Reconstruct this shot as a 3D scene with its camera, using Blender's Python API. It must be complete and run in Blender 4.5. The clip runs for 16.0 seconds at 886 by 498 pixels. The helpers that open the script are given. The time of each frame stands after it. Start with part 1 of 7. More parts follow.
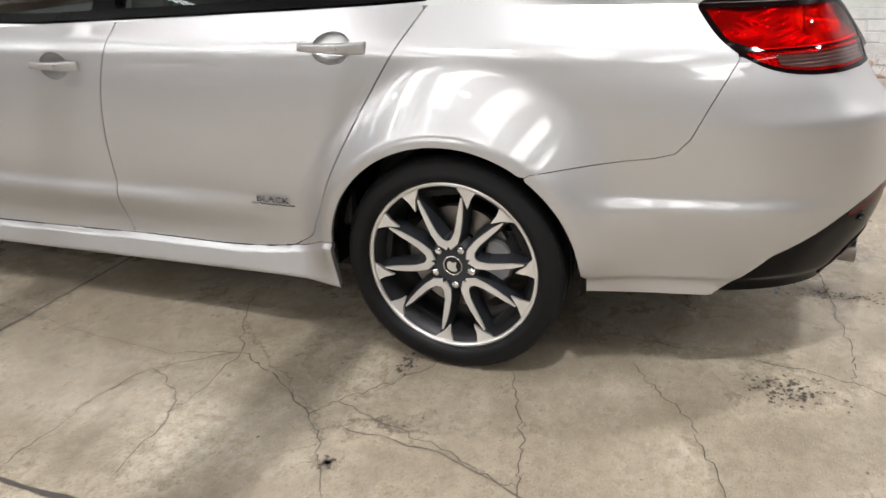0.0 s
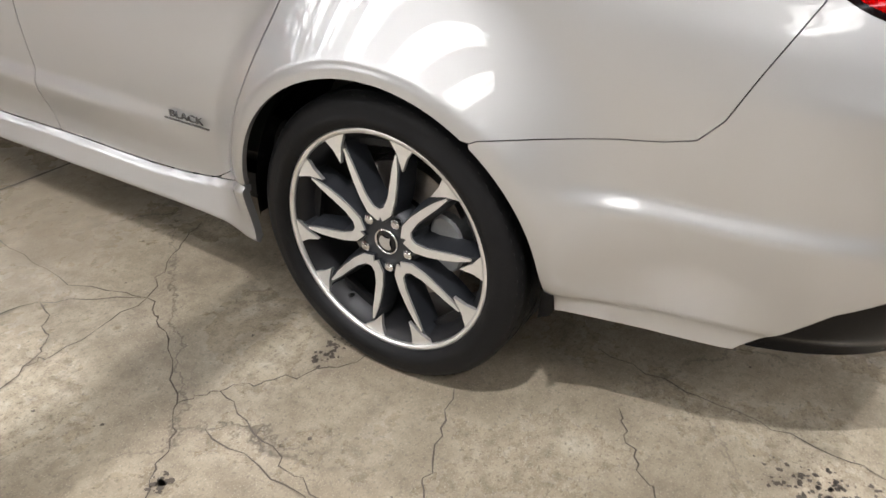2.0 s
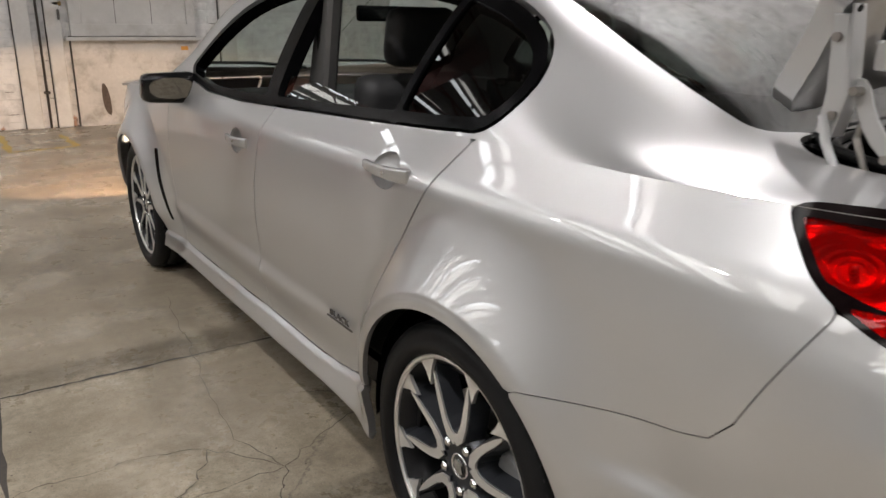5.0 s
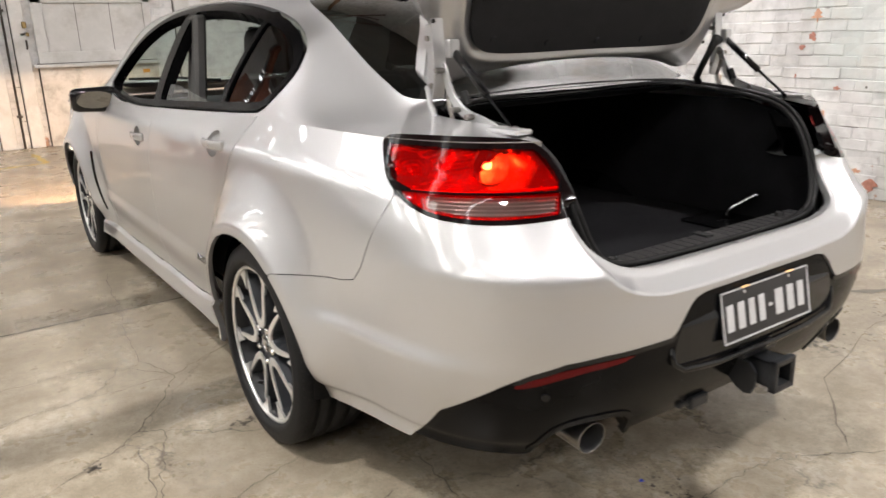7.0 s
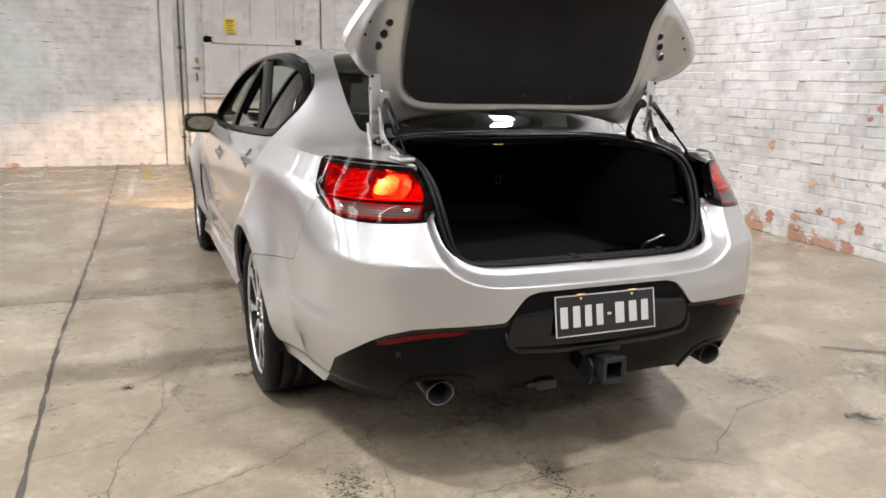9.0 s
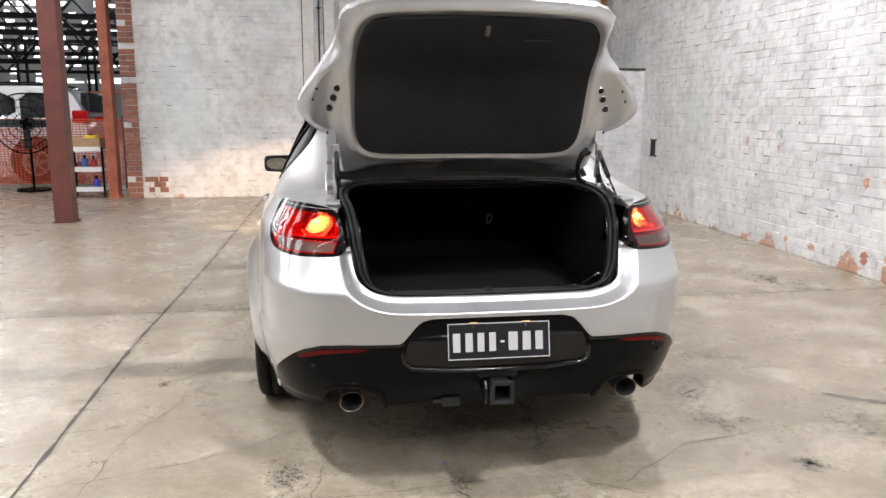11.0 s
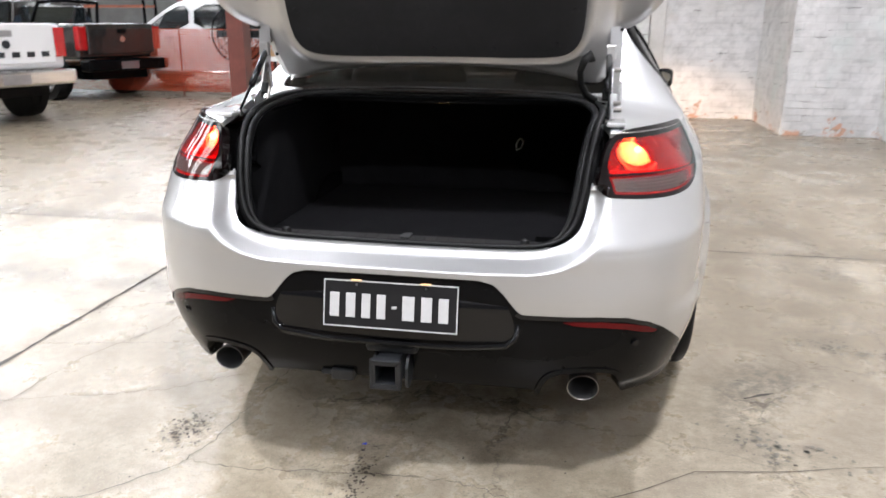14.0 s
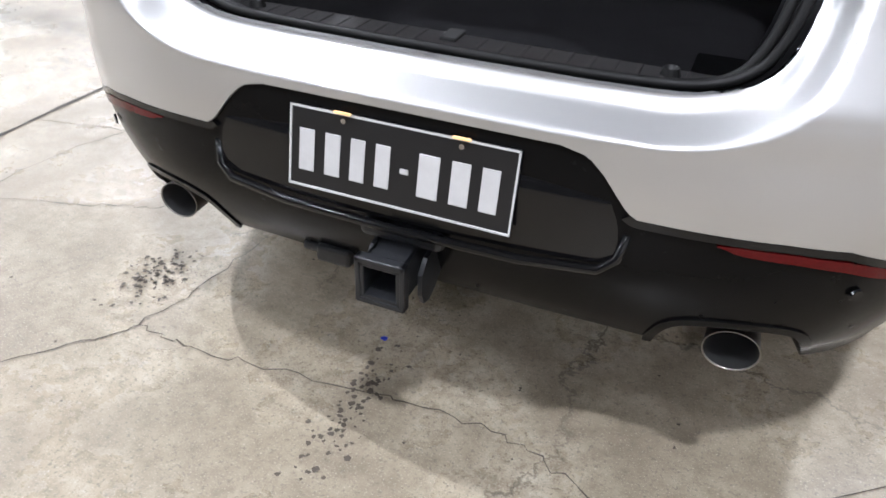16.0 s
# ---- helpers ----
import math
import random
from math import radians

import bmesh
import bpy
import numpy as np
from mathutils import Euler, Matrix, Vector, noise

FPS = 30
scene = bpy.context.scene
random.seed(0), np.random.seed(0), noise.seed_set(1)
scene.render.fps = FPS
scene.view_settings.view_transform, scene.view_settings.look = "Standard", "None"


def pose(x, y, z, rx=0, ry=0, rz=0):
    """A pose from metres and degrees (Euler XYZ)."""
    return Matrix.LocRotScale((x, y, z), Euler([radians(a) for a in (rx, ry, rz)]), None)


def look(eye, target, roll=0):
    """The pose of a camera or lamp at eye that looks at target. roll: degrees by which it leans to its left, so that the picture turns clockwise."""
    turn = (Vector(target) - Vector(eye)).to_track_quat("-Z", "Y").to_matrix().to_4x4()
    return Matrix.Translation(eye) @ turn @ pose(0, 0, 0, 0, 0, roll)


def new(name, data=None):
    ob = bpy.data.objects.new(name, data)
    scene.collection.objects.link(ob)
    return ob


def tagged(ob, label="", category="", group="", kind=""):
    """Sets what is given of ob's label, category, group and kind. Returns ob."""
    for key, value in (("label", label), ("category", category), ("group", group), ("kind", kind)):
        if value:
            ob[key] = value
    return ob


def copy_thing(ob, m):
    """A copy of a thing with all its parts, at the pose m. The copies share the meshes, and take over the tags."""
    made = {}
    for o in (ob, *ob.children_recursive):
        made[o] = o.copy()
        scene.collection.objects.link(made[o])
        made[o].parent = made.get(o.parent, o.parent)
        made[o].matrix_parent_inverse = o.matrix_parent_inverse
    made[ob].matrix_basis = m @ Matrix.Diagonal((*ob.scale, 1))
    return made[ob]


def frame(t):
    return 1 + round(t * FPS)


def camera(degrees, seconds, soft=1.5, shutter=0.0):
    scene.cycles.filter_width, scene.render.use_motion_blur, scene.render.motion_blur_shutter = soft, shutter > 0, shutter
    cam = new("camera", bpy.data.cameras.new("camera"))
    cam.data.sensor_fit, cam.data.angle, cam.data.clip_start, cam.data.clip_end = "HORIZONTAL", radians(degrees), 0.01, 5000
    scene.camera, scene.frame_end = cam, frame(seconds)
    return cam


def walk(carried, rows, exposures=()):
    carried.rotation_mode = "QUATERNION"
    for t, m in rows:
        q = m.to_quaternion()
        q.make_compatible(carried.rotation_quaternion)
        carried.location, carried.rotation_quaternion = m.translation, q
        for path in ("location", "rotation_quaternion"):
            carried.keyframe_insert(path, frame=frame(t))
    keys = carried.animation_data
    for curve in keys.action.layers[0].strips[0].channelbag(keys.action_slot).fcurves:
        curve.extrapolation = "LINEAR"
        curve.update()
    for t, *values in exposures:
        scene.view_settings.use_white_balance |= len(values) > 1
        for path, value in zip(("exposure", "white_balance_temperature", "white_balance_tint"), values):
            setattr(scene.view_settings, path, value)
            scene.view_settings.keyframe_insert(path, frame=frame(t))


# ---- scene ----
cam = camera(61.3, 16.0, shutter=0.35)
PATH = [
    (0, (-2.786, -0.729, 1.263), (-1.087, -0.039, 0.464), -2.8),
    (0.5, (-2.526, -0.734, 1.237), (-0.866, -0.03, 0.371), -1.7),
    (1, (-2.335, -0.758, 1.203), (-0.733, -0.027, 0.255), -1.8),
    (1.5, (-2.164, -0.841, 1.183), (-0.645, -0.015, 0.179), 1.3),
    (2, (-2.033, -0.851, 1.168), (-0.59, 0.064, 0.128), 0.7),
    (2.5, (-1.923, -0.772, 1.179), (-0.517, 0.201, 0.141), 1.6),
    (3, (-1.844, -0.717, 1.199), (-0.512, 0.382, 0.189), 2.1),
    (3.5, (-1.734, -0.731, 1.233), (-0.567, 0.589, 0.287), 0.4),
    (3.7, (-1.762, -0.758, 1.247), (-0.62, 0.637, 0.382), 1.8),
    (5.8, (-1.784, -1.597, 1.335), (-0.72, 0.015, 0.812), -0.1),
    (6, (-1.772, -1.702, 1.342), (-0.699, -0.095, 0.827), -0.3),
    (6.5, (-1.788, -1.966, 1.308), (-0.707, -0.367, 0.783), -1.5),
    (7, (-1.72, -2.212, 1.301), (-0.636, -0.627, 0.743), -1.8),
    (7.5, (-1.596, -2.453, 1.299), (-0.537, -0.843, 0.763), -1.0),
    (8, (-1.556, -2.673, 1.281), (-0.53, -1.032, 0.777), -0.8),
    (8.5, (-1.525, -2.889, 1.297), (-0.565, -1.211, 0.787), 0.3),
    (9, (-1.384, -3.123, 1.315), (-0.635, -1.321, 0.878), 1.3),
    (9.2, (-1.304, -3.221, 1.339), (-0.618, -1.391, 0.915), 1.7),
    (11.3, (-0.492, -3.796, 1.422), (-0.224, -1.846, 1.07), -0.6),
    (11.5, (-0.406, -3.822, 1.416), (-0.154, -1.868, 1.073), -1.0),
    (12, (-0.141, -3.743, 1.41), (0.094, -1.79, 1.046), 0.0),
    (12.5, (0.119, -3.652, 1.413), (0.291, -1.691, 1.059), -0.2),
    (13, (0.337, -3.542, 1.409), (0.386, -1.581, 1.016), 0.2),
    (13.5, (0.428, -3.305, 1.362), (0.317, -1.364, 0.892), -0.3),
    (14, (0.482, -3.05, 1.339), (0.144, -1.164, 0.764), 0.3),
    (14.5, (0.544, -2.744, 1.282), (0.103, -0.949, 0.517), 0.3),
    (15, (0.56, -2.498, 1.232), (0.034, -0.812, 0.293), 0.8),
    (15.5, (0.471, -2.253, 1.176), (-0.119, -0.635, 0.159), 1.9),
    (16, (0.445, -2.09, 1.133), (-0.174, -0.554, 0.012), 2.0),
]
walk(cam, [(t, look(eye, target, roll)) for t, eye, target, roll in PATH], [
    (0.0, -0.28, 6500, 10), (2.0, -0.13, 6500, 10), (2.6, -0.20, 6500, 10), (3.5, -0.45, 6450, 10), (4.8, -0.80, 6600, 10), (5.9, -0.95, 6700, 10), (6.5, -0.36, 6650, 10), (7.2, 0.0, 6700, 10),
    (8.2, 0.10, 6600, 10), (9.0, -0.14, 6550, 10), (11.5, 0.0, 6250, 10), (13.0, 0.08, 6200, 10), (13.9, 0.28, 6150, 10), (14.5, 0.02, 6050, 10), (16.0, 0.08, 5900, 10)])

# ---- light ----
world = bpy.data.worlds.new("hall_air")
scene.world = world
world.use_nodes = True
sky = world.node_tree.nodes.new("ShaderNodeTexSky")
sky.sky_type, sky.sun_disc = "NISHITA", False
sky.sun_elevation, sky.sun_rotation = radians(50), radians(200)
world.node_tree.links.new(sky.outputs[0], world.node_tree.nodes["Background"].inputs[0])
world.node_tree.nodes["Background"].inputs[1].default_value = 0.1

LAMP_Z = 5.6
# high-bay lamps: x, y, watts, width of the light; the last five are added fill
LAMPS = [(2.7, 2.6, 310, 0.25), (-4.2, 4.0, 170, 0.42), (-3.3, -0.8, 340, 0.03), (1.1, -3.2, 310, 0.25), (-3.4, -4.8, 170, 0.42), (1.0, -8.0, 300, 0.42), (-9.8, 2.0, 120, 0.42), (-10.5, 8.5, 90, 0.42), (-12.0, 18.0, 150, 0.42)]


# the car's headlamps, which light the end wall
def headlamp(x, watts):
    data = bpy.data.lights.new("headlamp_light", "SPOT")
    data.energy, data.color, data.spot_size, data.spot_blend, data.shadow_soft_size = watts, (1.0, 0.66, 0.40), radians(40), 0.25, 0.05
    ob = new("headlamp_light", data)
    ob.matrix_world = look((x, 3.80, 0.66), (x * 0.6, 8.9, -0.75)) @ Matrix.Diagonal((2.4, 1, 1, 1))
    return ob


headlamp(-0.66, 620)
headlamp(0.66, 340)


def area_lamp(x, y, z, power, sx, sy, colour=(1.0, 0.975, 0.99)):
    data = bpy.data.lights.new("lamp_light", "AREA")
    data.shape, data.size, data.size_y, data.energy, data.color = "RECTANGLE", sx, sy, power, colour
    ob = new("lamp_light", data)
    ob.matrix_world = pose(x, y, z)
    return ob


# ---- materials ----
def mat(name, base, rough=0.5, metal=0.0, vary=0.0, scale=8.0, bump=0.0, bump_scale=60.0, coat=0.0, coat_rough=0.03,
        alpha=1.0, emit=None, power=0.0, ior=1.5, spec=0.5, rough_vary=0.0, dirt=None, dirt_scale=1.5, dirt_amount=0.0, trans=0.0, flake=0.0):
    """A principled surface: base colour, two scales of variation, a fine relief, optional stains of another colour."""
    m = bpy.data.materials.new(name)
    m.use_nodes = True
    n, l = m.node_tree.nodes, m.node_tree.links
    b = n["Principled BSDF"]
    b.inputs["Base Color"].default_value = (*base, 1)
    b.inputs["Roughness"].default_value, b.inputs["Metallic"].default_value = rough, metal
    b.inputs["Coat Weight"].default_value, b.inputs["Coat Roughness"].default_value = coat, coat_rough
    b.inputs["IOR"].default_value, b.inputs["Specular IOR Level"].default_value = ior, spec
    b.inputs["Alpha"].default_value, b.inputs["Transmission Weight"].default_value = alpha, trans
    if emit:
        b.inputs["Emission Color"].default_value, b.inputs["Emission Strength"].default_value = (*emit, 1), power
    pos = n.new("ShaderNodeNewGeometry").outputs["Position"]

    def noise_tex(s, detail=6.0, roughness=0.6):
        t = n.new("ShaderNodeTexNoise")
        t.inputs["Scale"].default_value, t.inputs["Detail"].default_value, t.inputs["Roughness"].default_value = s, detail, roughness
        l.new(pos, t.inputs["Vector"])
        return t.outputs["Fac"]

    def ramp(value, lo, hi, a, c):
        r = n.new("ShaderNodeMapRange")
        r.inputs[1].default_value, r.inputs[2].default_value, r.inputs[3].default_value, r.inputs[4].default_value = lo, hi, a, c
        l.new(value, r.inputs[0])
        return r.outputs[0]

    def mix(fac, a, c, mode="MIX"):
        x = n.new("ShaderNodeMix")
        x.data_type, x.blend_type = "RGBA", mode
        for value, socket in ((fac, x.inputs[0]), (a, x.inputs[6]), (c, x.inputs[7])):
            if isinstance(value, (int, float)):
                socket.default_value = value
            elif isinstance(value, tuple):
                socket.default_value = (*value, 1)
            else:
                l.new(value, socket)
        return x.outputs[2]

    colour = base
    if vary:
        lo, hi = tuple(c * (1 - vary) for c in base), tuple(min(1, c * (1 + vary)) for c in base)
        colour = mix(ramp(noise_tex(scale), 0.3, 0.7, 0, 1), lo, hi)
        colour = mix(ramp(noise_tex(scale * 9), 0.35, 0.65, 0, 0.5), colour, tuple(c * (1 - vary * 0.8) for c in base))
    if dirt:
        colour = mix(ramp(noise_tex(dirt_scale, 8.0, 0.65), 0.5, 0.68, 0, dirt_amount), colour, dirt)
    if not isinstance(colour, tuple):
        l.new(colour, b.inputs["Base Color"])
    if rough_vary:
        l.new(ramp(noise_tex(scale * 1.7), 0.3, 0.7, rough - rough_vary, rough + rough_vary), b.inputs["Roughness"])
    if bump or flake:
        k = n.new("ShaderNodeBump")
        k.inputs["Strength"].default_value, k.inputs["Distance"].default_value = bump or flake, 0.004 if bump else 0.0004
        l.new(noise_tex(bump_scale, 5.0), k.inputs["Height"])
        l.new(k.outputs[0], b.inputs["Normal"])
    return m


PAINT = mat("silver_paint", (0.475, 0.475, 0.475), 0.41, 0.76, coat=1.0, coat_rough=0.012, vary=0.03, scale=900)
PAINT.node_tree.nodes["Principled BSDF"].inputs["Coat IOR"].default_value = 1.75
GLOSS_BLACK = mat("gloss_black_plastic", (0.005, 0.005, 0.0055), 0.12, spec=0.35, vary=0.1, scale=30, rough_vary=0.05)
SATIN_BLACK = mat("satin_black_plastic", (0.0035, 0.0035, 0.0038), 0.22, spec=0.085, vary=0.15, scale=20, rough_vary=0.06)
TRIM_BLACK = mat("black_window_trim", (0.003, 0.003, 0.0033), 0.20, vary=0.1, scale=20, spec=0.06)
RUBBER = mat("black_rubber_seal", (0.007, 0.007, 0.007), 0.5, spec=0.2, vary=0.2, scale=25, bump=0.1, bump_scale=200)
CARPET = mat("black_boot_carpet", (0.009, 0.009, 0.010), 1.0, vary=0.3, scale=12, bump=0.5, bump_scale=500, spec=0.1)
LINER = mat("black_felt_liner", (0.016, 0.016, 0.017), 0.8, vary=0.25, scale=6, bump=0.3, bump_scale=300, spec=0.25)
TYRE = mat("tyre_rubber", (0.0075, 0.0075, 0.008), 0.5, spec=0.16, vary=0.25, scale=14, bump=0.15, bump_scale=150)
RIM_DARK = mat("dark_grey_wheel_paint", (0.02, 0.022, 0.026), 0.42, 0.25, vary=0.1, scale=20, coat=0.15)
RIM_BLACK = mat("black_rim_barrel", (0.008, 0.008, 0.009), 0.4, 0.0, vary=0.2, scale=20, spec=0.25)
RIM_CUT = mat("machined_alloy", (0.74, 0.73, 0.71), 0.30, 0.8, vary=0.05, scale=60, bump=0.05, bump_scale=600)
STEEL = mat("brake_disc_steel", (0.3, 0.28, 0.26), 0.4, 1.0, vary=0.2, scale=30)
CHROME = mat("chrome", (0.75, 0.75, 0.75), 0.12, 1.0)
BADGE = mat("dark_chrome", (0.16, 0.16, 0.165), 0.2, 1.0)
CAST = mat("grey_cast_caliper", (0.32, 0.33, 0.34), 0.45, 0.6, vary=0.15, scale=30)


def thin_glass(name, tint, gloss_tint=(1, 1, 1), ior=1.5):
    """A pane: it lets tinted light straight through and mirrors by its Fresnel gloss."""
    m = bpy.data.materials.new(name)
    m.use_nodes = True
    n, l = m.node_tree.nodes, m.node_tree.links
    n.remove(n["Principled BSDF"])
    clear, gloss, blend, facing = n.new("ShaderNodeBsdfTransparent"), n.new("ShaderNodeBsdfGlossy"), n.new("ShaderNodeMixShader"), n.new("ShaderNodeLayerWeight")
    clear.inputs[0].default_value, gloss.inputs[0].default_value = (*tint, 1), (*gloss_tint, 1)
    gloss.inputs["Roughness"].default_value, facing.inputs[0].default_value = 0.02, 0.5
    # Schlick's curve, alike from both faces of the pane
    steep, curve = n.new("ShaderNodeMath"), n.new("ShaderNodeMapRange")
    steep.operation, steep.inputs[1].default_value = "POWER", 4.5
    curve.inputs[3].default_value, curve.inputs[4].default_value = 1.6 * ((ior - 1) / (ior + 1)) ** 2, 1.0
    l.new(facing.outputs["Facing"], steep.inputs[0])
    l.new(steep.outputs[0], curve.inputs[0])
    l.new(curve.outputs[0], blend.inputs[0])
    l.new(clear.outputs[0], blend.inputs[1])
    l.new(gloss.outputs[0], blend.inputs[2])
    l.new(blend.outputs[0], n["Material Output"].inputs[0])
    return m


GLASS = thin_glass("tinted_window_glass", (0.62, 0.70, 0.66))
DARK_GLASS = thin_glass("dark_privacy_glass", (0.11, 0.125, 0.125), ior=1.4)
PILLAR = mat("grey_cabin_trim", (0.07, 0.068, 0.066), 0.7, vary=0.1, scale=20)
INTERIOR = mat("charcoal_interior", (0.022, 0.022, 0.023), 0.6, vary=0.2, scale=20, bump=0.15, bump_scale=250)
RED_LENS = mat("red_lamp_lens", (0.30, 0.004, 0.006), 0.1, coat=1.0, vary=0.35, scale=14, emit=(1.0, 0.02, 0.02), power=0.12)
LIT_LENS = mat("lit_red_lamp_lens", (0.6, 0.01, 0.005), 0.1, coat=1.0, emit=(1.0, 0.04, 0.015), power=0.6, vary=0.3, scale=60)
BULB = mat("lit_brake_bulb", (0.9, 0.7, 0.4), 0.2, emit=(1.0, 0.98, 0.2), power=120.0)
# Weak emission in this mirror stands in for the bulb's light on it.
BOWL_GLOW_MIRROR = mat("mirrored_lamp_bowl", (0.90, 0.82, 0.66), 0.24, 0.9, bump=0.6, bump_scale=110, emit=(1.0, 0.6, 0.1), power=0.4)
RED_GLASS = thin_glass("clear_red_lens", (0.74, 0.024, 0.028), ior=1.33)
SMOKE_GLASS = thin_glass("smoky_clear_lens", (0.47, 0.41, 0.40))
# Emission put into the reflector for the light that the bulb throws.
RED_GLOW_MIRROR = mat("red_lamp_reflector", (0.50, 0.13, 0.12), 0.24, 0.85, vary=0.1, scale=60, emit=(1.0, 0.05, 0.05), power=0.14)
GREY_MIRROR = mat("grey_lamp_reflector", (0.40, 0.31, 0.29), 0.32, 0.6, vary=0.1, scale=60)
REFLECTOR = mat("red_reflector", (0.085, 0.004, 0.005), 0.15, spec=0.15, vary=0.2, scale=200)
PLATE_BLACK = mat("black_plate_enamel", (0.01, 0.01, 0.011), 0.3, vary=0.1, scale=30)
PLATE_WHITE = mat("white_plate_paint", (0.48, 0.48, 0.48), 0.4, vary=0.05, scale=60)
HITCH = mat("worn_black_steel", (0.013, 0.014, 0.016), 0.42, spec=0.4, vary=0.3, scale=40, bump=0.15, bump_scale=200)
SILL = mat("grained_black_plastic", (0.022, 0.021, 0.021), 0.4, spec=0.4, vary=0.2, scale=40, bump=0.1, bump_scale=500)
EXHAUST = mat("polished_exhaust_steel", (0.22, 0.205, 0.19), 0.36, 1.0, vary=0.1, scale=40)
# Soot in the exhaust; elsewhere black put in for shade in holes and arches.
SOOT_AND_SHADE = mat("exhaust_soot", (0.01, 0.01, 0.01), 0.9)
LAMP_BODY = mat("gloss_black_lamp_bezel", (0.004, 0.002, 0.0022), 0.08, spec=0.25, vary=0.2, scale=20)

# ---- mesh helpers ----
def part(name, bm, material, parent=None, label="", smooth=False):
    """Links a bmesh as one mesh object under a thing or a part."""
    me = bpy.data.meshes.new(name)
    bm.normal_update()
    bm.to_mesh(me)
    bm.free()
    me.materials.append(material)
    ob = new(name, me)
    if parent is not None:
        ob.parent = parent
        ob.matrix_parent_inverse = Matrix()
    if smooth:
        for p in me.polygons:
            p.use_smooth = True
    if label:
        tagged(ob, label)
    return ob


def box(bm, x0, y0, z0, x1, y1, z1, bevel=0.0, m=None):
    made = bmesh.ops.create_cube(bm, size=1.0)["verts"]
    for v in made:
        v.co = Vector((x0 + (v.co.x + 0.5) * (x1 - x0), y0 + (v.co.y + 0.5) * (y1 - y0), z0 + (v.co.z + 0.5) * (z1 - z0)))
    if bevel:
        edges = list({e for v in made for e in v.link_edges})
        made = bmesh.ops.bevel(bm, geom=edges, offset=bevel, segments=2, affect="EDGES", profile=0.5)["verts"]
    if m is not None:
        bmesh.ops.transform(bm, matrix=m, verts=list({*made}))
    return made


def boxes(*items, bevel=0.0):
    bm = bmesh.new()
    for item in items:
        box(bm, *item, bevel=bevel)
    return bm


def tube(points, radius, sides=10, closed=False, caps=True, radii=None):
    """A round bar along points."""
    bm = bmesh.new()
    pts = [Vector(p) for p in points]
    rings, count = [], len(pts)
    side = None
    for k, p in enumerate(pts):
        a = pts[(k - 1) % count] if closed or k else pts[k]
        b = pts[(k + 1) % count] if closed or k < count - 1 else pts[k]
        way = (b - a).normalized()
        if side is None:
            side = way.orthogonal().normalized()
        side = (side - way * side.dot(way)).normalized()
        up = way.cross(side)
        r = radii[k] if radii else radius
        rings.append([bm.verts.new(p + r * (math.cos(t) * side + math.sin(t) * up)) for t in np.linspace(0, 2 * math.pi, sides, endpoint=False)])
    for k in range(count if closed else count - 1):
        a, b = rings[k], rings[(k + 1) % count]
        for j in range(sides):
            bm.faces.new((a[j], a[(j + 1) % sides], b[(j + 1) % sides], b[j]))
    if caps and not closed:
        bm.faces.new(rings[0][::-1])
        bm.faces.new(rings[-1])
    return bm


def lathe(profile, axis_x=True, steps=64, closed=False):
    """Turns (along, radius) points round the x axis."""
    bm = bmesh.new()
    rings = [[bm.verts.new((a, r * math.cos(t), r * math.sin(t))) for t in np.linspace(0, 2 * math.pi, steps, endpoint=False)] for a, r in profile]
    for k in range(len(rings) - (0 if closed else 1)):
        a, b = rings[k], rings[(k + 1) % len(rings)]
        for j in range(steps):
            bm.faces.new((a[j], a[(j + 1) % steps], b[(j + 1) % steps], b[j]))
    bmesh.ops.recalc_face_normals(bm, faces=bm.faces)
    return bm


def prism(outline, x0, x1, bevel=0.0):
    """An outline in (y, z), extruded from x0 to x1."""
    bm = bmesh.new()
    a = [bm.verts.new((x0, y, z)) for y, z in outline]
    b = [bm.verts.new((x1, y, z)) for y, z in outline]
    bm.faces.new(a)
    bm.faces.new(b[::-1])
    for k in range(len(a)):
        bm.faces.new((a[k], b[k], b[(k + 1) % len(a)], a[(k + 1) % len(a)]))
    bmesh.ops.recalc_face_normals(bm, faces=bm.faces)
    if bevel:
        bmesh.ops.bevel(bm, geom=list(bm.edges), offset=bevel, segments=1, affect="EDGES")
    return bm


def spline(xs, ys):
    """A smooth curve through points: returns a function of arrays."""
    xs, ys = np.array(xs, float), np.array(ys, float)
    h = np.diff(xs)
    d = np.diff(ys) / h
    m = np.r_[d[0], (d[:-1] * h[1:] + d[1:] * h[:-1]) / (h[:-1] + h[1:]), d[-1]]

    def f(x):
        x = np.clip(np.asarray(x, float), xs[0], xs[-1])
        k = np.clip(np.searchsorted(xs, x) - 1, 0, len(xs) - 2)
        t = (x - xs[k]) / h[k]
        return ((1 + 2 * t) * (1 - t) ** 2 * ys[k] + t * (1 - t) ** 2 * h[k] * m[k] + t * t * (3 - 2 * t) * ys[k + 1] + t * t * (t - 1) * h[k] * m[k + 1])

    return f


def soften(points, rounds=2, closed=True):
    """Corner cutting: a rounded outline."""
    pts = np.array(points, float)
    for _ in range(rounds):
        nxt = np.roll(pts, -1, 0)
        pts = np.stack([0.75 * pts + 0.25 * nxt, 0.25 * pts + 0.75 * nxt], 1).reshape(-1, pts.shape[1])
    return pts


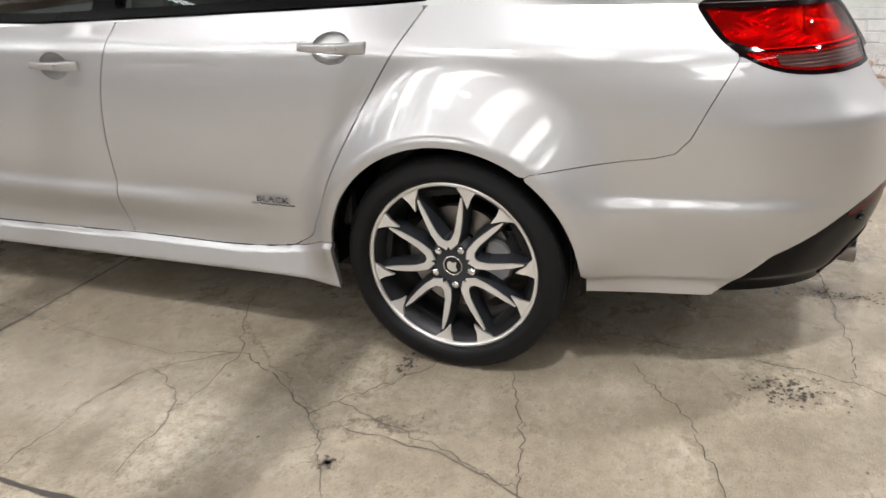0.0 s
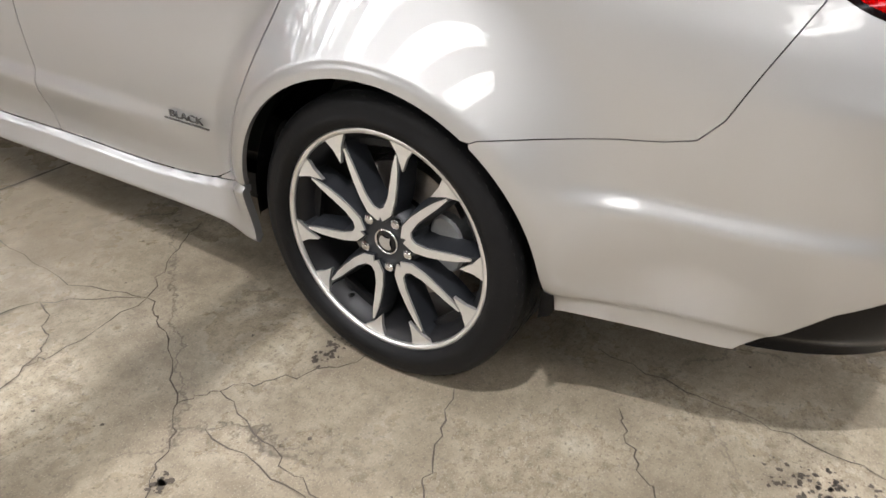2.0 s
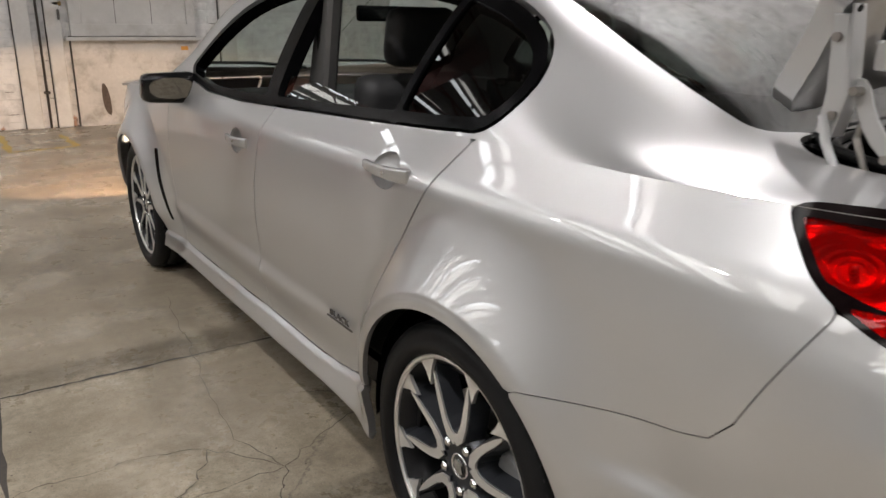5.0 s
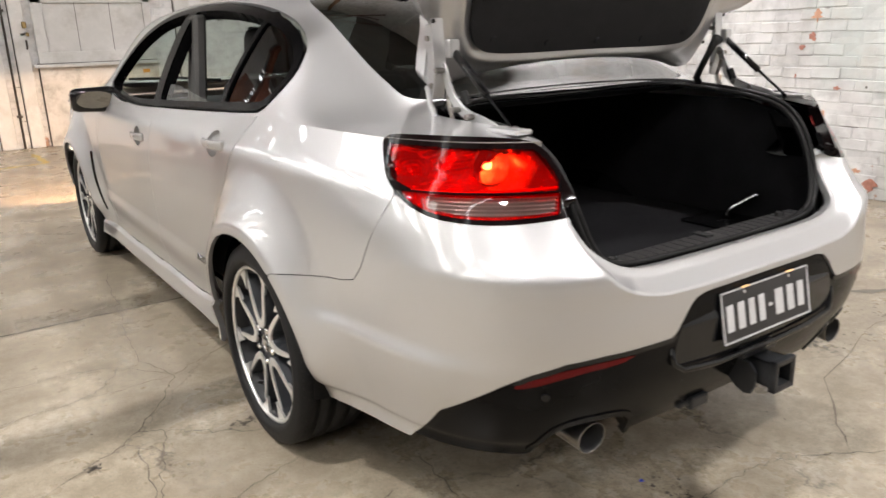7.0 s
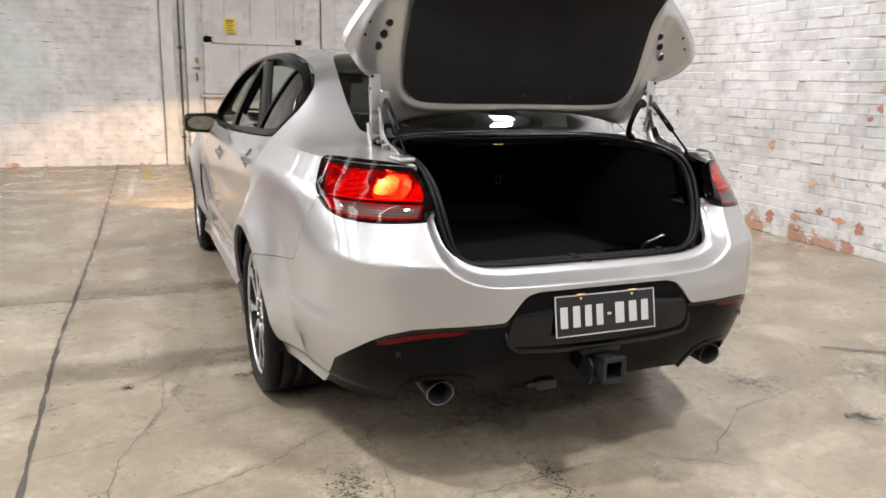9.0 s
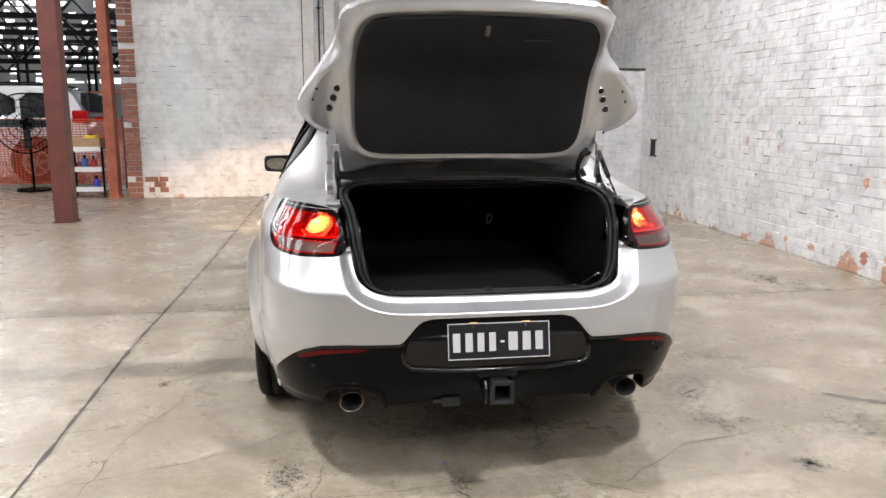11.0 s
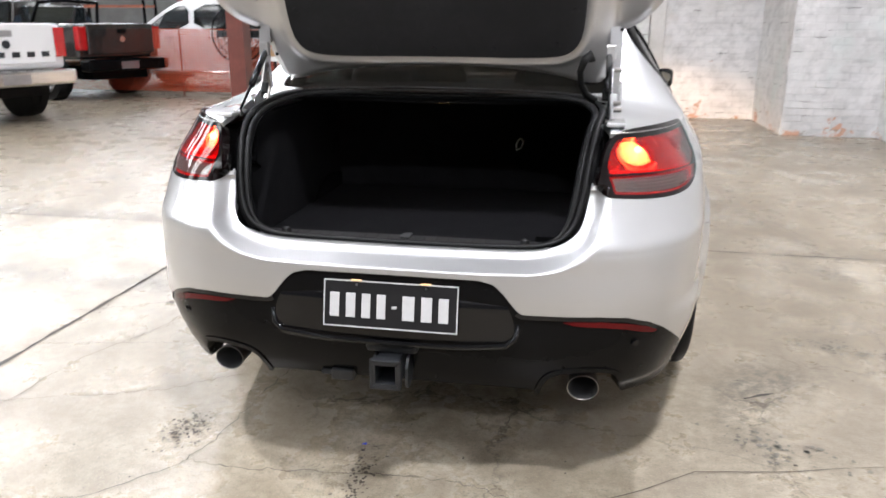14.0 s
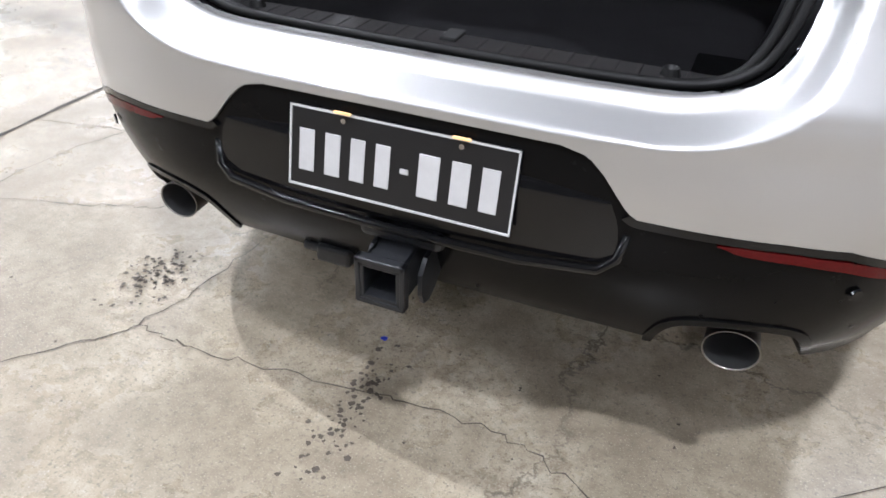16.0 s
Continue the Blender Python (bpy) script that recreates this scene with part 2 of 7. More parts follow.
def sd_poly(points, x, y):
    """Signed distance to an outline, negative inside."""
    pts = np.array(points, float)
    d, s = np.full(x.shape, 1e9), np.ones(x.shape)
    for k in range(len(pts)):
        a, b = pts[k], pts[k - 1]
        e = b - a
        wx, wy = x - a[0], y - a[1]
        t = np.clip((wx * e[0] + wy * e[1]) / max(e @ e, 1e-12), 0, 1)
        d = np.minimum(d, (wx - e[0] * t) ** 2 + (wy - e[1] * t) ** 2)
        c = np.stack([y >= a[1], y < b[1], e[0] * wy > e[1] * wx])
        s = np.where(c.all(0) | (~c).all(0), -s, s)
    return s * np.sqrt(d)


def step(a, b, x):
    t = np.clip((x - a) / (b - a), 0, 1)
    return t * t * (3 - 2 * t)


def sheet(name, P, D, material, parent, label="", lip=0.014, side=-1, centre=(0, 1.2, 0.55), lip_way=None):
    """The part of the grid of places P where D is negative, with a turned-in lip along its edge."""
    P = P.copy()
    if side > 0:
        P[..., 0] *= -1
    inside = D < 0
    index = -np.ones(D.shape, int)
    index[inside] = np.arange(inside.sum())
    verts = [tuple(p) for p in P[inside]]
    faces, cuts = [], {}

    def cut(a, b):
        key = (a, b) if a < b else (b, a)
        if key not in cuts:
            t = D[a] / (D[a] - D[b])
            cuts[key] = len(verts)
            verts.append(tuple(P[a] * (1 - t) + P[b] * t))
        return cuts[key]

    any_in = inside[:-1, :-1] | inside[1:, :-1] | inside[1:, 1:] | inside[:-1, 1:]
    for i, j in zip(*np.nonzero(any_in)):
        ring = [(i, j), (i + 1, j), (i + 1, j + 1), (i, j + 1)]
        face = []
        for k in range(4):
            a, b = ring[k], ring[(k + 1) % 4]
            if inside[a]:
                face.append(index[a])
            if inside[a] != inside[b]:
                face.append(cut(a, b))
        if len(face) > 2:
            faces.append(face)
    if not faces:
        return None
    bm = bmesh.new()
    vs = [bm.verts.new(v) for v in verts]
    for face in faces:
        try:
            bm.faces.new([vs[k] for k in face])
        except ValueError:
            pass
    bmesh.ops.remove_doubles(bm, verts=bm.verts, dist=0.0004)
    bm.normal_update()
    c = Vector(centre)
    if sum(f.normal.dot(f.calc_center_median() - c) * f.calc_area() for f in bm.faces) < 0:
        bmesh.ops.reverse_faces(bm, faces=bm.faces)
        bm.normal_update()
    for f in bm.faces:
        f.smooth = True
    if lip:
        rim = [e for e in bm.edges if e.is_boundary]
        base = {v: v.normal.copy() for e in rim for v in e.verts}
        made = bmesh.ops.extrude_edge_only(bm, edges=rim)["geom"]
        fresh = [g for g in made if isinstance(g, bmesh.types.BMVert)]
        for v in fresh:
            for e in v.link_edges:
                o = e.other_vert(v)
                if o in base:
                    v.co = v.co + (Vector(lip_way) if lip_way else -base[o]) * lip
                    break
        for e in rim:
            e.smooth = False
    return part(name, bm, material, parent, label)



# ---- the hall ----
def mesh_thing(name, bm, material, label, category, kind="", smooth=False):
    ob = part(name, bm, material, None, label, smooth)
    return tagged(ob, label, category, kind=kind)


def thing(name, label, category, group="", kind=""):
    return tagged(new(name), label, category, group, kind)


def nodes_of(m):
    return m.node_tree.nodes, m.node_tree.links, m.node_tree.nodes["Principled BSDF"]


def concrete():
    """Worn slab: mottled, stained, with hairline cracks and tyre scuffs."""
    m = mat("worn_concrete_floor", (0.40, 0.36, 0.295), 0.42)
    n, l, b = nodes_of(m)
    pos = n.new("ShaderNodeNewGeometry").outputs["Position"]

    def tex(kind, scale, vector=None, **inputs):
        t = n.new(kind)
        t.inputs["Scale"].default_value = scale
        for key, value in inputs.items():
            t.inputs[key].default_value = value
        l.new(vector or pos, t.inputs["Vector"])
        return t

    def rng(v, lo, hi, a, c):
        r = n.new("ShaderNodeMapRange")
        for k, x in enumerate((lo, hi, a, c)):
            r.inputs[k + 1].default_value = x
        l.new(v, r.inputs[0])
        return r.outputs[0]

    def mix(f, a, c):
        x = n.new("ShaderNodeMix")
        x.data_type = "RGBA"
        for v, k in ((f, 0), (a, 6), (c, 7)):
            if isinstance(v, tuple):
                x.inputs[k].default_value = (*v, 1)
            elif isinstance(v, float):
                x.inputs[k].default_value = v
            else:
                l.new(v, x.inputs[k])
        return x.outputs[2]

    def mul(a, c):
        x = n.new("ShaderNodeMath")
        x.operation = "MULTIPLY"
        l.new(a, x.inputs[0])
        l.new(c, x.inputs[1])
        return x.outputs[0]

    big = tex("ShaderNodeTexNoise", 0.55, Detail=7.0, Roughness=0.62).outputs["Fac"]
    mid = tex("ShaderNodeTexNoise", 2.6, Detail=8.0, Roughness=0.65).outputs["Fac"]
    fine = tex("ShaderNodeTexNoise", 22.0, Detail=6.0, Roughness=0.7).outputs["Fac"]
    speck = tex("ShaderNodeTexNoise", 95.0, Detail=3.0, Roughness=0.6).outputs["Fac"]
    c = mix(rng(big, 0.32, 0.68, 0, 1), (0.282, 0.236, 0.170), (0.418, 0.365, 0.280))
    c = mix(rng(mid, 0.42, 0.64, 0, 0.85), c, (0.20, 0.165, 0.118))
    c = mix(rng(mid, 0.28, 0.42, 0.65, 0), c, (0.55, 0.51, 0.43))
    c = mix(rng(fine, 0.42, 0.66, 0, 0.68), c, (0.17, 0.14, 0.10))
    c = mix(rng(speck, 0.56, 0.68, 0, 0.75), c, (0.15, 0.13, 0.10))
    grit = tex("ShaderNodeTexNoise", 240.0, Detail=2.0, Roughness=0.6).outputs["Fac"]
    c = mix(rng(grit, 0.58, 0.70, 0, 0.6), c, (0.14, 0.12, 0.095))
    c = mix(rng(grit, 0.30, 0.40, 0.5, 0), c, (0.52, 0.48, 0.41))
    # dark rubbed patches
    rub = mul(rng(tex("ShaderNodeTexNoise", 1.15, Detail=3.0).outputs["Fac"], 0.60, 0.72, 0, 1), rng(fine, 0.42, 0.6, 0, 0.75))
    c = mix(rub, c, (0.09, 0.08, 0.07))
    # hairline cracks: the edges of warped cells, broken up by a mask
    warp = tex("ShaderNodeTexNoise", 3.0, Detail=6.0, Roughness=0.7).outputs["Color"]
    v = n.new("ShaderNodeVectorMath")
    v.operation = "MULTIPLY_ADD"
    l.new(warp, v.inputs[0])
    v.inputs[1].default_value = (0.42, 0.42, 0)
    l.new(pos, v.inputs[2])
    cell = n.new("ShaderNodeTexVoronoi")
    cell.feature, cell.inputs["Scale"].default_value = "DISTANCE_TO_EDGE", 1.15
    l.new(v.outputs[0], cell.inputs["Vector"])
    line = rng(cell.outputs["Distance"], 0.0, 0.008, 1, 0)
    crack = mul(line, rng(tex("ShaderNodeTexNoise", 0.9, Detail=2.0).outputs["Fac"], 0.46, 0.56, 0, 0.75))
    c = mix(crack, c, (0.085, 0.07, 0.055))
    l.new(c, b.inputs["Base Color"])
    l.new(rng(mid, 0.3, 0.7, 0.17, 0.42), b.inputs["Roughness"])
    k = n.new("ShaderNodeBump")
    k.inputs["Strength"].default_value, k.inputs["Distance"].default_value = 0.18, 0.003
    l.new(mix(0.5, rng(fine, 0, 1, 0, 1), rng(crack, 0, 1, 1, 0)), k.inputs["Height"])
    l.new(k.outputs[0], b.inputs["Normal"])
    return m


def painted_brick(name, paint, bare, wear, grime):
    """Whitewash over brick: it flakes off in places, more towards the foot, and greys in patches."""
    m = mat(name, paint, 0.75)
    n, l, b = nodes_of(m)
    pos = n.new("ShaderNodeNewGeometry").outputs["Position"]
    rnd = n.new("ShaderNodeObjectInfo").outputs["Random"]
    isl = n.new("ShaderNodeNewGeometry").outputs["Random Per Island"]

    def noise_at(scale, detail=6.0, rough=0.65):
        t = n.new("ShaderNodeTexNoise")
        t.inputs["Scale"].default_value, t.inputs["Detail"].default_value, t.inputs["Roughness"].default_value = scale, detail, rough
        l.new(pos, t.inputs["Vector"])
        return t.outputs["Fac"]

    def rng(v, lo, hi, a, c):
        r = n.new("ShaderNodeMapRange")
        for k, x in enumerate((lo, hi, a, c)):
            r.inputs[k + 1].default_value = x
        l.new(v, r.inputs[0])
        return r.outputs[0]

    def mix(f, a, c):
        x = n.new("ShaderNodeMix")
        x.data_type = "RGBA"
        for v, k in ((f, 0), (a, 6), (c, 7)):
            if isinstance(v, tuple):
                x.inputs[k].default_value = (*v, 1)
            else:
                l.new(v, x.inputs[k])
        return x.outputs[2]

    tone = mix(rng(noise_at(0.8), 0.35, 0.65, 0, 1), tuple(p * 0.86 for p in paint), paint)
    tone = mix(rng(isl, 0, 1, 0, 0.08), tone, tuple(p * 0.70 for p in paint))
    tone = mix(rng(rnd, 0, 1, 0, 0.06), tone, tuple(p * 0.78 for p in paint))
    tone = mix(rng(noise_at(7.0), 0.46, 0.70, 0, 0.75), tone, grime)
    tone = mix(rng(noise_at(1.7, 8.0), 0.48, 0.72, 0, 0.65), tone, grime)
    tone = mix(rng(noise_at(0.45, 4.0), 0.48, 0.62, 0, 0.35), tone, grime)
    tone = mix(rng(noise_at(0.62, 5.0), 0.54, 0.66, 0, 0.55), tone, (paint[0] * 0.72, paint[1] * 0.83, paint[2] * 0.80))
    tone = mix(rng(noise_at(0.9, 7.0, 0.7), 0.60, 0.72, 0, 0.40), tone, (paint[0] * 0.66, paint[1] * 0.56, paint[2] * 0.46))
    sep = n.new("ShaderNodeSeparateXYZ")
    l.new(pos, sep.inputs[0])
    foot = rng(sep.outputs["Z"], 0.0, 0.42, 0.19, 0.0)
    add = n.new("ShaderNodeMath")
    add.operation = "ADD"
    l.new(noise_at(2.9, 9.0, 0.72), add.inputs[0])
    l.new(foot, add.inputs[1])
    tone = mix(rng(add.outputs[0], wear, wear + 0.02, 0, 1), tone, mix(rng(isl, 0, 1, 0, 1), bare, tuple(x * 0.7 for x in bare)))
    l.new(tone, b.inputs["Base Color"])
    k = n.new("ShaderNodeBump")
    k.inputs["Strength"].default_value, k.inputs["Distance"].default_value = 0.5, 0.004
    l.new(noise_at(38.0), k.inputs["Height"])
    l.new(k.outputs[0], b.inputs["Normal"])
    return m


FLOOR = concrete()
WHITE_BRICK = painted_brick("whitewashed_brick", (0.72, 0.71, 0.70), (0.50, 0.29, 0.20), 0.70, (0.40, 0.395, 0.39))
JOINT = painted_brick("grey_mortar", (0.685, 0.68, 0.675), (0.28, 0.23, 0.19), 0.72, (0.33, 0.325, 0.32))
RED_BRICK = painted_brick("bare_red_brick", (0.30, 0.12, 0.075), (0.22, 0.08, 0.05), 0.8, (0.16, 0.07, 0.05))
ROOF = mat("dark_roof_lining", (0.22, 0.21, 0.20), 0.85, vary=0.3, scale=2)
ROOF_SHEET = mat("translucent_roof_sheet", (0.8, 0.8, 0.78), 0.5, emit=(1.0, 0.975, 0.94), power=5.6, vary=0.2, scale=1.0)
SKYLIGHT = mat("bright_skylight", (0.8, 0.85, 0.9), 0.5, emit=(0.90, 0.95, 1.0), power=10.0, vary=0.3, scale=1.0)
IRON = mat("red_oxide_painted_steel", (0.125, 0.035, 0.026), 0.5, vary=0.25, scale=5, bump=0.1, bump_scale=80, dirt=(0.06, 0.03, 0.025), dirt_amount=0.6)
ORANGE_IRON = mat("orange_primer_steel", (0.36, 0.105, 0.055), 0.6, vary=0.25, scale=4, dirt=(0.16, 0.05, 0.03), dirt_amount=0.8, dirt_scale=3)
TIMBER_W = mat("whitewashed_timber", (0.56, 0.55, 0.53), 0.7, vary=0.12, scale=3, bump=0.2, bump_scale=60, dirt=(0.36, 0.34, 0.31), dirt_amount=0.6, dirt_scale=2.5)
PIPE_W = mat("white_pipe", (0.66, 0.66, 0.65), 0.45, vary=0.06, scale=5)
YELLOW = mat("worn_yellow_line_paint", (0.46, 0.33, 0.07), 0.6, vary=0.2, scale=9, dirt=(0.36, 0.31, 0.22), dirt_amount=0.9, dirt_scale=8)
WHITE_LINE = mat("worn_white_line_paint", (0.55, 0.53, 0.48), 0.6, vary=0.2, scale=9, dirt=(0.38, 0.34, 0.28), dirt_amount=0.9, dirt_scale=7)
# Dark tone that stands for shade in open mortar joints and nail holes.
JOINT_SHADE = mat("open_mortar_joint", (0.16, 0.15, 0.14), 0.9, vary=0.3, scale=6)
HAIRLINE = mat("floor_hairline_crack", (0.09, 0.075, 0.06), 0.9, vary=0.3, scale=8)
CRACK = mat("dark_floor_joint", (0.06, 0.052, 0.045), 0.9, vary=0.3, scale=8)

# Dark colour that stands for a hall without light.
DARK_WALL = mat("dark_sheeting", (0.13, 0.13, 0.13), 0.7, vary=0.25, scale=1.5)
NORTH, OPEN_X = 8.9, -3.75
floor = mesh_thing("floor", boxes((-30, -16, -0.3, 9, 34, 0)), FLOOR, "worn cracked concrete warehouse floor", "floor", "structure")
north = mesh_thing("wall_north", boxes((OPEN_X, NORTH, 0, 5.0, NORTH + 0.4, 7)), JOINT, "whitewashed brick end wall with flaking paint", "wall", "structure")
east = mesh_thing("wall_east", boxes((0, -16, 0, 0.45, 10, 7)), JOINT, "whitewashed brick side wall with flaking paint", "wall", "structure")
# the side wall runs slightly askew to the car
east.matrix_basis = pose(4.0, 0, 0, 0, 0, -1.3)
# closing walls coloured for an unlit hall; south and west are added unseen
mesh_thing("wall_south", boxes((-30, -16.4, 0, 5.5, -16, 7.4)), DARK_WALL, "wall closing the hall, coloured dark as if unlit", "wall", "structure")
mesh_thing("wall_west", boxes((-28.4, -16, 0, -28, 34, 7.4)), DARK_WALL, "wall closing the hall, coloured dark as if unlit", "wall", "structure")
mesh_thing("wall_far", boxes((-28, 32, 0, 5.0, 32.4, 7.4)), DARK_WALL, "wall closing the hall, coloured dark as if unlit", "wall", "structure")
mesh_thing("ceiling", boxes((-30, -16, 7.4, 9, 34, 7.6)), ROOF, "dark warehouse roof lining", "ceiling", "structure")

enclosure = mesh_thing("brick_enclosure", boxes((3.03, 7.17, 0, 4.3, NORTH - 0.002, 2.02)), JOINT, "painted brick enclosure built into the corner", "enclosure", "structure")
part("coping", boxes((3.0, 7.14, 2.022, 4.2, 8.4, 2.05), bevel=0.008), CRACK, enclosure, "dark thin coping")

# lamps: the same housing for inferred lamps and for added fill
SHADE = mat("grey_lamp_housing", (0.2, 0.2, 0.2), 0.4, 0.6, vary=0.1, scale=10)
for x, y, watts, size in LAMPS:
    area_lamp(x, y, LAMP_Z, watts, size, size)
    lamp_ob = thing("high_bay_lamp", "assumed grey high-bay lamp, unseen above the view", "lamp", "high-bay lamps")
    lamp_ob.matrix_basis = pose(x, y, 0)
    part("housing", boxes((-0.40, -0.40, LAMP_Z + 0.03, 0.40, 0.40, LAMP_Z + 0.12), bevel=0.02), SHADE, lamp_ob)
    part("stem", tube([(0, 0, LAMP_Z + 0.12), (0, 0, 7.4)], 0.015, 8), SHADE, lamp_ob)
# roof glazing and trusses
for y in np.arange(-10.2, 31, 4.5):
    light = thing("roof_light", "bright glazed strip in the roof", "skylight", "roof lights", "structure")
    for k in range(14):
        x = -25.6 + 1.04 * k
        part("pane", boxes((x, y + 0.1, 7.36, x + 0.96, y + 1.15, 7.385)), ROOF_SHEET, light)
        part("pane", boxes((x, y + 1.22, 7.36, x + 0.96, y + 2.3, 7.385)), ROOF_SHEET, light)
    for k in range(4):
        x = -8.4 + 1.02 * k
        part("pane", boxes((x, y + 1.0, 7.36, x + 0.80, y + 1.30, 7.385)), ROOF_SHEET, light)
    row = thing("clerestory_window", "row of bright glass panes under the roof", "window", "clerestory rows", "structure")
    for k in range(17):
        x = -27 + 1.3 * k
        part("pane", boxes((x, y + 1.32, 6.90, x + 1.2, y + 1.35, 7.12)), SKYLIGHT, row)
    truss = thing("roof_truss", "dark steel roof truss", "truss", "roof trusses", "structure")
    bm = bmesh.new()
    box(bm, -28, y - 1.5, 6.05, 5.0, y - 1.42, 6.15)
    box(bm, -28, y - 1.5, 7.2, 5.0, y - 1.42, 7.3)
    part("chord", bm, IRON, truss)
    bm = bmesh.new()
    for k in range(28):
        x = -27.5 + 1.15 * k
        m = pose(x + 0.57, y - 1.46, 6.67, 0, 45 if k % 2 else -45, 0)
        box(bm, -0.035, -0.03, -0.78, 0.035, 0.03, 0.78, m=m)
    part("web", bm, IRON, truss)
# unseen beam, added so that its two bars cast shadow bands on the floor
beam = thing("hanging_beam", "unseen steel beam added to shade two bands of floor", "beam", kind="structure")
part("bar", boxes((-28, -0.486, 4.0, 3.9, -0.422, 4.02), bevel=0.004), IRON, beam)
part("bar", boxes((-28, -0.104, 4.0, 3.9, -0.052, 4.02), bevel=0.004), IRON, beam)
for x in (-26, -17, -8, -2, 3):
    part("cross_tie", boxes((x - 0.02, -0.486, 4.021, x + 0.02, -0.052, 4.035)), IRON, beam)
    part("hanger", tube([(x, -0.454, 4.035), (x, -0.454, 7.4)], 0.008, 8), IRON, beam)
# ---- the car's skin ----
YC, YF = 0.0, 2.95
half_width = spline([0.15, 0.2, 0.26, 0.33, 0.40, 0.55, 0.75, 0.90, 0.948, 0.972, 1.0, 1.075], [0.825, 0.845, 0.886, 0.893, 0.902, 0.922, 0.932, 0.925, 0.919, 0.910, 0.892, 0.843])
rear_y = spline([0.2, 0.30, 0.38, 0.47, 0.56, 0.63, 0.70, 0.755, 0.778, 0.790, 0.806, 0.85, 0.95, 1.08], [-1.05, -1.08, -1.125, -1.16, -1.174, -1.174, -1.168, -1.165, -1.160, -1.150, -1.134, -1.098, -1.06, -1.005])

front_y = spline([0.2, 0.4, 0.6, 0.8, 1.08], [3.72, 3.78, 3.77, 3.68, 3.45])
TAPER = 0.972


def power(z):
    """How square the tail's corners are in plan: more so on the bumper."""
    return 3.7 + 0.6 * step(1.0, 0.84, z)


_t = np.linspace(0, math.pi / 2, 2000)
_c, _s = np.cos(_t) ** (2 / 3.5), np.sin(_t) ** (2 / 3.5)
_len = np.r_[0, np.cumsum(np.hypot(np.diff(_c) * 0.9, np.diff(_s) * 0.9))]
ARC = _len[-1]


def along_of(x=None, y=None, z=0.6):
    """The coordinate along the skin's outline of a place on the side (y) or on the tail (x)."""
    if y is not None:
        if y >= YC:
            return ARC + y - YC
        turn = math.asin(min(1.0, float((YC - y) / (YC - rear_y(z))) ** (float(power(z)) / 2)))
    else:
        turn = math.acos(min(1.0, abs(x) / float(half_width(z)) / TAPER) ** (float(power(z)) / 2))
    return float(ARC - np.interp(turn, _t, _len))


skirt_foot = spline([0.2, 0.36, 2.4, 2.7], [0.226, 0.224, 0.198, 0.196])
sill_line = spline([-0.3, 0.36, 0.41, 0.45, 0.50, 0.56, 1.2, 2.4, 2.6], [0.384, 0.383, 0.380, 0.362, 0.340, 0.329, 0.305, 0.285, 0.284])
OPEN_OUT = soften([(-1, 0.744), (0.30, 0.744), (0.42, 0.752), (0.50, 0.79), (0.520, 0.85), (0.527, 0.92), (0.542, 0.98), (0.572, 1.030), (0.62, 1.058), (0.64, 1.2), (-1, 1.2)], 2)


def skin(a, z):
    """Places on the left flank and tail: a runs from the middle of the tail (0) round the corner and forward."""
    back, fore = ARC - a, a - (ARC + YF - YC)
    turn, p = np.interp(np.maximum(back, 0), _len, _t), power(z)
    cx = np.where(back > 0, np.cos(turn) ** (2 / p), np.where(fore > 0, np.interp(np.maximum(fore, 0), _len, _c), 1.0))
    sy = np.sin(turn) ** (2 / p)
    fy = np.interp(np.maximum(fore, 0), _len, _s)
    y = np.where(back > 0, YC - (YC - rear_y(z)) * sy, np.where(fore > 0, YF + (front_y(z) - YF) * fy, YC + a - ARC))
    w = half_width(z)
    flare = 0.0 * w
    for yw in (0.0, 2.915):
        r = np.hypot(y - yw, z - 0.335)
        flare = flare + 0.062 * (1 - np.clip((r - 0.412) / (0.19 - 0.07 * step(0.0, 0.36, y - yw)), 0, 1)) ** 1.6 * (0.2 + 0.8 * step(0.24, 0.42, z)) + 0.0035 * (1 - step(0.396, 0.408, r))
    w = w + flare
    # the doors draw in above a crease that faces up, below it they turn under
    doors = step(0.40, 1.05, y) * (1 - step(2.2, 2.45, y))
    w = w + doors * (0.016 * step(0.505, 0.452, z) - 0.016 * step(0.450, 0.350, z))
    # the skirt stands proud of the doors and faces up a little
    top = sill_line(y)
    skirt = half_width(top) + flare - 0.016 * doors * step(0.450, 0.350, top) + 0.016 * doors + 0.014 * step(0.002, 0.012, top - z) + 0.20 * (top - z) - 0.03 * step(0.014, -0.012, z - skirt_foot(y))
    w = np.where((z < top) & (y > 0.30) & (y < 2.55), skirt, w)
    # a fold runs along the flank of the bumper, its foot is a recessed strip
    w = w + 0.016 * step(0.597, 0.549, z) * step(0.33, 0.50, z) * step(-0.34, -0.52, y) * step(-1.08, -0.86, y)
    w = w - 0.010 * step(0.347, 0.338, z) * (y < -0.2)
    w = w - 0.02 * step(2.0, 3.2, y) * step(0.8, 1.05, z)
    # in plan the flank draws in behind the rear wheel
    w = w * (1 - (1 - TAPER) * step(0.22, -0.72, y))
    x = w * cx
    # a channel runs round the boot opening
    d = np.where(y < -0.6, sd_poly(OPEN_OUT, x, z), 1.0)
    y = y + (0.074 - 0.012 * np.clip((d - 0.004) / 0.016, 0, 1) - 0.062 * np.clip((d - 0.020) / 0.026, 0, 1)) * step(0.80, 0.60, x) * step(0.93, 0.893, z)
    return np.stack([-x, y, z], -1)


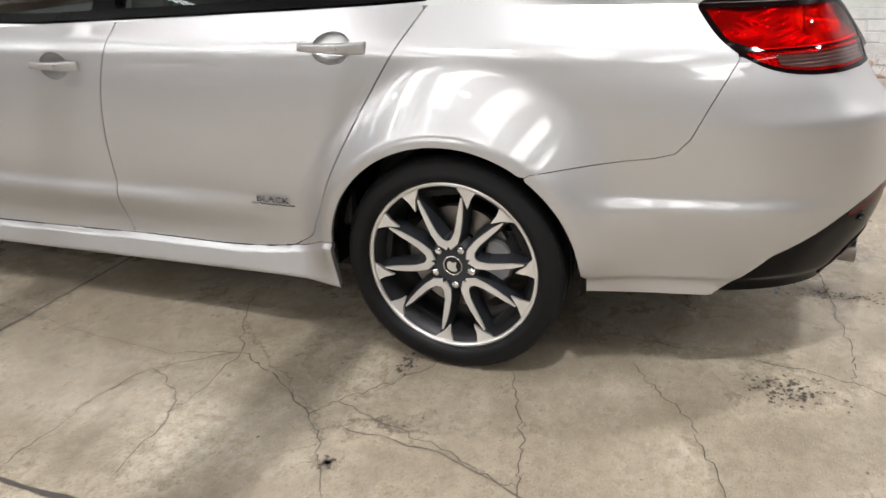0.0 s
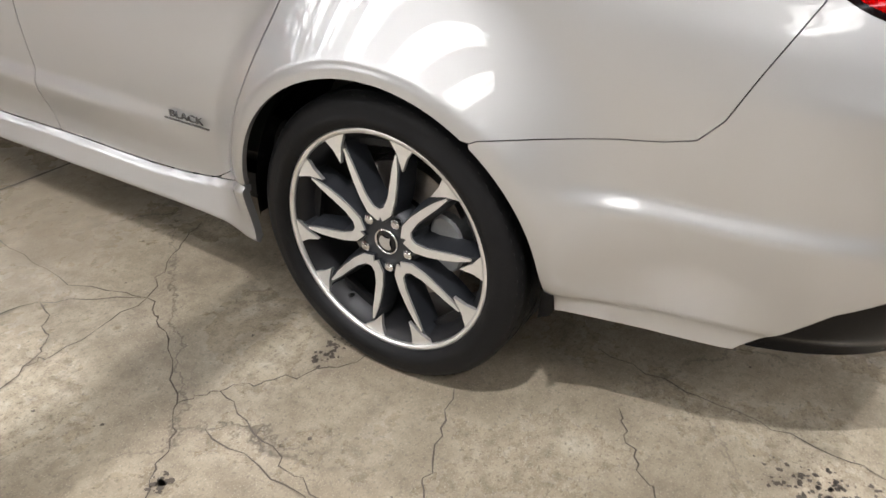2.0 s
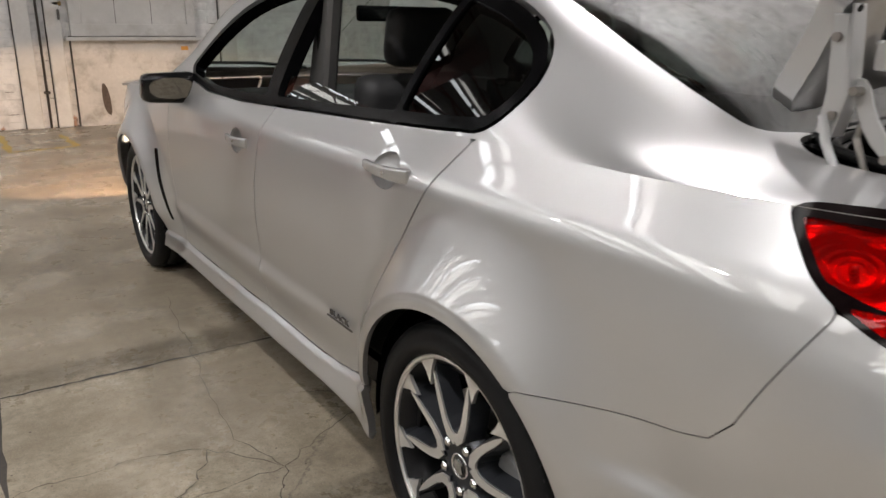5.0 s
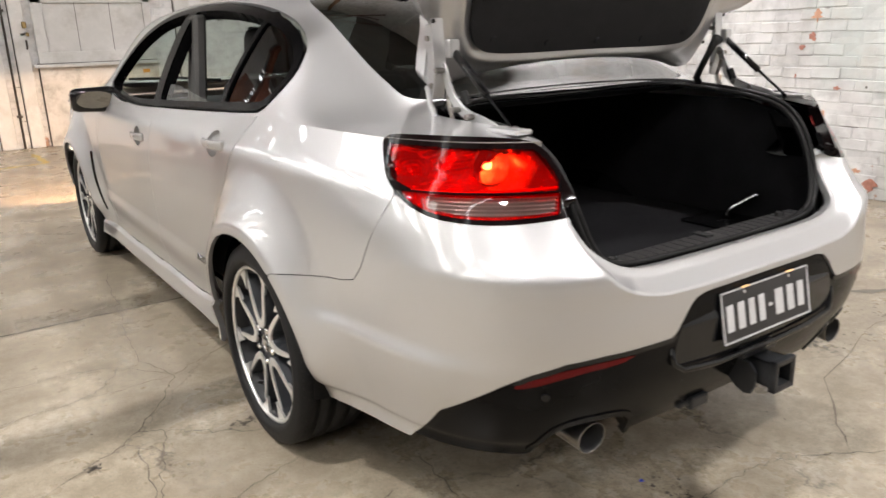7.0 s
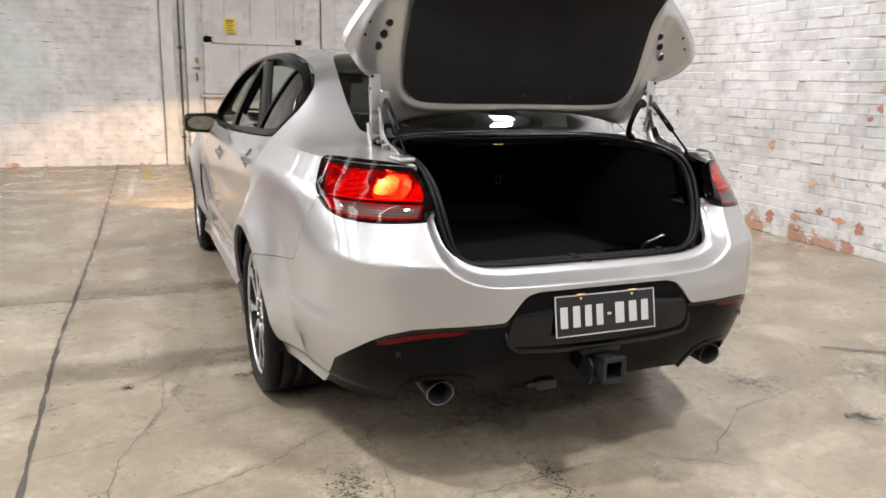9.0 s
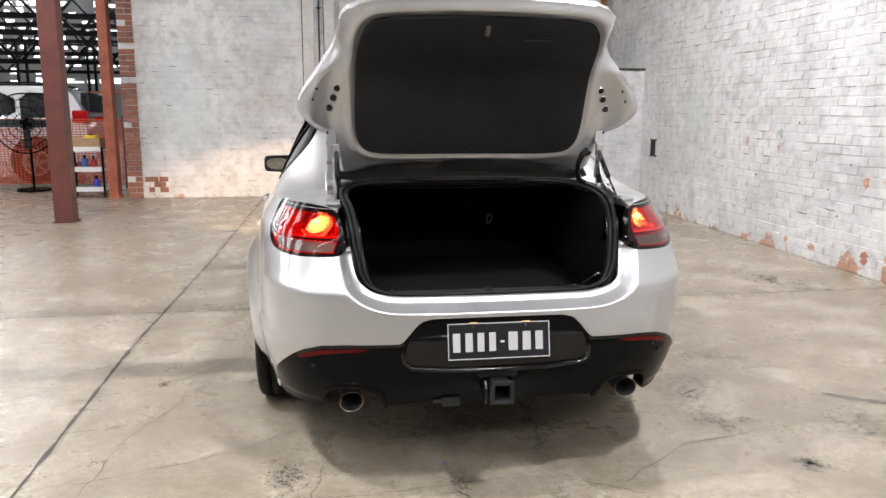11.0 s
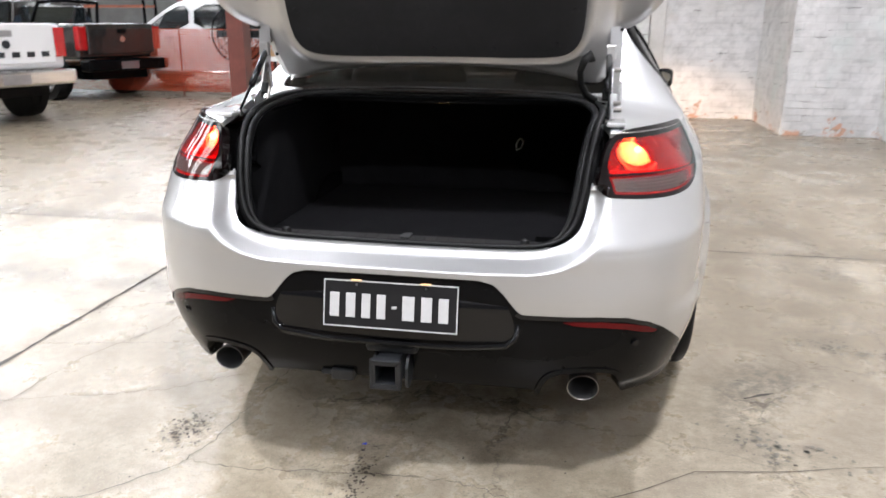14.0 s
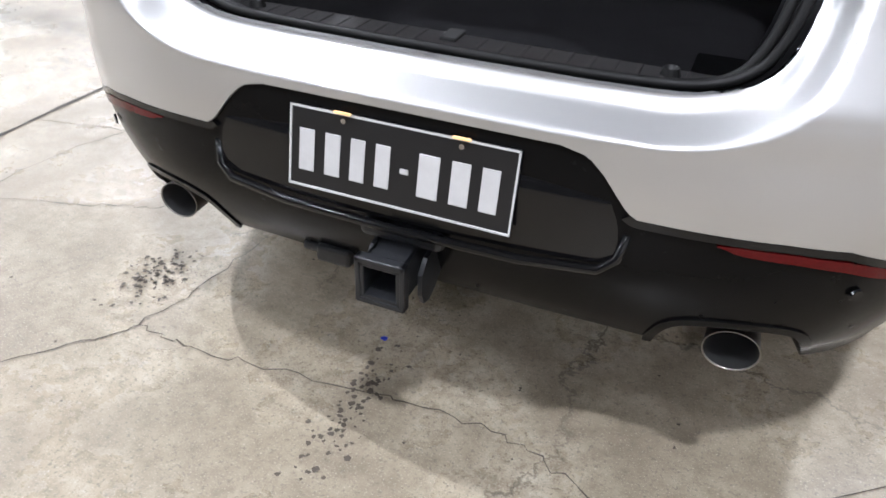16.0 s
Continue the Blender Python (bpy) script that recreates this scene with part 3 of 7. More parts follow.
GA, GZ = np.arange(0, ARC + YF - YC + ARC + 0.001, 0.0105), np.concatenate([np.arange(0.165, 0.676, 0.0085), np.arange(0.6805, 0.764, 0.0034), np.arange(0.7680, 1.0781, 0.0085)])
AA, ZZ = np.meshgrid(GA, GZ, indexing="ij")
SKIN = skin(AA, ZZ)
SX, SY = SKIN[..., 0], SKIN[..., 1]
belt = spline([-1.2, -0.3, 0.1, 0.7, 1.3, 2.15, 2.8, 3.5], [1.052, 1.06, 1.062, 1.038, 1.018, 0.99, 0.975, 0.93])
BELT = belt(SY)
"""Outlines, in metres along the car and up."""
ARCH_R = np.hypot(SY, ZZ - 0.335) - 0.379
ARCH_F = np.hypot(SY - 2.915, ZZ - 0.335) - 0.379
rear_edge = spline([0.28, 0.33, 0.37, 0.45, 0.61, 0.80, 1.08], [0.62, 0.555, 0.485, 0.428, 0.352, 0.245, 0.060])
mid_edge = spline([0.28, 0.39, 0.50, 0.70, 0.83, 1.0, 1.08], [1.214, 1.228, 1.223, 1.211, 1.188, 1.128, 1.09])
fore_edge = spline([0.28, 0.40, 0.7, 1.08], [2.26, 2.28, 2.30, 2.24])
SEAM = sd_poly([(-0.15, 0.60), (-0.25, 0.651), (-0.40, 0.672), (-0.55, 0.693), (-0.60, 0.706), (-0.635, 0.745), (-0.67, 0.82), (-0.725, 0.928), (-0.76, 1.2), (-2, 1.2), (-2, 0.0), (-0.15, 0.0)], SY, ZZ)
a_y, a_x = along_of, along_of
LIGHT_OUT = soften([(a_y(y=-0.625, z=1.0), 1.064), (a_y(y=-0.645, z=1.0), 1.02), (a_y(y=-0.715, z=0.95), 0.945), (a_y(y=-0.81, z=0.9), 0.898),
                    (a_x(x=0.74, z=0.9), 0.884), (a_x(x=0.58, z=0.9), 0.892), (a_x(x=0.535, z=0.9), 0.902), (a_x(x=0.556, z=0.98), 0.985), (a_x(x=0.585, z=1.0), 1.040), (a_x(x=0.635, z=1.0), 1.066), (a_y(y=-0.72, z=1.0), 1.07)], 2)
LIGHT = sd_poly(LIGHT_OUT, AA, ZZ)
OPENING = np.where(SY < -0.6, sd_poly(OPEN_OUT, np.abs(SX), ZZ), 1.0)
BLACK_OUT = [(a_y(y=-0.70, z=0.28), 0.15), (a_y(y=-0.725, z=0.3), 0.295), (a_y(y=-0.80, z=0.36), 0.362), (a_y(y=-0.86, z=0.42), 0.425), (a_x(x=0.775, z=0.49), 0.490), (a_x(x=0.745, z=0.53), 0.527), (a_x(x=0.705, z=0.56), 0.556), (a_x(x=0.64, z=0.58), 0.580), (a_x(x=0.56, z=0.59), 0.588),
             (a_x(x=0.46, z=0.6), 0.590), (a_x(x=0.36, z=0.6), 0.592), (a_x(x=0.345, z=0.6), 0.602), (a_x(x=0.305, z=0.6), 0.65), (a_x(x=0.28, z=0.6), 0.672), (a_x(x=0.24, z=0.6), 0.681), (-0.5, 0.684), (-0.5, 0.15)]
BLACK = sd_poly(BLACK_OUT, AA, ZZ)
EXH = np.maximum(sd_poly(soften([(0.40, 0.2), (0.42, 0.37), (0.47, 0.405), (0.60, 0.405), (0.64, 0.37), (0.66, 0.2)], 2), np.abs(SX), ZZ), SY + 0.6)
GAP, DOOR_GAP = 0.0011, 0.0021
HANDLES = [(0.338, 0.957), (1.374, 0.890)]
CUPS = np.minimum.reduce([np.hypot((SY - y) / 0.062, (ZZ - z) / 0.044) - 1 for y, z in HANDLES]) * 0.05
STRIP = np.maximum.reduce([AA - a_x(x=0.60, z=0.95), 0.905 - ZZ, -LIGHT])
STRIP_TOP = ZZ - (1.052 - 14.0 * np.maximum(0.598 - np.abs(SX), 0) ** 2)
TOP = ZZ - BELT
CUTS = np.maximum.reduce([-ARCH_R, -ARCH_F, TOP])

# the tail lamp on a finer grid: a black bezel, two lens windows, and a red reflector with two bowls behind them
FA, FZ = np.meshgrid(np.arange(a_x(x=0.51, z=0.95), a_y(y=-0.61, z=1.0), 0.0035), np.arange(0.876, 1.0785, 0.003), indexing="ij")
F_SKIN = skin(FA, FZ)
_du, _dv = np.gradient(F_SKIN, axis=0), np.gradient(F_SKIN, axis=1)
F_OUT = np.cross(_du, _dv)
F_OUT /= np.linalg.norm(F_OUT, axis=-1)[..., None]
F_OUT *= np.sign((F_OUT * (F_SKIN - np.array([0, 1.2, 0.5]))).sum(-1))[..., None]
F_LIGHT = sd_poly(LIGHT_OUT, FA, FZ)
A_OUT, A_IN = a_y(y=-0.625, z=1.0), a_x(x=0.555, z=0.95)
UPPER = np.maximum.reduce([F_LIGHT + 0.013, 0.952 + 0.028 * step(A_OUT - 0.13, A_OUT - 0.03, FA) - FZ, FZ - 1.047 - 0.02 * (FA - A_OUT), A_IN + 0.024 - FA])
LOWER = np.maximum.reduce([F_LIGHT + 0.010, FZ - 0.9485, A_IN + 0.016 - FA, FA - A_OUT + 0.085])
REVERSE = np.maximum.reduce([LOWER + 0.007, FA - A_OUT + 0.150])
BOWLS = ((A_OUT - 0.088, 1.000, 0.062, 0.040),)
HOLE_A, HOLE_R = a_x(x=0.655, z=1.0), 0.5 * (a_x(x=0.707, z=1.0) - a_x(x=0.603, z=1.0))
HOLE = (np.hypot((FA - HOLE_A) / HOLE_R, (FZ - 0.999) / 0.044) - 1) * 0.045
BOWL_X, BOWL_Z, FOCUS = 0.654, 0.999, 0.021
BOWL_Y = float(skin(np.array([a_x(x=0.70, z=1.0)]), np.array([1.0]))[0, 1]) + 0.056


def lamp_depth(a, z):
    """How far the reflector lies behind the skin: shallow between the bowls, deep in them."""
    d = 0.016 + 0.006 * np.sin((a - A_OUT) * 38 + z * 30) + 0.0010 * np.sin((z + 0.25 * (a - A_OUT)) * 420)
    for k, (ca, cz, ra, rz) in enumerate(BOWLS):
        r = np.hypot((a - ca) / ra, (z - cz) / rz)
        d = np.where(r < 1, np.maximum(d, 0.014 + 0.026 * (1 - r * r) + (0.0016 * np.sin(r * 32) if k == 0 else 0.0006 * np.sin(r * 60))), d)
    return d


def tail_lamp(side):
    def at(depth):
        return F_SKIN - F_OUT * (depth[..., None] if isinstance(depth, np.ndarray) else depth)

    lamp = sheet("tail_light", at(0.0), np.maximum(F_LIGHT, -np.minimum(UPPER, LOWER)), LAMP_BODY, car, "red wraparound tail lamp with a black border, lit", side=side, lip=0.03)
    sheet("red_lens", at(0.001), UPPER - 0.0005, RED_GLASS, lamp, "clear red lens", lip=0, side=side)
    sheet("reflector", at(lamp_depth(FA, FZ)), np.maximum(UPPER - 0.006, -HOLE), RED_GLOW_MIRROR, lamp, "red bowl reflector with bulb light put in", lip=0.012, side=side)
    sheet("lower_red_lens", at(0.001), np.maximum(LOWER - 0.0005, -REVERSE), RED_GLASS, lamp, "red lens band", lip=0, side=side)
    sheet("lower_reflector", at(0.010 + 0.002 * np.sin(FA * 500)), np.maximum(LOWER - 0.004, -REVERSE - 0.003), RED_GLOW_MIRROR, lamp, "", lip=0, side=side)
    sheet("reverse_lens", at(0.001), REVERSE, SMOKE_GLASS, lamp, "smoky clear reversing lens", lip=0, side=side)
    sheet("reverse_reflector", at(0.009 + 0.0025 * np.sin(FZ * 2 * math.pi / 0.0085)), REVERSE - 0.003, GREY_MIRROR, lamp, "grey ribbed reflector", lip=0, side=side)
    ledge = np.abs(FZ - 0.9565 - 0.004 * np.sin((FA - A_OUT) * 9)) - 0.0022
    sheet("light_line", at(0.004), np.maximum(ledge, UPPER), LIT_LENS, lamp, "thin glowing red line", lip=0.004, side=side)
    # unseen tray, added to keep bulb light off the floor
    bm = bmesh.new()
    rows = [[bm.verts.new((-side * p[0], p[1], p[2])) for p in (skin_place(a, 0.882, -d) for a in np.linspace(A_IN - 0.02, A_OUT - 0.01, 24))] for d in (0.004, 0.15)]
    for k in range(23):
        bm.faces.new((rows[0][k], rows[0][k + 1], rows[1][k + 1], rows[1][k]))
    bmesh.ops.solidify(bm, geom=bm.faces, thickness=0.004)
    # unseen sheet behind the lamp, added to block its light
    sheet("lamp_back", F_SKIN * np.array([0.95, 1, 1]) + np.array([0, 0.16, 0]), np.maximum(F_LIGHT - 0.012, FZ - 1.025), SATIN_BLACK, lamp, "unseen black back added to hold lamp light in", lip=0, side=side)
    part("lamp_tray", bm, SATIN_BLACK, lamp, "unseen black tray added to hold lamp light in")
    bm, edge = bmesh.new(), [(0.532, 0.890), (0.537, 0.902), (0.545, 0.945), (0.557, 0.985), (0.572, 1.020), (0.590, 1.044), (0.612, 1.058)]
    spots = [skin_place(a_x(x=x, z=z), z, -0.003) for x, z in edge]
    rows = [[bm.verts.new((-side * p[0], p[1] + d, p[2])) for p in spots] for d in (0.0, 0.17)]
    for k in range(len(edge) - 1):
        bm.faces.new((rows[0][k], rows[0][k + 1], rows[1][k + 1], rows[1][k]))
    bmesh.ops.solidify(bm, geom=bm.faces, thickness=0.003)
    part("lamp_side", bm, SATIN_BLACK, lamp, "black inner side of the lamp", True)
    p = skin_place(BOWLS[0][0], BOWLS[0][1], -0.024)
    bm = bmesh.new()
    bmesh.ops.create_uvsphere(bm, u_segments=14, v_segments=9, radius=0.006)
    bmesh.ops.translate(bm, verts=bm.verts, vec=(p[0] if side < 0 else -p[0], p[1], p[2]))
    part("bulb", bm, GREY_MIRROR, lamp, "unlit bulb", True)
    # the brake light: a bowl that looks straight back, its bulb in the focus
    bowl = lathe([(-r * r / (4 * FOCUS), r) for r in np.linspace(0.001, 0.054, 15)], steps=40)
    tilt = Matrix.Translation((side * BOWL_X, BOWL_Y, BOWL_Z - 0.003)) @ Matrix.Rotation(radians(-8), 4, "X")
    tip = tilt @ Matrix.Rotation(radians(90), 4, "Z") @ Matrix.Diagonal((1, 1.0, 0.84, 1))
    bmesh.ops.transform(bowl, matrix=tip, verts=bowl.verts)
    part("brake_bowl", bowl, BOWL_GLOW_MIRROR, lamp, "mirrored bowl of the brake light with glow put in", True)
    # a red funnel from the bowl's edge out to the hole in the reflector
    rim, ring = bmesh.new(), np.linspace(0, 2 * math.pi, 40, endpoint=False)
    inner = [rim.verts.new((side * (BOWL_X + 0.0542 * math.cos(t)), BOWL_Y - 0.0347, BOWL_Z + 0.0455 * math.sin(t))) for t in ring]
    outer = [rim.verts.new((-side * p[0], p[1], p[2])) for p in (skin_place(HOLE_A + 1.03 * HOLE_R * math.cos(t), BOWL_Z + 0.0455 * math.sin(t), -0.015) for t in ring)]
    for k in range(40):
        rim.faces.new((inner[k], inner[(k + 1) % 40], outer[(k + 1) % 40], outer[k]))
    part("bowl_rim", rim, RED_GLOW_MIRROR, lamp, "red funnel round the bowl with glow put in", True)
    bm = bmesh.new()
    bmesh.ops.create_uvsphere(bm, u_segments=14, v_segments=9, radius=0.0105)
    bmesh.ops.translate(bm, verts=bm.verts, vec=tilt @ Vector((0, -FOCUS, 0)))
    part("bulb", bm, BULB, lamp, "glowing yellow bulb", True)


def skin_place(a, z, lift):
    k = (np.abs(FA[:, 0] - a).argmin(), np.abs(FZ[0] - z).argmin())
    return F_SKIN[k] + F_OUT[k] * lift


car = new("sedan_car")
tagged(car, "silver four-door sedan car parked with its boot open", "car")
for side in (-1, 1):
    low_cut = sill_line(SY) - ZZ
    sheet("quarter_panel", SKIN, np.maximum.reduce([CUTS, SY - rear_edge(ZZ) + DOOR_GAP, np.maximum(-SEAM, -1) + GAP, -LIGHT + GAP, np.where(SY > 0.3, low_cut + GAP, 0.2 - ZZ), -OPENING]), PAINT, car, side=side)
    sheet("rear_door", SKIN, np.maximum.reduce([CUTS, rear_edge(ZZ) - SY + DOOR_GAP, SY - mid_edge(ZZ) + DOOR_GAP, low_cut + DOOR_GAP, -CUPS]), PAINT, car, side=side)
    sheet("front_door", SKIN, np.maximum.reduce([CUTS, mid_edge(ZZ) - SY + DOOR_GAP, SY - fore_edge(ZZ) + DOOR_GAP, low_cut + DOOR_GAP, -CUPS]), PAINT, car, side=side)
    sheet("front_fender", SKIN, np.maximum.reduce([CUTS, fore_edge(ZZ) - SY + GAP, 0.22 - ZZ]), PAINT, car, side=side)
    sheet("side_skirt", SKIN, np.maximum.reduce([CUTS, -low_cut + GAP, skirt_foot(SY) - ZZ, 0.25 - SY, SY - 2.62]), PAINT, car, lip=0.022, side=side)
    sheet("rear_bumper", SKIN, np.maximum.reduce([CUTS, SEAM + GAP, -LIGHT + GAP, -OPENING, -STRIP, -BLACK + 0.001, 0.290 - ZZ]), PAINT, car, side=side, lip=0.02)
    bottom = 0.305 + 0.03 * step(0.62, 0.3, np.abs(SX))
    sheet("diffuser", SKIN + np.array([0, 0.006, 0]), np.maximum.reduce([BLACK, bottom - ZZ, -EXH]), SATIN_BLACK, car, "black plastic lower bumper", side=side, lip=0.05)
    sheet("lamp_bracket", SKIN + np.array([0, 0.03, 0]), np.maximum.reduce([STRIP, -OPENING + 0.004, TOP, STRIP_TOP]), SATIN_BLACK, car, "black plastic strip beside the tail lamp", side=side)
    tail_lamp(side)

# ---- roof, pillars and deck ----
crown = spline([-1.1, -0.95, -0.75, -0.55, -0.45, -0.3, 0.0, 0.3, 0.5, 0.8, 1.2, 1.6, 2.0, 2.4, 2.8, 3.2, 3.7],
               [1.072, 1.080, 1.092, 1.104, 1.125, 1.195, 1.322, 1.418, 1.452, 1.474, 1.484, 1.472, 1.42, 1.24, 1.04, 1.0, 0.86])
CTRL = [(1.0, 0.0), (0.965, 0.22), (0.86, 0.62), (0.765, 0.92), (0.55, 0.985), (0.25, 1.0), (0.0, 1.0)]


def bspline(ctrl, count):
    """A clamped cubic curve."""
    pts, n = np.array(ctrl, float), len(ctrl)
    knots = np.r_[[0] * 3, np.linspace(0, 1, n - 2), [1] * 3]
    out = []
    for t in np.linspace(0, 1 - 1e-9, count):
        k = int(np.searchsorted(knots, t, "right") - 1)
        d = [pts[j + k - 3] for j in range(4)]
        for r in range(1, 4):
            for j in range(3, r - 1, -1):
                w = (t - knots[j + k - 3]) / (knots[j + 1 + k - r] - knots[j + k - 3])
                d[j] = (1 - w) * d[j - 1] + w * d[j]
        out.append(d[3])
    return np.array(out)


PROFILE = bspline(CTRL, 72)
# behind the side windows a flat shoulder runs out from the foot of the pillar
LEDGE = bspline([(1.0, 0.0), (0.988, 0.07), (0.955, 0.15), (0.90, 0.26), (0.825, 0.50), (0.74, 0.81), (0.58, 0.965), (0.30, 1.0), (0.0, 1.0)], 72)
GY = np.arange(-1.02, 3.6, 0.0125)


def roof_place(y, k):
    edge_a = np.array([along_of(y=float(v), z=1.05) for v in y])
    edge = skin(edge_a, belt(y))
    w = -edge[:, 0]
    h = np.maximum(crown(y) - belt(y), 0.02)
    mix = step(0.15, -0.45, y)[:, None]
    X = w[:, None] * ((1 - mix) * PROFILE[None, :, 0] + mix * LEDGE[None, :, 0])
    Z = belt(y)[:, None] + h[:, None] * ((1 - mix) * PROFILE[None, :, 1] + mix * LEDGE[None, :, 1])
    return np.stack([-X, np.repeat(y[:, None], len(PROFILE), 1), Z], -1)


TOPS = roof_place(GY, 0)
TX, TY, TZ = TOPS[..., 0], TOPS[..., 1], TOPS[..., 2]
DLO_OUT = soften([(2.22, 1.000), (0.115, 1.075), (0.03, 1.10), (-0.02, 1.19), (0.06, 1.29), (0.30, 1.375), (0.7, 1.425), (1.1, 1.435), (1.5, 1.405), (1.85, 1.29)], 2)
DLO = np.where(np.abs(TX) > 0.4, sd_poly(DLO_OUT, TY, TZ), 0.5)
REAR_OUT = soften([(0.0, 0.50), (0.40, 0.45), (0.50, 0.40), (0.555, 0.10), (0.60, -0.35), (0.58, -0.43), (0.45, -0.455), (0.0, -0.475), (-0.6, -0.475), (-0.6, 0.5)], 2)
REAR_GLASS = np.maximum(sd_poly(REAR_OUT, np.abs(TX), TY), TY - 0.6)
SCREEN = np.maximum(sd_poly(soften([(-0.5, 1.93), (0.45, 1.88), (0.58, 1.95), (0.72, 2.6), (0.66, 2.72), (-0.5, 2.78)], 2), np.abs(TX), TY), 1.5 - TY)
DECK = sd_poly(soften([(-0.7, -0.44), (0.50, -0.44), (0.595, -0.50), (0.60, -0.62), (0.575, -0.80), (0.565, -1.2), (-0.7, -1.2)], 2), np.abs(TX), TY)
for side in (-1, 1):
    sheet("roof_shell", TOPS, np.maximum.reduce([-DLO + 0.012, -REAR_GLASS + 0.003, -SCREEN + 0.003, -DECK]), PAINT, car, side=side)
    sheet("rear_window", TOPS + np.array([0, 0, -0.004]), REAR_GLASS, DARK_GLASS, car, "dark tinted rear window", side=side, lip=0.004)
    sheet("windscreen", TOPS + np.array([0, 0, -0.004]), SCREEN, GLASS, car, side=side, lip=0.004)
    bar = np.minimum.reduce([np.abs(TY - 1.17 + (TZ - 1.05) * 0.12) - 0.045, np.abs(TY - 0.40 + (TZ - 1.06) * 0.22) - 0.014, np.abs(DLO + 0.008) - 0.013])
    sheet("window_frame", TOPS + np.array([-0.003, 0, 0.001]), np.maximum(DLO - 0.010, bar), TRIM_BLACK, car, "black window surround", side=side, lip=0.045)
    inner = DLO + 0.005
    sheet("quarter_window", TOPS + np.array([0.006, 0, 0]), np.maximum(inner, TY - 0.40 + (TZ - 1.06) * 0.22), DARK_GLASS, car, "dark fixed quarter window", side=side, lip=0.003)
    if side > 0:
        sheet("rear_door_window", TOPS + np.array([0.008, 0, 0]), np.maximum.reduce([inner, 0.40 - (TZ - 1.06) * 0.22 - TY, TY - 1.17 + (TZ - 1.05) * 0.12]), GLASS, car, side=side, lip=0.003)
        sheet("front_door_window", TOPS + np.array([0.008, 0, 0]), np.maximum(inner, 1.17 - (TZ - 1.05) * 0.12 - TY), GLASS, car, side=side, lip=0.003)

# ---- under the skin ----
part("underbody", boxes((-0.54, -0.85, 0.30, 0.54, 3.6, 0.38), (-0.78, 0.42, 0.225, 0.78, 2.5, 0.30)), SATIN_BLACK, car, "black underbody")
for side in (-1, 1):
    for yw in (0.0, 2.915):
        bm = bmesh.new()
        angles = np.linspace(-0.12, math.pi + 0.12, 30)
        rows = [[bm.verts.new((side * x, yw + r * math.cos(t), 0.335 + r * math.sin(t))) for t in angles] for x, r in ((0.93, 0.376), (0.91, 0.392), (0.55, 0.392), (0.55, 0.05))]
        for a, b in zip(rows, rows[1:]):
            for k in range(len(angles) - 1):
                bm.faces.new((a[k], a[k + 1], b[k + 1], b[k]))
        part("wheel_arch_liner", bm, SATIN_BLACK, car, "black wheel arch liner", True)


# ---- wheels ----
def ring_sector(bm, pts, x0, x1):
    a = [bm.verts.new((x0, *p)) for p in pts]
    b = [bm.verts.new((x1, *p)) for p in pts]
    f = [bm.faces.new(a), bm.faces.new(b[::-1])]
    for k in range(len(a)):
        f.append(bm.faces.new((a[k], b[k], b[(k + 1) % len(a)], a[(k + 1) % len(a)])))
    return f


def leg(sign, grow, top):
    """One leg of a V spoke, in the wheel's plane (y, z), its axis upward."""
    mid = [(0.000, 0.061), (0.021, 0.073), (0.0355, 0.100), (0.046, 0.132), (0.055, 0.164), (0.063, 0.196)]
    half = [0.0125, 0.0108, 0.0088, 0.0080, 0.0066, 0.0020]
    if top:
        mid, half = mid + [(0.075, 0.224)], half + [0.010]
    mid = np.array(mid)
    way = np.gradient(mid, axis=0)
    way /= np.linalg.norm(way, axis=1)[:, None]
    nrm = np.stack([way[:, 1], -way[:, 0]], 1) * (np.array(half) + grow)[:, None]
    out = np.r_[mid + nrm, (mid - nrm)[::-1]]
    out[:, 0] *= sign
    return [tuple(p) for p in (out if sign > 0 else out[::-1])]


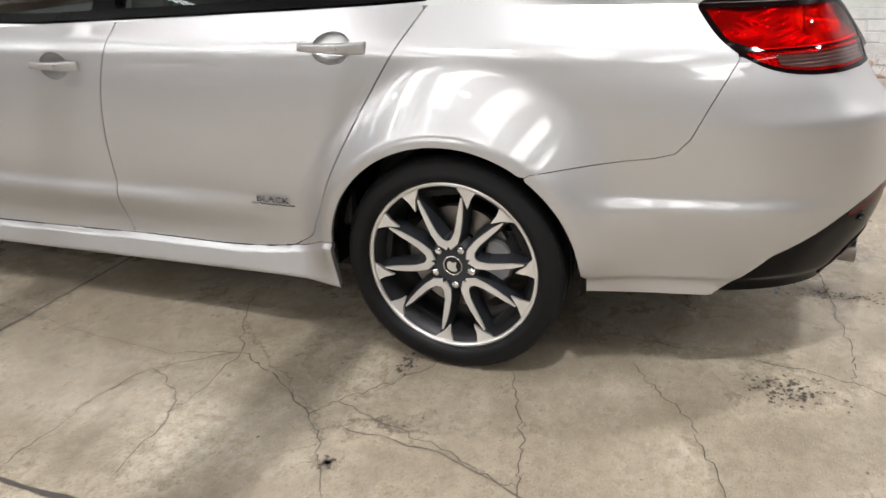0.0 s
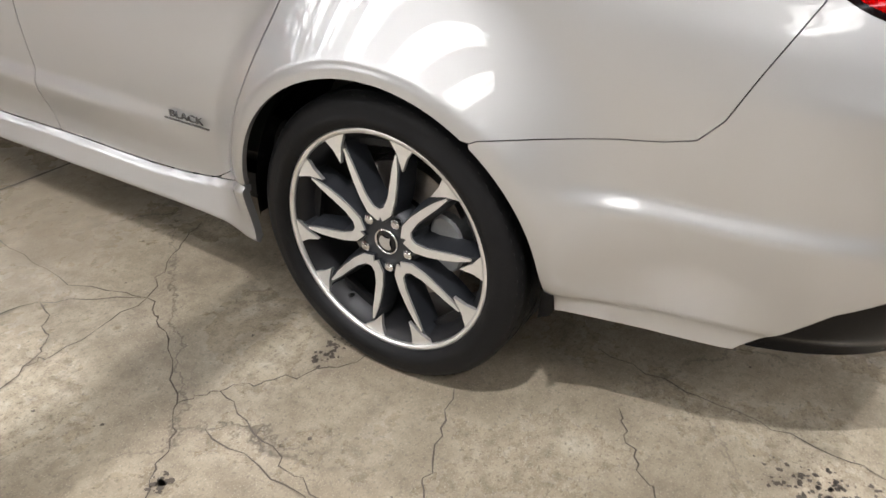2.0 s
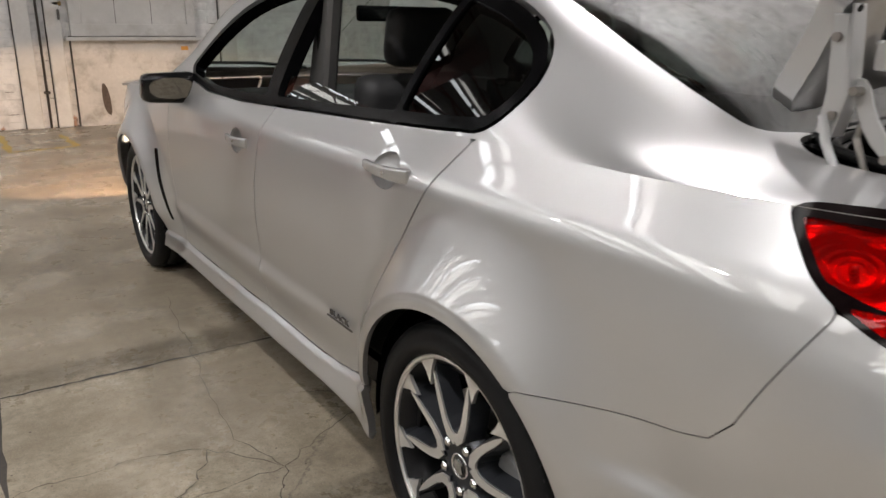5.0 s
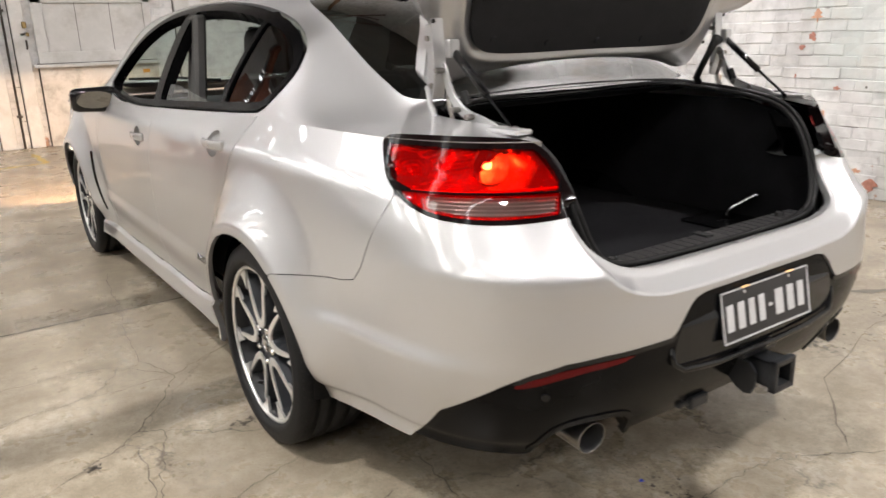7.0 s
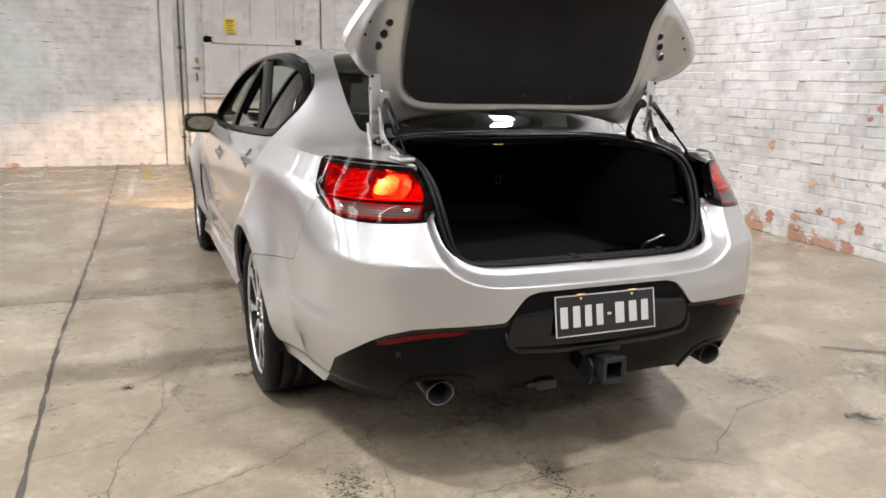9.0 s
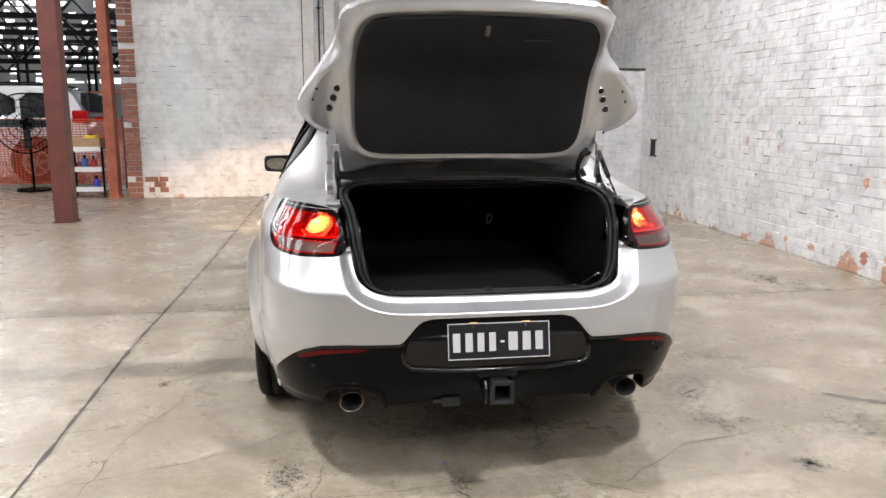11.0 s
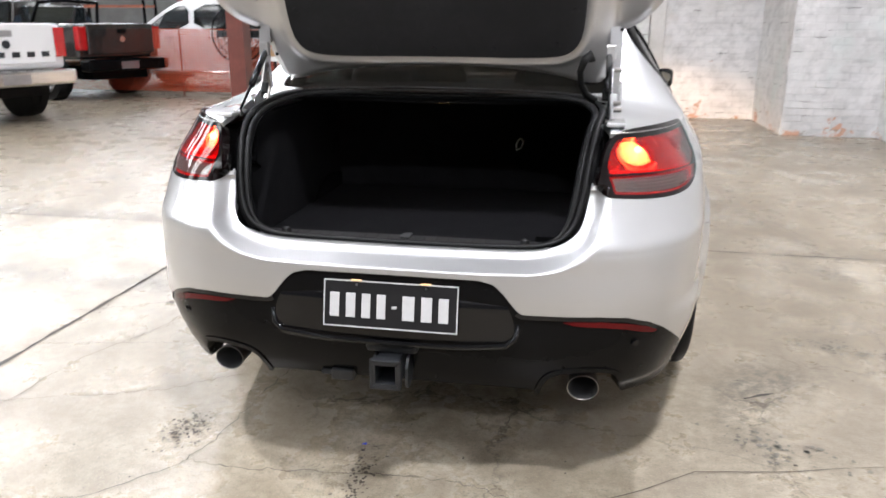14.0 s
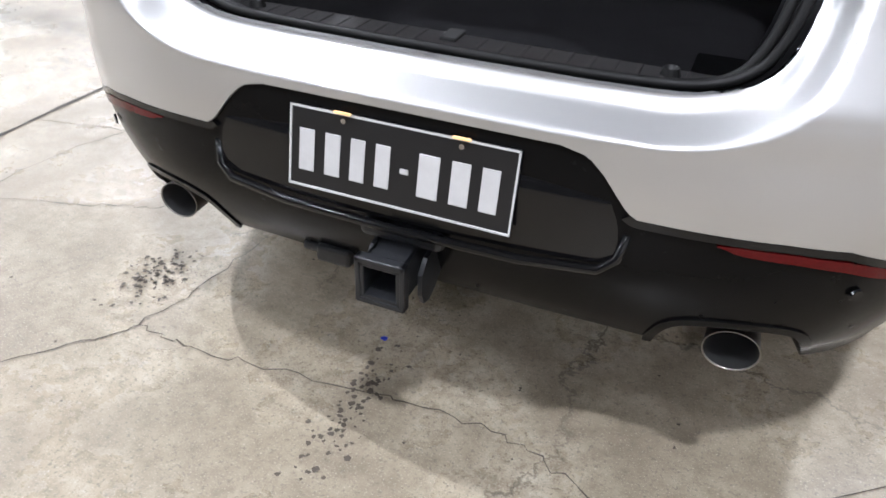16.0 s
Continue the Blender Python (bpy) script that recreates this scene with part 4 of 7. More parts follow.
def build_wheel():
    wheel = new("wheel")
    # tyre: grooved tread, rounded shoulders, raised bead ring
    outline = [(0.100, 0.261), (0.115, 0.267), (0.1222, 0.280), (0.1235, 0.292), (0.1215, 0.296), (0.120, 0.312), (0.111, 0.328), (0.098, 0.3355)]
    for x in (0.055, 0.0, -0.055):
        outline += [(x + 0.006, 0.3385), (x + 0.005, 0.331), (x - 0.005, 0.331), (x - 0.006, 0.3385)]
    outline += [(-0.098, 0.3355), (-0.111, 0.328), (-0.1235, 0.292), (-0.116, 0.264), (-0.100, 0.256)]
    tyre = part("tyre", lathe([(-x, r) for x, r in outline], steps=96), TYRE, wheel, "black low-profile road tyre", True)
    # black bars drawn for the shade in the tread grooves
    bm = bmesh.new()
    for k in range(72):
        turn = pose(0, 0, 0, 360 / 72 * k, 0, 0)
        box(bm, -0.096, -0.0032, 0.318, -0.064, 0.0032, 0.3362, m=turn @ pose(0, 0, 0, 0, 0, 8))
        box(bm, -0.108, -0.0032, 0.315, -0.096, 0.0032, 0.3312, m=turn)
    part("tread_groove", bm, SOOT_AND_SHADE, tyre, "black bars for the shade in the tread sipes")
    part("rim_lip", lathe([(-0.098, 0.2655), (-0.106, 0.2640), (-0.108, 0.2595), (-0.107, 0.2525), (-0.099, 0.2505), (-0.095, 0.2535), (-0.098, 0.2655)], steps=96), RIM_CUT, wheel, "machined rim edge", True)
    part("rim_barrel", lathe([(-0.099, 0.2515), (-0.085, 0.236), (-0.02, 0.216), (0.09, 0.225), (0.1, 0.254), (0.095, 0.257)], steps=64), RIM_BLACK, wheel, "black rim barrel", True)
    part("hub", lathe([(-0.078, 0.001), (-0.083, 0.030), (-0.085, 0.044), (-0.086, 0.066), (-0.080, 0.078), (-0.03, 0.082)], steps=48), RIM_DARK, wheel, "", True)
    cap = part("centre_cap", lathe([(-0.0885, 0.001), (-0.0895, 0.02), (-0.0885, 0.0275), (-0.084, 0.029)], steps=40), GLOSS_BLACK, wheel, "round centre cap", True)
    part("cap_ring", lathe([(-0.0885, 0.0265), (-0.0915, 0.0285), (-0.0885, 0.031), (-0.084, 0.031)], steps=40), CHROME, cap, "", True)
    part("cap_emblem", prism(soften([(-0.017, -0.012), (-0.004, -0.019), (0.012, -0.013), (0.018, 0.001), (0.010, 0.017), (-0.002, 0.010), (-0.015, 0.016), (-0.010, 0.001)], 1), -0.0925, -0.089), CHROME, cap, "chrome emblem")
    for k in range(5):
        turn = pose(0, 0, 0, 72 * k - 8, 0, 0) @ Matrix.Diagonal((1, 1.068, 1.068, 1))
        for sign in (1, -1):
            bm = bmesh.new()
            front, back = leg(sign, 0.003, True), leg(sign, 0.0115, True)
            a = [bm.verts.new((-0.0925, *p)) for p in front]
            b = [bm.verts.new((-0.045, *p)) for p in back]
            bm.faces.new(a)
            bm.faces.new(b[::-1])
            for j in range(len(a)):
                bm.faces.new((a[j], b[j], b[(j + 1) % len(a)], a[(j + 1) % len(a)]))
            bmesh.ops.recalc_face_normals(bm, faces=bm.faces)
            bmesh.ops.transform(bm, matrix=turn @ pose(0.0, 0, 0, 0, 0, 0), verts=bm.verts)
            spoke = part("spoke", bm, RIM_DARK, wheel, "dark grey spoke leg")
            bm = bmesh.new()
            ring_sector(bm, leg(sign, 0.0, False), -0.0975, -0.0915)
            tab = [(sign * y, z) for y, z in ((0.0755, 0.165), (0.090, 0.192), (0.1080, 0.2110), (0.094, 0.2190), (0.076, 0.2265), (0.052, 0.2335), (0.0685, 0.200))]
            ring_sector(bm, tab if sign > 0 else tab[::-1], -0.1005, -0.0915)
            bmesh.ops.recalc_face_normals(bm, faces=bm.faces)
            bmesh.ops.transform(bm, matrix=turn, verts=bm.verts)
            part("machined_face", bm, RIM_CUT, spoke, "bright machined face")
        bm = bmesh.new()
        box(bm, -0.06, -0.052, 0.196, -0.045, 0.052, 0.22)
        bmesh.ops.transform(bm, matrix=turn, verts=bm.verts)
        part("rim_web", bm, RIM_BLACK, wheel)
        a = radians(72 * k + 28)
        nut = lathe([(-0.0985, 0.001), (-0.098, 0.007), (-0.094, 0.0115), (-0.078, 0.0130)], steps=12)
        bmesh.ops.transform(nut, matrix=Matrix.Translation((0, -math.sin(a) * 0.0605, math.cos(a) * 0.0605)), verts=nut.verts)
        part("wheel_nut", nut, CHROME, wheel, "chrome wheel nut")
    part("brake_disc", lathe([(-0.020, 0.06), (-0.020, 0.162), (0.008, 0.162), (0.008, 0.06)], steps=64), STEEL, wheel, "brake disc", False)
    part("disc_bell", lathe([(-0.055, 0.02), (-0.055, 0.075), (-0.02, 0.085)], steps=40), SATIN_BLACK, wheel)
    cal = prism(soften([(-0.155, -0.055), (-0.088, -0.055), (-0.080, 0.03), (-0.10, 0.085), (-0.155, 0.07), (-0.178, 0.01)], 1), -0.048, 0.03, 0.006)
    part("brake_caliper", cal, CAST, wheel, "grey brake caliper")
    # weight and valve inside the rim
    valve = tube([(-0.09, 0.115, -0.185), (-0.06, 0.122, -0.20)], 0.004, 8)
    part("valve", valve, RUBBER, wheel)
    return wheel


WHEELS = []
first = build_wheel()
for side, yw, spin in ((-1, 0.0, 0), (-1, 2.915, 40), (1, 0.0, 15), (1, 2.915, 60)):
    ob = first if not WHEELS else copy_thing(first, Matrix())
    ob.matrix_basis = pose(side * 0.833, yw, 0.336) @ (pose(0, 0, 0, 0, 0, 180) if side > 0 else Matrix()) @ pose(0, 0, 0, spin, 0, 0)
    WHEELS.append(ob)
for ob in WHEELS:
    ob.parent = car

# ---- boot ----
RING_HALF = [(0.0, -1.052, 0.744), (0.28, -1.046, 0.744), (0.40, -1.036, 0.748), (0.463, -1.020, 0.772), (0.490, -1.005, 0.82), (0.503, -0.985, 0.88), (0.513, -0.955, 0.95),
             (0.523, -0.905, 1.02), (0.535, -0.83, 1.062), (0.552, -0.70, 1.082), (0.545, -0.56, 1.096), (0.50, -0.475, 1.108), (0.40, -0.445, 1.116), (0.0, -0.430, 1.124)]


def ring_points(rounds=2, grow=0.0, drop=0.0):
    half = [(x + (grow if x > 0.05 else 0), y - (grow if z < 0.77 else -grow if y > -0.5 else 0), z - drop) for x, y, z in RING_HALF]
    full = half + [(-x, y, z) for x, y, z in half[-2:0:-1]]
    return soften(full, rounds)


part("boot_seal", tube(ring_points(2, 0.004), 0.0085, 8, True), RUBBER, car, "black rubber boot seal", True)
part("boot_seal", tube(ring_points(2, -0.016, 0.008), 0.008, 8, True), RUBBER, car, "black rubber boot seal", True)
outer, inner = ring_points(2, 0.02, 0.006), ring_points(2, -0.03, 0.014)
bm = bmesh.new()
a, b = [bm.verts.new(p) for p in outer], [bm.verts.new(p) for p in inner]
for k in range(len(a)):
    bm.faces.new((a[k], a[(k + 1) % len(a)], b[(k + 1) % len(a)], b[k]))
part("boot_frame", bm, SATIN_BLACK, car, "black boot opening frame", True)
for name, b in (("boot_floor", (-0.58, -1.0, 0.63, 0.58, 0.16, 0.65)),
                ("seat_back_panel", (-0.58, 0.13, 0.652, 0.58, 0.16, 1.073)), ("shelf_underside", (-0.58, -0.43, 1.075, 0.58, 0.16, 1.09))):
    part(name, boxes(b, bevel=0.004), CARPET, car, "black carpet lining")
for side in (-1, 1):
    trim = [(-0.985, 0.652), (-0.985, 0.78), (-0.955, 0.90), (-0.90, 0.975), (-0.80, 1.025), (-0.70, 1.055), (0.128, 1.055), (0.128, 0.652)]
    part("boot_side_trim", prism(trim, side * 0.555, side * 0.582, 0.004), CARPET, car, "black carpet lining")
sill = part("sill_trim", boxes((-0.46, -1.035, 0.64, 0.46, -0.945, 0.738), bevel=0.012), SILL, car, "black plastic boot sill trim")
for k in range(24):
    x = -0.41 + 0.0357 * k
    if abs(x) > 0.03:
        part("rib", boxes((x - 0.0035, -1.022, 0.7365, x + 0.0035, -0.958, 0.7396), bevel=0.0015), SILL, sill)
# a black block carries the slot's shade
part("striker_slot", boxes((-0.014, -1.0, 0.737, 0.014, -0.95, 0.744), bevel=0.002), SOOT_AND_SHADE, sill, "black block for the shade in a latch slot")
for x in (-0.37, 0.35):
    part("bump_stop", lathe([(0, 0.001), (0.012, 0.012), (0, 0.016)], steps=16), RUBBER, sill).matrix_basis = pose(x, -0.985, 0.738, 0, -90, 0)
part("luggage_hook", tube([(0.238, 0.118, 0.875), (0.228, 0.11, 0.855), (0.232, 0.105, 0.832), (0.25, 0.108, 0.842), (0.258, 0.112, 0.868), (0.246, 0.118, 0.88)], 0.004, 8, True), RIM_CUT, car, "pale hook loop on the seat back", True)
part("boot_lamp", boxes((-0.022, -0.36, 1.068, 0.022, -0.33, 1.076), bevel=0.002), mat("boot_lamp_glow", (0.9, 0.7, 0.4), 0.4, emit=(1.0, 0.62, 0.25), power=3.0), car, "small warm boot lamp")
part("jack_handle", tube([(0.470, -0.72, 0.655), (0.474, -0.725, 0.685), (0.482, -0.735, 0.70), (0.520, -0.790, 0.745), (0.530, -0.800, 0.747)], 0.0085, 10), CHROME, car, "bright metal jack handle", True)
part("jack_cover", boxes((0.36, -0.86, 0.65, 0.56, -0.62, 0.662), bevel=0.006), SATIN_BLACK, car)
# painted shelf between the rear window and the opening
part("scuttle_strip", boxes((-0.50, -0.462, 1.098, 0.50, -0.445, 1.112), bevel=0.004), GLOSS_BLACK, car, "black strip under the rear window")
for side in (-1, 1):
    bm = bmesh.new()
    pts = [(0.56, -0.45, 1.085), (0.70, -0.45, 1.085), (0.72, -0.60, 1.06), (0.64, -0.80, 1.048), (0.57, -0.88, 1.04), (0.545, -0.80, 1.06)]
    vs = [bm.verts.new((side * x, y, z)) for x, y, z in pts]
    bm.faces.new(vs if side > 0 else vs[::-1])
    bmesh.ops.solidify(bm, geom=bm.faces, thickness=0.01)
    part("boot_gutter", bm, PAINT, car, "painted gutter")

# ---- boot lid, standing open ----
lid_y = spline([-0.07, 0.0, 0.10, 0.24, 0.36, 0.46, 0.54, 0.62, 0.70, 0.80, 0.88], [-0.438, -0.475, -0.525, -0.578, -0.622, -0.672, -0.735, -0.805, -0.880, -0.975, -1.050])
lid_z = spline([-0.07, 0.0, 0.10, 0.24, 0.36, 0.46, 0.54, 0.62, 0.70, 0.80, 0.88], [1.091, 1.150, 1.235, 1.365, 1.478, 1.562, 1.615, 1.660, 1.715, 1.800, 1.866])
LX, LS = np.meshgrid(np.arange(-0.76, 0.761, 0.008), np.arange(-0.065, 0.845, 0.008), indexing="ij")
LID_OUT = [(0.0, 0.060), (0.22, 0.050), (0.40, 0.022), (0.50, -0.012), (0.560, -0.010), (0.580, 0.08), (0.592, 0.19), (0.630, 0.205), (0.706, 0.290), (0.722, 0.325), (0.690, 0.400), (0.630, 0.470), (0.566, 0.505), (0.556, 0.56), (0.545, 0.66), (0.510, 0.745), (0.40, 0.785), (0.0, 0.812)]
LID_FULL = soften(LID_OUT + [(-x, s) for x, s in LID_OUT[-2:0:-1]], 1)
LID = sd_poly(LID_FULL, LX, LS)


LINER_OUT = [(0.0, 0.112), (0.38, 0.105), (0.455, 0.125), (0.490, 0.20), (0.486, 0.50), (0.476, 0.63), (0.446, 0.715), (0.36, 0.744), (0.0, 0.765)]
LINER_FULL = soften(LINER_OUT + [(-x, s) for x, s in LINER_OUT[-2:0:-1]], 2)
LINE = sd_poly(LINER_FULL, LX, LS)
# pressed steel: the rim rolls away, a ridge frames the liner, the wings are dished
RELIEF = -0.022 * (1 - step(0.0, 0.035, -LID)) ** 2 + 0.011 * np.exp(-((LINE - 0.026) / 0.014) ** 2) + 0.010 * np.exp(-((np.abs(LX) - 0.535) / 0.012) ** 2) * step(0.22, 0.30, LS) * step(0.48, 0.42, LS)


def lid_wing(x, s):
    """The ears fold rearward below, the sides roll away above them."""
    return 0.075 * step(0.570, 0.70, x) * step(0.52, 0.46, s) - 0.075 * step(0.49, 0.58, x) * step(0.46, 0.54, s)


def lid_place(lift, relief=0.0):
    dy, dz = np.gradient(lid_y(LS[0]), LS[0]), np.gradient(lid_z(LS[0]), LS[0])
    n = np.hypot(dy, dz)
    # the normal that looks rearward and down
    ny, nz = (-dz / n)[None, :], (dy / n)[None, :]
    bow = 0.05 * (LX / 0.6) ** 2 * step(0.30, 0.7, LS) + 0.025 * (LX / 0.7) ** 2
    wing = lid_wing(np.abs(LX), LS)
    h = lift - bow * 0.6 + wing + relief
    return np.stack([LX, lid_y(LS) + ny * h, lid_z(LS) + nz * h], -1)


lid = sheet("boot_lid", lid_place(0.0, RELIEF), LID, PAINT, car, "silver boot lid standing open", lip=0.045, centre=(0, 2, 1.2), lip_way=(0, 0.88, 0.47))
sheet("outer_skin", lid_place(-0.04), LID + 0.012, PAINT, lid, "", lip=0, centre=(0, -5, 1.2))
sheet("lid_liner", lid_place(0.016), LINE, LINER, lid, "black felt lid liner", lip=0.02, centre=(0, 2, 1.2))


def on_lid(x, s, lift):
    """A pose on the lid's inner face, its z axis along the normal."""
    e = 1e-3
    y, z = float(lid_y(s)), float(lid_z(s))
    dy, dz = float(lid_y(s + e) - lid_y(s - e)), float(lid_z(s + e) - lid_z(s - e))
    n = math.hypot(dy, dz)
    ny, nz = -dz / n, dy / n
    bow = 0.05 * (x / 0.6) ** 2 * float(step(0.30, 0.7, s)) + 0.025 * (x / 0.7) ** 2
    h = lift - bow * 0.6 + float(lid_wing(np.array(abs(x)), np.array(s)))
    zaxis = Vector((0, ny, nz))
    xaxis = Vector((1, 0, 0))
    m = Matrix((xaxis, zaxis.cross(xaxis), zaxis)).transposed().to_4x4()
    m.translation = Vector((x, y + ny * h, z + nz * h))
    return m


def disc(r, h, steps=20):
    bm = bmesh.new()
    bmesh.ops.create_cone(bm, cap_ends=True, segments=steps, radius1=r, radius2=r * 0.85, depth=h)
    return bm


for side in (-1, 1):
    # the holes are black discs, their shade put into the colour
    for x, s, r in ((0.557, 0.385, 0.0135), (0.574, 0.345, 0.0145), (0.592, 0.305, 0.0145)):
        part("access_hole", disc(r, 0.006), SOOT_AND_SHADE, lid, "black disc for the shade in an access hole").matrix_basis = on_lid(side * x, s, 0.002)
        part("hole_ring", lathe([(-0.001, r), (0.0035, r + 0.0015), (-0.001, r + 0.004)], steps=24), PAINT, lid).matrix_basis = on_lid(side * x, s, 0.002) @ pose(0, 0, 0, 0, -90, 0)
    for x, s in ((0.40, 0.15), (0.20, 0.135), (0.455, 0.26), (0.44, 0.68)):
        part("liner_clip", disc(0.011, 0.005, 14), LINER, lid).matrix_basis = on_lid(side * x, s, 0.017)
    for x, s in ((0.60, 0.20), (0.64, 0.40), (0.655, 0.36), (0.56, 0.10)):
        part("panel_hole", disc(0.006, 0.003, 12), SOOT_AND_SHADE, lid).matrix_basis = on_lid(side * x, s, 0.0015)
part("liner_clip", disc(0.013, 0.007, 14), LINER, lid).matrix_basis = on_lid(0, 0.135, 0.018)
part("lid_latch", boxes((-0.008, -0.022, -0.005, 0.008, 0.022, 0.008), (-0.004, -0.016, 0.006, 0.004, 0.010, 0.014), bevel=0.002), STEEL, lid, "bright metal latch").matrix_basis = on_lid(0.0, 0.715, 0.018)
part("pull_handle", boxes((-0.066, -0.02, 0, 0.066, 0.02, 0.006), (-0.058, -0.004, 0.004, 0.058, 0.012, 0.014), bevel=0.003), LINER, lid, "black pull handle").matrix_basis = on_lid(0.206, 0.675, 0.018)
for side in (-1, 1):
    hinge = part("lid_hinge", prism([(-0.522, 1.32), (-0.550, 1.32), (-0.563, 1.20), (-0.548, 1.135), (-0.522, 1.135), (-0.530, 1.20)], side * 0.592, side * 0.600, 0.002), PAINT, lid, "silver hinge plate")
    neck = soften([(-0.562, 1.225), (-0.586, 1.222), (-0.602, 1.172), (-0.638, 1.126), (-0.685, 1.106), (-0.735, 1.098), (-0.80, 1.080), (-0.80, 1.066), (-0.70, 1.078), (-0.655, 1.086), (-0.612, 1.112), (-0.578, 1.158)], 1)
    part("goose_neck", prism([tuple(p) for p in neck], side * 0.575, side * 0.582, 0.0015), PAINT, hinge, "pressed silver hinge arm")
    part("hinge_flange", prism([(-0.552, 1.335), (-0.556, 1.335), (-0.568, 1.20), (-0.552, 1.13), (-0.548, 1.13), (-0.563, 1.20)], side * 0.566, side * 0.604, 0.001), PAINT, hinge)
    part("hinge_link", tube([(side * 0.606, -0.535, 1.165), (side * 0.607, -0.548, 1.12), (side * 0.607, -0.575, 1.072)], 0.008, 8), PAINT, hinge)
    part("hinge_link", tube([(side * 0.570, -0.588, 1.182), (side * 0.570, -0.575, 1.13), (side * 0.572, -0.60, 1.075)], 0.006, 8), STEEL, hinge)
    part("hinge_foot", boxes((min(side * 0.560, side * 0.612), -0.90, 1.066, max(side * 0.560, side * 0.612), -0.785, 1.078), bevel=0.004), PAINT, hinge, "bright hinge foot")
    part("hinge_stop", tube([(side * 0.560, -0.632, 1.150), (side * 0.560, -0.648, 1.118)], 0.011, 12), RUBBER, hinge, "black rubber stop")
    for y, z in ((-0.536, 1.285), (-0.548, 1.165), (-0.576, 1.205), (-0.64, 1.108), (-0.70, 1.094)):
        part("hinge_bolt", tube([(side * 0.570, y, z), (side * 0.607, y, z)], 0.0075, 10), STEEL, hinge)
    strut = part("gas_strut", tube([(side * 0.565, -0.605, 1.248), (side * 0.565, -0.735, 1.149)], 0.0105, 12), GLOSS_BLACK, lid, "black gas strut", True)
    part("strut_rod", tube([(side * 0.565, -0.735, 1.149), (side * 0.566, -0.838, 1.071)], 0.0045, 8), SATIN_BLACK, strut)
    part("strut_end", boxes((min(side * 0.553, side * 0.585), -0.612, 1.236, max(side * 0.553, side * 0.585), -0.588, 1.282), bevel=0.005), PAINT, strut, "silver strut bracket")
    part("strut_ball", tube([(side * 0.556, -0.838, 1.071), (side * 0.58, -0.838, 1.071)], 0.010, 10), CHROME, strut)
wire = [(0.515, -0.605, 1.248), (0.49, -0.61, 1.235), (0.478, -0.60, 1.20), (0.482, -0.575, 1.16), (0.50, -0.545, 1.125), (0.53, -0.53, 1.105)]
part("wiring_conduit", tube([tuple(p) for p in soften(wire, 0)], 0.011, 10, radii=[0.02, 0.013, 0.011, 0.011, 0.012, 0.014]), RUBBER, lid, "black wiring conduit", True)

# ---- tail details ----
def skin_point(a, z, lift=0.0, side=-1):
    p = skin(np.array([a]), np.array([z]))[0]
    du = skin(np.array([a + 0.01]), np.array([z]))[0] - p
    dv = skin(np.array([a]), np.array([z + 0.01]))[0] - p
    n = np.cross(dv, du)
    n /= np.linalg.norm(n)
    if n @ (p - np.array([0, 1.2, 0.5])) < 0:
        n = -n
    q = p + n * lift
    return (q[0] if side < 0 else -q[0], q[1], q[2])


REFL = sd_poly(soften([(a_x(x=0.735, z=0.52), 0.520), (a_x(x=0.712, z=0.54), 0.540), (a_x(x=0.62, z=0.57), 0.569), (a_x(x=0.47, z=0.57), 0.577), (a_x(x=0.475, z=0.56), 0.565), (a_x(x=0.62, z=0.55), 0.552), (a_x(x=0.71, z=0.52), 0.520)], 1), AA, ZZ)
for side in (-1, 1):
    sheet("bumper_reflector", SKIN + np.array([0, 0.001, 0]), REFL, REFLECTOR, car, "slim red bumper reflector", lip=0.012, side=side)
    sheet("bumper_edge", SKIN + np.array([0, 0.000, 0]), np.maximum.reduce([np.abs(BLACK + 0.006) - 0.006, 0.53 - ZZ, ZZ - 0.598]), GLOSS_BLACK, car, "gloss black edge", side=side, lip=0.01)
    x = side * 0.536
    pipe = lathe([(-0.30, 0.035), (-0.11, 0.037), (0.0, 0.043), (0.004, 0.0440), (0.005, 0.0425), (0.002, 0.0412)], steps=40)
    tip = part("exhaust_tip", pipe, EXHAUST, car, "polished steel exhaust tip", True)
    tip.matrix_basis = pose(x, -1.086, 0.353) @ pose(0, 0, 0, 0, -6, 0) @ Matrix.Rotation(radians(-90), 4, "Z") @ Matrix.Diagonal((1, 1.02, 0.88, 1))
    part("pipe_inside", lathe([(0.002, 0.0412), (-0.03, 0.039), (-0.12, 0.034), (-0.125, 0.001)], steps=40), SOOT_AND_SHADE, tip, "sooty inside of the pipe", True)
    part("parking_sensor", disc(0.011, 0.004, 18), GLOSS_BLACK, car).matrix_basis = Matrix.Translation(skin_point(a_x(x=0.673, z=0.5), 0.497, 0.001, side)) @ pose(0, 0, 0, 90, 0, side * 35)
    sheet("exhaust_shroud", SKIN + np.array([0, 0.002, 0]), np.maximum.reduce([np.abs(EXH - 0.008) - 0.008, 0.315 - ZZ]), SATIN_BLACK, car, "raised surround of the exhaust cut-out", side=side, lip=0.02)
part("bumper_cavity", boxes((-0.62, -0.99, 0.36, 0.62, -0.80, 0.62), bevel=0.02), SATIN_BLACK, car)
bay = [(-0.345, 0.520), (-0.335, 0.598), (-0.272, 0.672), (-0.2, 0.681), (0.2, 0.681), (0.272, 0.672), (0.335, 0.598), (0.345, 0.520), (0.30, 0.500), (-0.30, 0.500)]
BX, BZ = np.meshgrid(np.arange(-0.36, 0.361, 0.008), np.arange(0.49, 0.69, 0.006), indexing="ij")
BAY = np.stack([BX, -1.181 + 0.13 * BX ** 2 + 0.034 * step(0.60, 0.672, BZ), BZ], -1)
